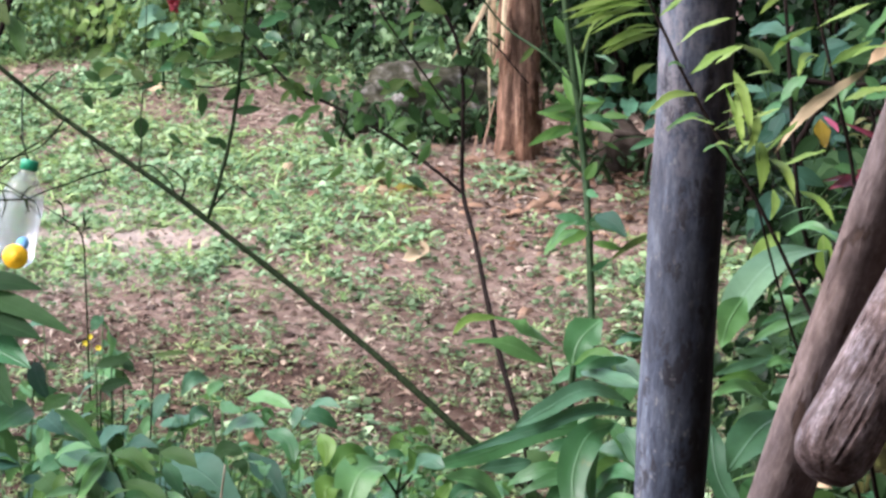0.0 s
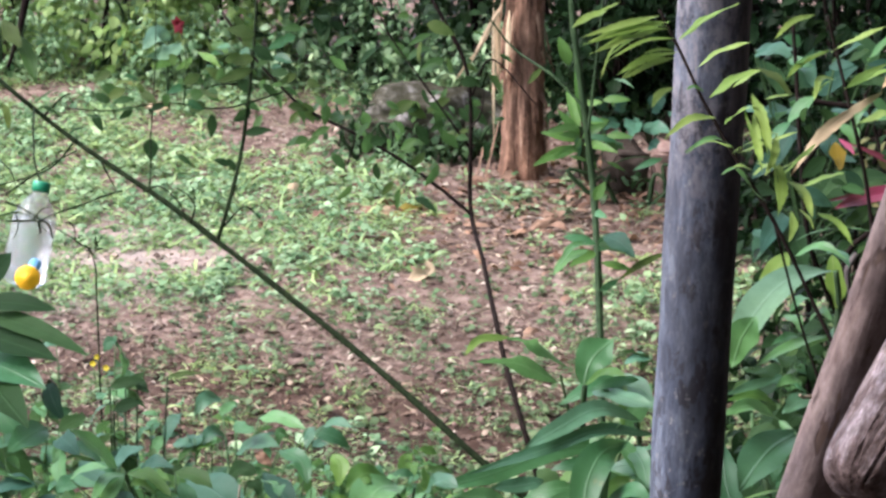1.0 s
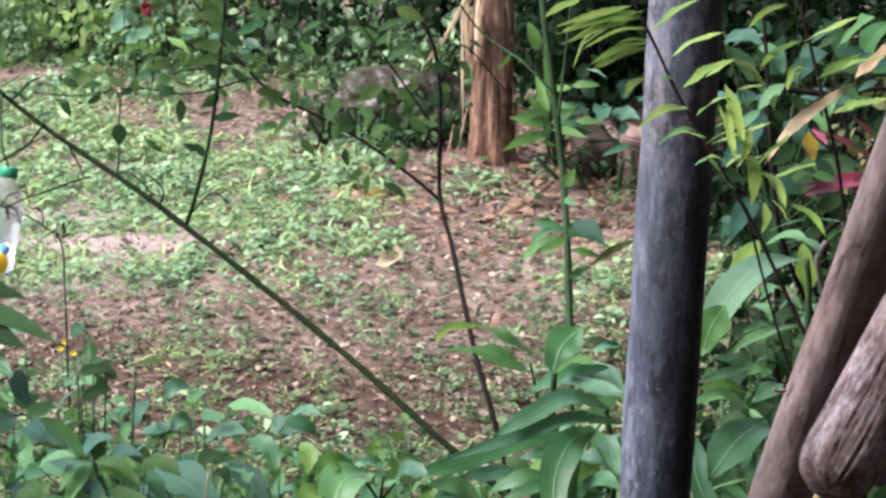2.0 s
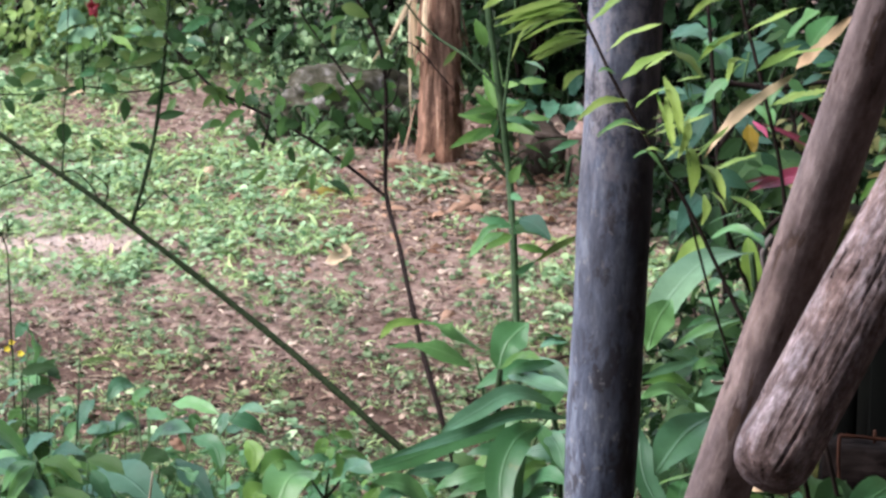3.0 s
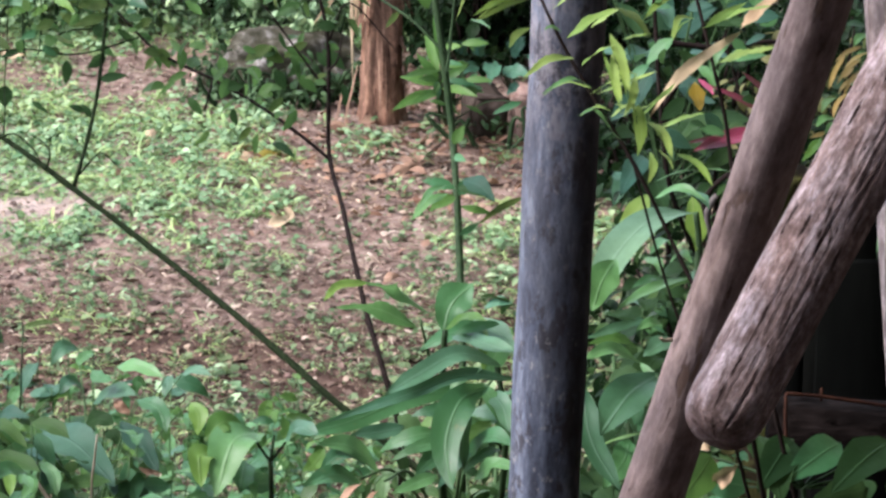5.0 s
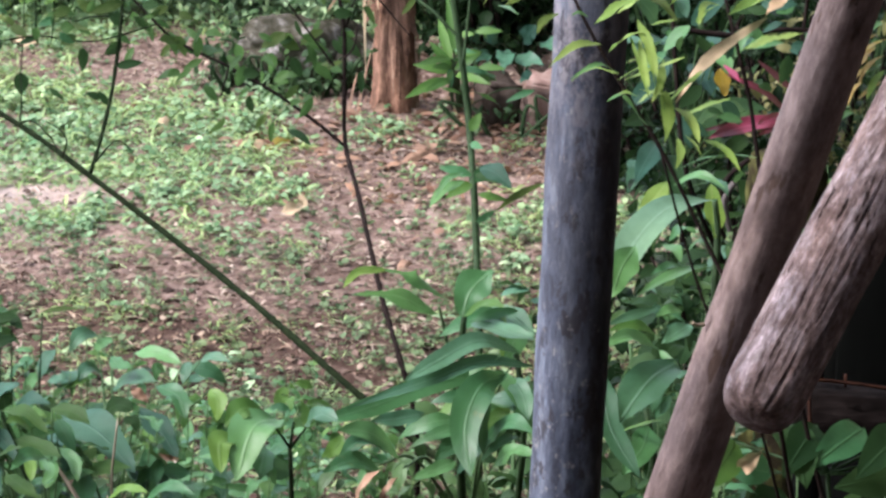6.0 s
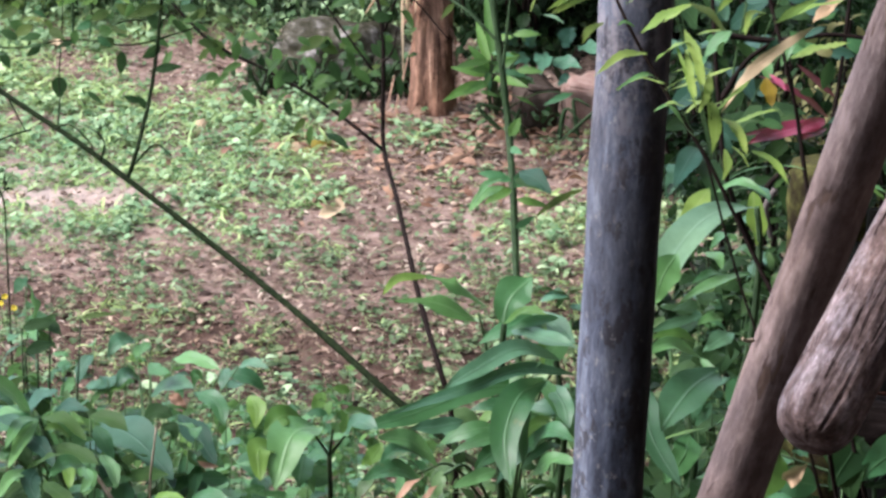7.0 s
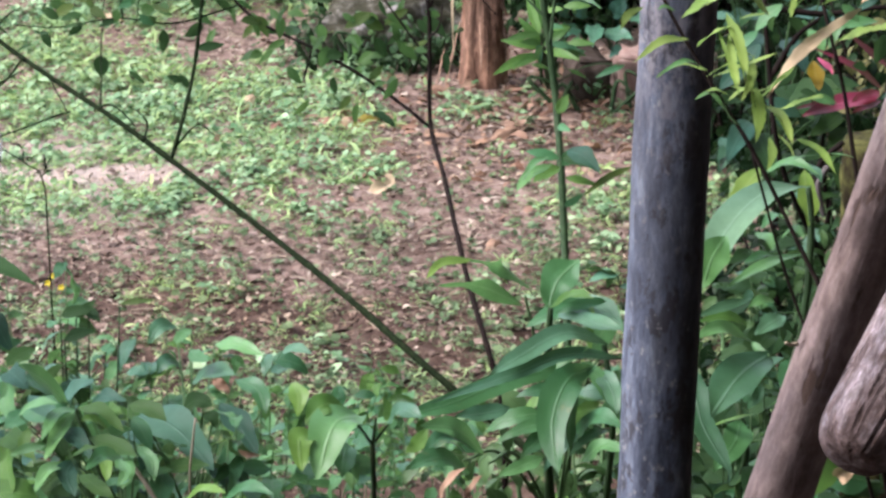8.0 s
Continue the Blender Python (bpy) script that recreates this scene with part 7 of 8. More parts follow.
bent_leaf(feather, LIME, 0.0083, (0.099, 2.420, 2.186), (0.075, 2.390, 2.189), (0.051, 2.360, 2.183), teeth=0.14)
bent_leaf(feather, LIME, 0.0070, (0.099, 2.420, 2.182), (0.081, 2.395, 2.184), (0.056, 2.370, 2.177), teeth=0.14)
bent_leaf(feather, LIME, 0.0041, (0.098, 2.420, 2.188), (0.085, 2.410, 2.191), (0.072, 2.400, 2.190), teeth=0.14)
bent_leaf(feather, LIME, 0.0104, (0.044, 2.430, 2.218), (0.029, 2.405, 2.218), (0.016, 2.380, 2.216), teeth=0.14)
bent_leaf(feather, LIGHT, 0.0041, (0.050, 2.420, 2.164), (0.057, 2.395, 2.169), (0.065, 2.370, 2.170), teeth=0.14)
bent_leaf(feather, LIME, 0.0070, (0.097, 2.400, 2.163), (0.085, 2.385, 2.161), (0.079, 2.370, 2.154), teeth=0.14)
bent_leaf(feather, LIME, 0.0124, (0.102, 2.420, 2.197), (0.116, 2.400, 2.214), (0.132, 2.380, 2.230), teeth=0.14)
bent_leaf(feather, LIME, 0.0095, (0.114, 2.400, 2.178), (0.132, 2.380, 2.197), (0.155, 2.360, 2.210), teeth=0.14)
bent_leaf(feather, LIME, 0.0115, (0.125, 2.390, 2.157), (0.141, 2.375, 2.174), (0.160, 2.360, 2.188), teeth=0.14)
bent_leaf(feather, LIME, 0.0095, (0.136, 2.380, 2.137), (0.145, 2.360, 2.152), (0.159, 2.340, 2.165), teeth=0.14)
bent_leaf(feather, LIME, 0.0086, (0.130, 2.370, 2.146), (0.109, 2.345, 2.152), (0.088, 2.320, 2.144), teeth=0.14)
bent_leaf(feather, LIGHT, 0.0061, (0.142, 2.360, 2.126), (0.125, 2.340, 2.138), (0.103, 2.320, 2.132), teeth=0.14)
bent_leaf(feather, LIGHT, 0.0041, (0.120, 2.380, 2.165), (0.112, 2.375, 2.170), (0.106, 2.370, 2.169), teeth=0.14)
bent_leaf(feather, LIGHT, 0.0055, (0.156, 2.340, 2.099), (0.143, 2.320, 2.119), (0.130, 2.300, 2.120), teeth=0.14)
bent_leaf(feather, LIGHT, 0.0036, (0.166, 2.340, 2.088), (0.157, 2.330, 2.099), (0.152, 2.320, 2.114), teeth=0.14)
bent_leaf(feather, LIME, 0.0093, (0.156, 2.360, 2.169), (0.164, 2.330, 2.154), (0.168, 2.300, 2.138), teeth=0.14)
bent_leaf(feather, LIME, 0.0069, (0.158, 2.360, 2.153), (0.160, 2.335, 2.139), (0.163, 2.310, 2.128), teeth=0.14)
bent_leaf(feather, LIME, 0.0069, (0.176, 2.350, 2.139), (0.173, 2.330, 2.127), (0.165, 2.310, 2.116), teeth=0.14)
bent_leaf(feather, LIME, 0.0088, (0.178, 2.350, 2.115), (0.180, 2.325, 2.103), (0.175, 2.300, 2.087), teeth=0.14)
bent_leaf(feather, LIME, 0.0066, (0.147, 2.360, 2.120), (0.164, 2.330, 2.136), (0.189, 2.300, 2.155), teeth=0.14)
bent_leaf(feather, LIME, 0.0055, (0.157, 2.350, 2.104), (0.167, 2.335, 2.117), (0.176, 2.320, 2.126), teeth=0.14)
bent_leaf(feather, LIME, 0.0069, (0.185, 2.350, 2.101), (0.197, 2.320, 2.100), (0.201, 2.290, 2.088), teeth=0.14)
bent_leaf(feather, OLIVE, 0.0091, (0.165, 2.440, 2.169), (0.179, 2.410, 2.168), (0.189, 2.380, 2.161), teeth=0.14)
bent_leaf(feather, LIME, 0.0040, (0.170, 2.420, 2.148), (0.180, 2.400, 2.156), (0.191, 2.380, 2.163), teeth=0.14)
bent_leaf(feather, LIME, 0.0073, (0.185, 2.400, 2.090), (0.198, 2.370, 2.114), (0.206, 2.340, 2.134), teeth=0.14)
bent_leaf(feather, LIME, 0.0065, (0.200, 2.380, 2.089), (0.212, 2.355, 2.102), (0.227, 2.330, 2.113), teeth=0.14)
bent_leaf(feather, LIME, 0.0029, (0.194, 2.340, 2.081), (0.200, 2.320, 2.080), (0.203, 2.300, 2.077), teeth=0.14)
bent_leaf(feather, LIME, 0.0063, (0.208, 2.340, 2.078), (0.223, 2.310, 2.078), (0.232, 2.280, 2.069), teeth=0.14)
bent_leaf(feather, LIME, 0.0070, (0.188, 2.340, 2.079), (0.189, 2.320, 2.073), (0.184, 2.300, 2.066), teeth=0.14)
bent_leaf(feather, LIGHT, 0.0019, (0.197, 2.400, 2.036), (0.212, 2.380, 2.050), (0.227, 2.360, 2.059), teeth=0.14)
bent_leaf(feather, LIGHT, 0.0014, (0.238, 2.420, 2.041), (0.249, 2.410, 2.043), (0.258, 2.400, 2.044), teeth=0.14)
bent_leaf(feather, LIME, 0.0073, (0.233, 2.700, 2.151), (0.210, 2.660, 2.154), (0.192, 2.620, 2.148), teeth=0.14)
bent_leaf(feather, LIME, 0.0071, (0.245, 2.680, 2.124), (0.219, 2.640, 2.123), (0.201, 2.600, 2.118), teeth=0.14)
bent_leaf(feather, LIME, 0.0078, (0.249, 2.660, 2.103), (0.233, 2.630, 2.110), (0.226, 2.600, 2.099), teeth=0.14)
bent_leaf(feather, LIME, 0.0104, (0.259, 2.660, 2.094), (0.271, 2.620, 2.116), (0.286, 2.580, 2.138), teeth=0.14)
bent_leaf(feather, LIME, 0.0094, (0.266, 2.640, 2.065), (0.276, 2.610, 2.083), (0.289, 2.580, 2.097), teeth=0.14)
bent_leaf(feather, LIME, 0.0099, (0.248, 2.700, 2.117), (0.265, 2.670, 2.135), (0.292, 2.640, 2.156), teeth=0.14)
bent_leaf(feather, DRY, 0.0112, (0.206, 2.580, 2.037), (0.231, 2.607, 2.063), (0.260, 2.633, 2.079), (0.291, 2.660, 2.091), facing=(-0.3, -0.9, 0.3), name="dry_leaf", label="long dry tan leaf", wave=0.25, widest=0.55, teeth=0.14)
bent_leaf(feather, LIGHT, 0.0104, (0.266, 2.680, 2.050), (0.275, 2.690, 2.066), (0.289, 2.700, 2.077), teeth=0.14)
bent_leaf(feather, DRY, 0.0132, (0.296, 2.720, 2.077), (0.319, 2.750, 2.090), (0.357, 2.780, 2.117), facing=(-0.3, -0.9, 0.3), name="dry_leaf", label="long dry tan leaf", wave=0.25, teeth=0.14)
bent_leaf(feather, YELLOWED, 0.0134, (0.249, 2.640, 2.051), (0.250, 2.620, 2.043), (0.251, 2.600, 2.037), teeth=0.0)
bent_leaf(feather, PINK, 0.0056, (0.252, 2.640, 2.054), (0.259, 2.620, 2.052), (0.262, 2.600, 2.051), teeth=0.0)
bent_leaf(feather, LIME, 0.0087, (0.094, 2.430, 2.209), (0.059, 2.400, 2.211), (0.025, 2.370, 2.205), teeth=0.3, wave=0.2)
bent_leaf(feather, LIME, 0.0067, (0.091, 2.430, 2.204), (0.062, 2.395, 2.204), (0.030, 2.360, 2.200), teeth=0.3, wave=0.2)
bent_leaf(feather, LIME, 0.0037, (0.073, 2.420, 2.200), (0.050, 2.400, 2.196), (0.038, 2.380, 2.174), teeth=0.3, wave=0.2)
bent_leaf(feather, LIME, 0.0057, (0.101, 2.420, 2.187), (0.075, 2.390, 2.188), (0.053, 2.360, 2.179), teeth=0.3, wave=0.2)
bent_leaf(feather, LIME, 0.0050, (0.055, 2.440, 2.223), (0.037, 2.410, 2.221), (0.017, 2.380, 2.216), teeth=0.3)
bent_leaf(feather, LIME, 0.0079, (0.101, 2.410, 2.199), (0.121, 2.385, 2.222), (0.145, 2.360, 2.241), teeth=0.2)
bent_leaf(feather, LIME, 0.0050, (0.091, 2.410, 2.117), (0.110, 2.390, 2.138), (0.129, 2.370, 2.147), teeth=0.3, wave=0.25)
bent_leaf(feather, LIME, 0.0037, (0.108, 2.400, 2.108), (0.124, 2.380, 2.124), (0.143, 2.360, 2.125), teeth=0.3, wave=0.25)
bent_leaf(feather, LIME, 0.0044, (0.137, 2.400, 2.091), (0.147, 2.380, 2.104), (0.158, 2.360, 2.107), teeth=0.3, wave=0.25)
bent_leaf(feather, LIME, 0.0102, (0.257, 2.660, 2.094), (0.286, 2.630, 2.116), (0.308, 2.600, 2.129), teeth=0.2)
bent_leaf(feather, LIME, 0.0090, (0.268, 2.660, 2.062), (0.293, 2.630, 2.080), (0.315, 2.600, 2.093), teeth=0.35, wave=0.2)
bent_leaf(feather, LIME, 0.0078, (0.150, 2.500, 2.137), (0.161, 2.480, 2.151), (0.171, 2.460, 2.163), teeth=0.2)
bent_leaf(feather, LIGHT, 0.0096, (0.207, 2.660, 2.103), (0.217, 2.630, 2.126), (0.231, 2.600, 2.143), teeth=0.2)
bent_leaf(feather, LIME, 0.0090, (0.230, 2.660, 2.086), (0.233, 2.630, 2.102), (0.242, 2.600, 2.119), teeth=0.2)
bent_leaf(feather, LIME, 0.0040, (0.150, 2.360, 2.158), (0.158, 2.330, 2.136), (0.163, 2.300, 2.120), teeth=0.35, wave=0.25)
bent_leaf(feather, LIME, 0.0048, (0.156, 2.360, 2.168), (0.163, 2.330, 2.151), (0.167, 2.300, 2.130), teeth=0.35, wave=0.25)
bent_leaf(feather, LIME, 0.0046, (0.168, 2.360, 2.140), (0.173, 2.330, 2.121), (0.175, 2.300, 2.092), teeth=0.35, wave=0.25)
bent_leaf(feather, LIME, 0.0034, (0.142, 2.360, 2.120), (0.156, 2.340, 2.135), (0.172, 2.320, 2.146), teeth=0.3)
bent_leaf(feather, LIME, 0.0034, (0.148, 2.360, 2.134), (0.163, 2.340, 2.144), (0.178, 2.320, 2.146), teeth=0.3)
bent_leaf(feather, LIME, 0.0052, (0.190, 2.360, 2.098), (0.197, 2.330, 2.093), (0.201, 2.300, 2.087), teeth=0.35)
bent_leaf(feather, LIME, 0.0061, (0.206, 2.500, 2.050), (0.224, 2.480, 2.064), (0.240, 2.460, 2.076), teeth=0.3)
bent_leaf(feather, LIME, 0.0053, (0.162, 2.400, 2.101), (0.185, 2.380, 2.103), (0.202, 2.360, 2.124), teeth=0.3)


under = thing("broad_leaved_plant", ((0.347, 2.542, 1.701)[0], (0.347, 2.542, 1.701)[1], 0), "broad-leaved green plant under the log and beam", "plant")
stem_on(under, [under.location, (0.348, 2.526, 1.654), (0.345, 2.545, 1.710)], 0.003, 0.002, STEMGREEN)
# leaf tones lowered to hold the shade below log and beam
for b, e, w, m in (((0.309, 2.588, 1.743), (0.319, 2.495, 1.718), 0.04, DARK), ((0.339, 2.586, 1.739), (0.300, 2.498, 1.727), 0.034, DARK), ((0.384, 2.603, 1.729), (0.326, 2.519, 1.726), 0.034, BROAD),
                   ((0.429, 2.603, 1.729), (0.363, 2.497, 1.725), 0.04, DARK), ((0.269, 2.601, 1.717), (0.236, 2.542, 1.698), 0.034, YOUNG), ((0.401, 2.544, 1.710), (0.346, 2.495, 1.718), 0.035, DARK),
                   ((0.303, 2.592, 1.691), (0.258, 2.594, 1.698), 0.03, BROAD), ((0.431, 2.550, 1.729), (0.442, 2.490, 1.707), 0.04, DARK)):
    leaf_on(under, b, e, w, m, (rl.gauss(0, 0.3), -0.8, 0.5), wave=0.08)
    part("stalk", tube([(0.345, 2.545, 1.710), b], 0.0016, 0.0012, under.location, 5, 6), STEMGREEN, under)

curl = thing("curled_dry_leaf", (0.278, 2.550, 1.724), "curled pinkish dry leaf caught among the stems", "fallen leaf")
leaf_on(curl, (0.264, 2.556, 1.741), (0.283, 2.522, 1.735), 0.02, DRY, (0, -0.8, 0.6), "blade", fold=0.9, arch=-0.9, wave=0.3)
leaf_on(curl, (0.267, 2.548, 1.716), (0.288, 2.552, 1.730), 0.016, DRY, (0.3, -0.8, 0.3), "blade", fold=0.9, arch=0.9, wave=0.3)

# twiggy shrub in the bed behind the feathery plant
twiggy = thing("twiggy_shrub", (0.62, 5.2, 0), "twiggy shrub with mixed green leaves in the bed", "shrub")
for line in ([(0.62, 5.2, 0), (0.60, 5.2, 0.8), (0.436, 4.980, 1.205), (0.417, 5.034, 1.364), (0.410, 5.073, 1.479), (0.403, 5.103, 1.567)], [(0.410, 5.061, 1.444), (0.510, 5.058, 1.433), (0.604, 5.061, 1.442), (0.687, 5.058, 1.433)],
             [(0.422, 5.025, 1.338), (0.464, 5.046, 1.399), (0.512, 5.058, 1.433)], [(0.62, 5.2, 0.5), (0.585, 4.974, 1.188), (0.613, 5.025, 1.338), (0.631, 5.068, 1.461), (0.641, 5.098, 1.549)]):
    stem_on(twiggy, line, 0.0055, 0.003, STEMBROWN)
sprout = [(0.410, 5.070, 1.470), (0.417, 5.043, 1.391), (0.445, 5.040, 1.382), (0.510, 5.058, 1.433), (0.557, 5.060, 1.438), (0.613, 5.034, 1.364), (0.631, 5.062, 1.443), (0.436, 5.007, 1.285), (0.594, 5.061, 1.443), (0.473, 5.073, 1.479), (0.538, 5.073, 1.479), (0.482, 5.019, 1.320)]
for k in range(40):
    b = Vector(sprout[k % len(sprout)]) + Vector((rl.gauss(0, 0.035), rl.gauss(0, 0.12), rl.gauss(0, 0.03)))
    a, ln = rl.uniform(0, 6.28), rl.uniform(0.03, 0.068)
    leaf_on(twiggy, b, b + Vector((math.cos(a) * ln, rl.gauss(0, 0.02), math.sin(a) * ln * 0.6 - 0.015)), ln * rl.uniform(0.35, 0.55), rl.choice((BROAD, LIGHT, TEAL, TEAL, DARK, DARK)), (rl.gauss(0, 0.4), -0.6, 0.6), n=6)


# mossy stump in the bed, with roots curling down its side
MOSSBARK = plain("mossy dark bark", [(0.32, (0.008, 0.006, 0.004)), (0.46, (0.020, 0.016, 0.009)), (0.57, (0.042, 0.042, 0.014)), (0.7, (0.10, 0.10, 0.032))], 24, 0.95, 0.012)
GREYROOT = plain("grey bare root", [(0.3, (0.05, 0.042, 0.037)), (0.7, (0.12, 0.105, 0.095))], 60, 0.85, 0.002, (1, 1, 0.3))
stump = thing("mossy_stump", (0.571, 4.750, 0.0), "dark rotten stump grown over with olive moss", "stump")
part("bole", tube([stump.location + Vector((0, 0, -0.05)), stump.location + Vector((0.01, 0, 0.7)), stump.location + Vector((0, 0, 1.315))], 0.085, 0.060, stump.location, 28, 60, 0.30, 0.0, 4), MOSSBARK, stump)
part("root", tube([(0.501, 4.660, 1.341), (0.473, 4.660, 1.316), (0.460, 4.660, 1.290), (0.458, 4.660, 1.263), (0.458, 4.660, 1.233), (0.467, 4.660, 1.213)], 0.0045, 0.0035, stump.location, 8, 24, 0.15, 0.1), STEMBROWN, stump, "dark curling root")
part("root", tube([(0.478, 4.650, 1.306), (0.466, 4.650, 1.286), (0.464, 4.650, 1.266), (0.469, 4.650, 1.243), (0.474, 4.650, 1.227)], 0.005, 0.004, stump.location, 8, 20, 0.15, 0.1), GREYROOT, stump, "grey bare root")

# ---- bottle feeder hung in the slanting sapling ----
def lathe(profile, sides=40):
    bm = bmesh.new()
    prev = None
    for r, z in profile:
        ring = [bm.verts.new((r * math.cos(6.28318 * k / sides), r * math.sin(6.28318 * k / sides), z)) for k in range(sides)]
        if prev:
            for k in range(sides):
                bm.faces.new((prev[k], prev[(k + 1) % sides], ring[(k + 1) % sides], ring[k]))
        prev = ring
    return bm


def simple(name, color, rough=0.4, through_light=0.0, alpha=1.0):
    m, n, l, b = nodes(name)
    f = noise_of(n, l, 30, 3)
    l.new(ramp(n, l, f, [(0.3, tuple(0.85 * c for c in color)), (0.7, color)]), b.inputs["Base Color"])
    b.inputs["Roughness"].default_value = rough
    b.inputs["Transmission Weight"].default_value = through_light
    b.inputs["Alpha"].default_value = alpha
    return m


CLEAR = simple("clear scuffed plastic", (0.80, 0.86, 0.87), 0.18, 0.8, 0.38)
WATER = simple("cloudy sugar water", (0.50, 0.57, 0.53), 0.15, 0.7, 0.42)
CAPGREEN = simple("green plastic cap", (0.01, 0.22, 0.10), 0.4)
BLUEPLASTIC = simple("blue plastic spout", (0.10, 0.30, 0.50), 0.4)
YELLOW = simple("yellow plastic flower", (0.95, 0.50, 0.01), 0.45)
bt, bbm = Vector((-0.829, 4.884, 1.339)), Vector((-0.861, 4.832, 1.182))
blen = (bt - bbm).length
feeder = thing("bottle_feeder", bt, "clear plastic bottle feeder with green cap and yellow flower, hanging", "bird feeder")
bm_pose = Matrix.Translation(bbm - bt) @ (bt - bbm).to_track_quat("Z", "Y").to_matrix().to_4x4()
R = 0.0375
body = part("bottle", lathe([(0.0, 0.0), (R * 0.7, 0.002), (R, 0.012), (R, 0.03), (R * 0.96, 0.034), (R, 0.04), (R, blen * 0.45), (R * 0.95, blen * 0.48), (R, blen * 0.52), (R * 0.97, blen * 0.66), (R * 0.82, blen * 0.76), (R * 0.6, blen * 0.84), (R * 0.38, blen * 0.90), (0.0125, blen * 0.93), (0.0125, blen * 0.97)]), CLEAR, feeder)
body.matrix_local = bm_pose
w = part("sugar_water", lathe([(0.0, 0.004), (R * 0.93, 0.012), (R * 0.93, blen * 0.62), (R * 0.88, blen * 0.68), (0.0, blen * 0.685)]), WATER, feeder)
w.matrix_local = bm_pose
c = part("cap", lathe([(0.0, 0.018), (0.0135, 0.018), (0.0148, 0.016), (0.0148, 0.0), (0.0, 0.0)], 30), CAPGREEN, body, "green screw cap")
c.matrix_local = Matrix.Translation((0, 0, blen * 0.935))
sp0, sp1 = Vector((-0.830, 4.797, 1.233)), Vector((-0.832, 4.743, 1.230))
spout = part("spout", tube([sp0, sp0.lerp(sp1, 0.5), sp1], 0.010, 0.008, feeder.location, 14, 6), BLUEPLASTIC, feeder, "blue plastic spout")
fl = Vector((-0.834, 4.742, 1.227))
disc = part("flower", lathe([(0.0, 0.006), (0.008, 0.006), (0.010, 0.002), (0.0185, 0.004), (0.0205, 0.0), (0.0185, -0.003), (0.0, -0.004)], 30), YELLOW, spout, "yellow plastic flower port")
disc.matrix_local = Matrix.Translation(fl - bt) @ Vector((0.12, -1, 0.15)).to_track_quat("Z", "Y").to_matrix().to_4x4()
part("cord", tube([bt, (-0.852, 4.962, 1.354), (-0.904, 5.267, 1.328), (-0.955, 5.587, 1.282)], 0.0018, 0.0018, feeder.location, 6, 14), STEMDARK, feeder, "dark hanging cord")

# dried flower stalk beside the feeder, and the branch with large leaves at the yard's other side
dried = thing("dried_flower_stalk", (-0.763, 5.000, 0), "thin dried flower stalk with dark split seed heads", "herb")
part("stalk", tube([dried.location, (-0.763, 5.000, 1.133), (-0.763, 5.000, 1.158), (-0.768, 5.000, 1.186)], 0.0016, 0.0013, dried.location, 6, 24, 0.1, 0.2), STEMDARK, dried)
for line in ([(-0.851, 5.000, 1.243), (-0.828, 5.000, 1.230), (-0.802, 5.000, 1.214), (-0.784, 5.000, 1.200), (-0.768, 5.000, 1.194)], [(-0.768, 5.000, 1.181), (-0.772, 5.000, 1.192), (-0.779, 5.000, 1.200)], [(-0.796, 5.000, 1.209), (-0.796, 5.000, 1.221), (-0.797, 5.000, 1.234)], [(-0.788, 5.000, 1.211), (-0.790, 5.000, 1.216), (-0.783, 5.000, 1.217)]):
    part("stalk", tube(line, 0.0013, 0.0010, dried.location, 5, 12, 0.1, 0.2), STEMDARK, dried)
bent_leaf(dried, STEMDARK, 0.0053, (-0.796, 5.000, 1.231), (-0.803, 4.995, 1.241), (-0.814, 4.990, 1.242), name="sepal", n=6)
bent_leaf(dried, STEMDARK, 0.0050, (-0.796, 5.000, 1.231), (-0.792, 4.995, 1.240), (-0.786, 4.990, 1.244), name="sepal", n=6)
bent_leaf(dried, STEMDARK, 0.0054, (-0.797, 5.000, 1.230), (-0.800, 4.995, 1.237), (-0.805, 4.990, 1.240), name="sepal", n=6)
bent_leaf(dried, STEMDARK, 0.0060, (-0.765, 5.000, 1.191), (-0.759, 4.995, 1.202), (-0.763, 4.990, 1.216), name="sepal", n=6)
bent_leaf(dried, STEMDARK, 0.0054, (-0.764, 5.000, 1.190), (-0.754, 4.995, 1.195), (-0.746, 4.990, 1.197), name="sepal", n=6)
bent_leaf(dried, STEMDARK, 0.0060, (-0.767, 5.000, 1.191), (-0.771, 4.995, 1.191), (-0.778, 4.990, 1.195), name="sepal", n=6)
bent_leaf(dried, STEMDARK, 0.0033, (-0.762, 5.000, 1.197), (-0.754, 4.995, 1.211), (-0.745, 4.990, 1.223), name="sepal", n=6)
bent_leaf(dried, STEMDARK, 0.0033, (-0.765, 5.000, 1.200), (-0.760, 4.995, 1.213), (-0.761, 4.990, 1.225), name="sepal", n=6)
bent_leaf(dried, STEMDARK, 0.0080, (-0.766, 5.000, 1.186), (-0.760, 4.995, 1.192), (-0.754, 4.990, 1.199), name="sepal", n=6)

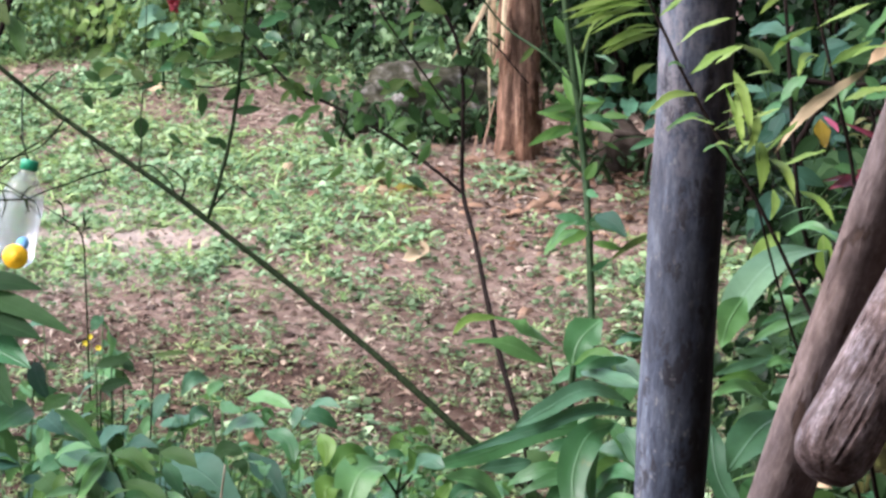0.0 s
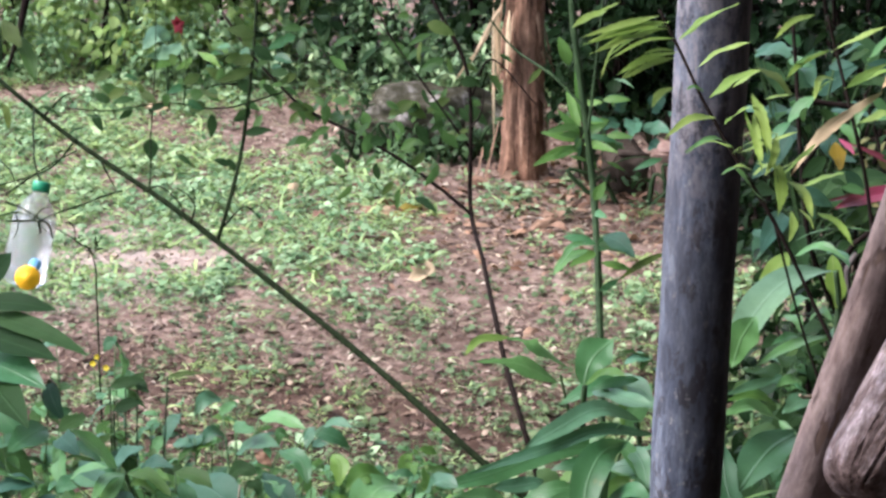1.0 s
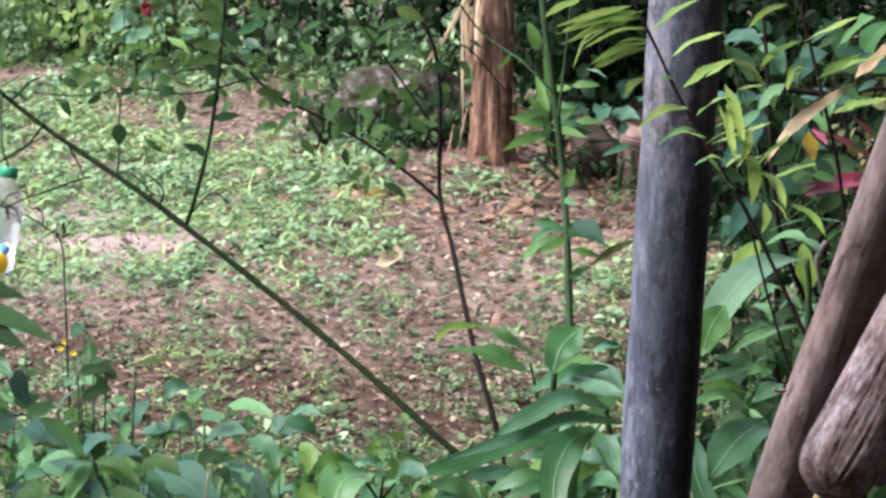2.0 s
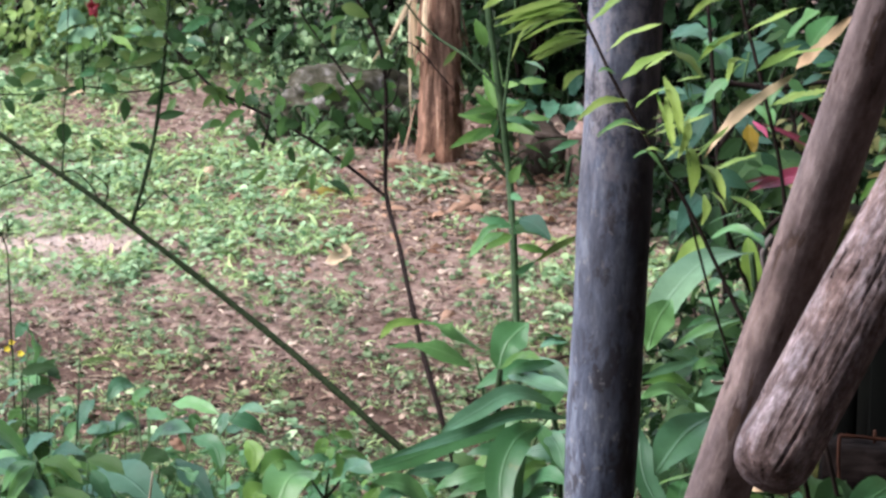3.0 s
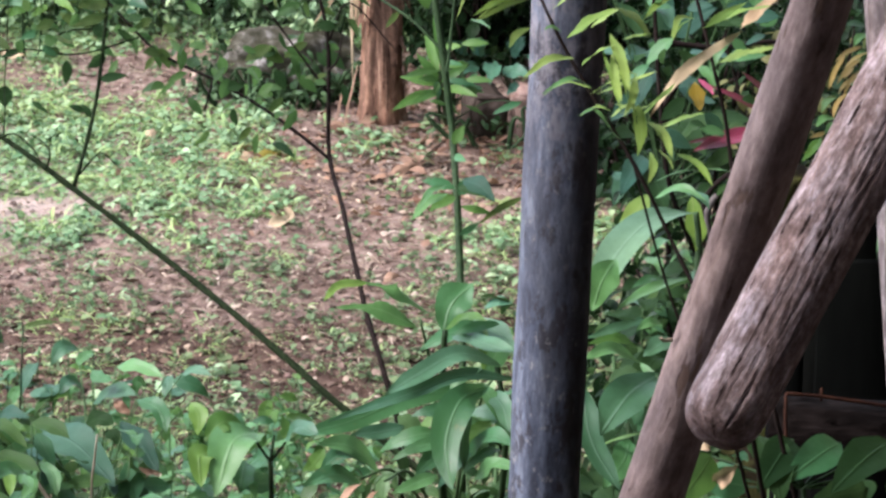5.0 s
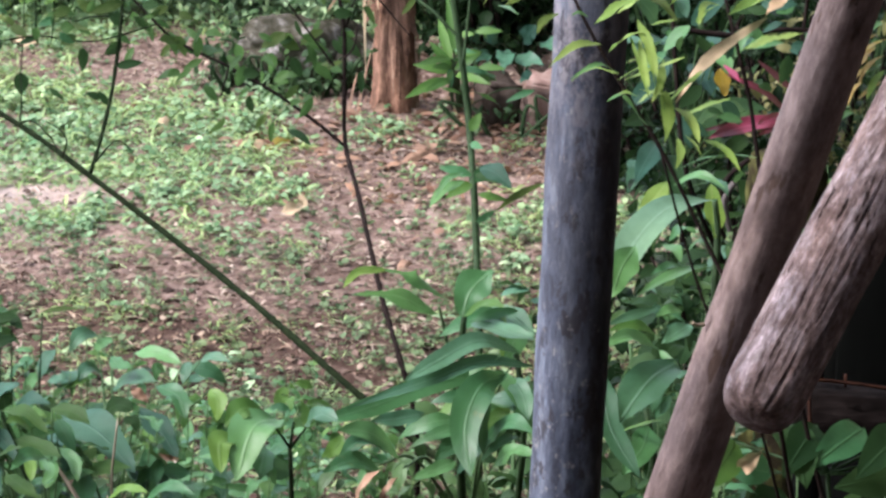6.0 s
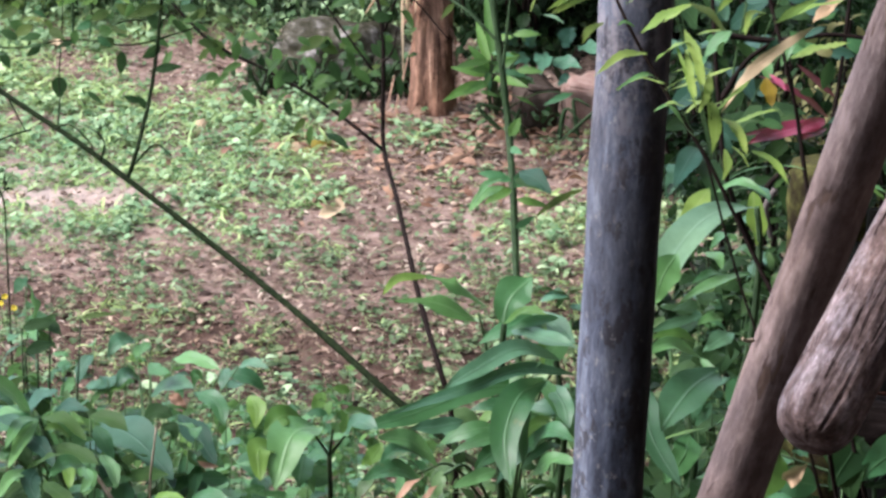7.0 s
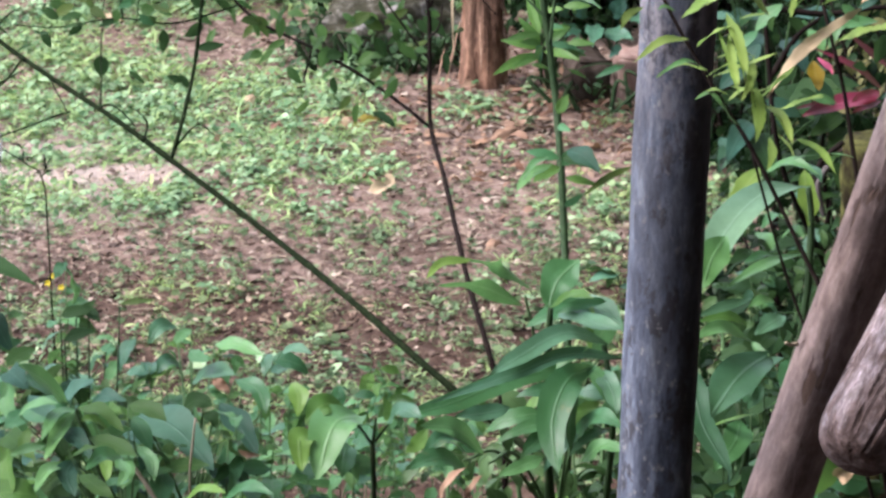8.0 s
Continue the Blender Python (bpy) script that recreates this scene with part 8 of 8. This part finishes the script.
low = thing("pointed_leaved_plant", ((-0.806, 4.010, 1.333)[0], (-0.806, 4.010, 1.333)[1], 0), "dark green plant with long pointed leaves", "plant")
stem_on(low, [low.location, (-0.806, 4.005, 1.318), (-0.783, 4.039, 1.421)], 0.007, 0.004, STEMGREEN)
for b, e, w, m in (((-0.775, 4.035, 1.406), (-0.618, 3.929, 1.387), 0.034, DARK), ((-0.779, 4.039, 1.421), (-0.666, 3.993, 1.427), 0.034, DARK), ((-0.783, 4.025, 1.377), (-0.659, 3.925, 1.380), 0.05, DARK),
                   ((-0.783, 4.015, 1.347), (-0.674, 3.913, 1.345), 0.06, BROAD), ((-0.783, 4.044, 1.435), (-0.746, 4.110, 1.471), 0.04, DARK), ((-0.787, 4.010, 1.333), (-0.688, 3.850, 1.313), 0.06, DARK)):
    leaf_on(low, b, e, w, m, (0.1, -0.6, 0.8))

side = thing("overhanging_branch", (-0.985, 5.208, 1.864), "dark branch with large drooping leaves", "branch")
stem_on(side, [(-0.861, 5.212, 1.864), (-0.871, 5.154, 1.683), (-0.883, 5.124, 1.592), (-0.894, 5.107, 1.538), (-0.912, 5.089, 1.484)], 0.0105, 0.003, STEMBROWN)
bent_leaf(side, SAPLEAF, 0.0253, (-0.894, 5.100, 1.537), (-0.872, 5.060, 1.514), (-0.852, 5.020, 1.474), facing=(0.2, -0.9, 0.3), widest=0.45)
bent_leaf(side, OLIVE, 0.0273, (-0.920, 5.100, 1.564), (-0.898, 5.070, 1.546), (-0.879, 5.040, 1.532), facing=(-0.2, -0.8, 0.5))
bent_leaf(side, OLIVE, 0.0137, (-0.920, 5.080, 1.424), (-0.912, 5.060, 1.411), (-0.906, 5.040, 1.388), facing=(0.2, -0.9, 0.3))
for b, e, w, m in (((-0.880, 5.130, 1.611), (-0.806, 5.055, 1.695), 0.04, OLIVE), ((-0.879, 5.142, 1.647), (-0.909, 5.065, 1.740), 0.04, OLIVE)):
    leaf_on(side, b, e, w, m, (0.2, -0.9, 0.3))
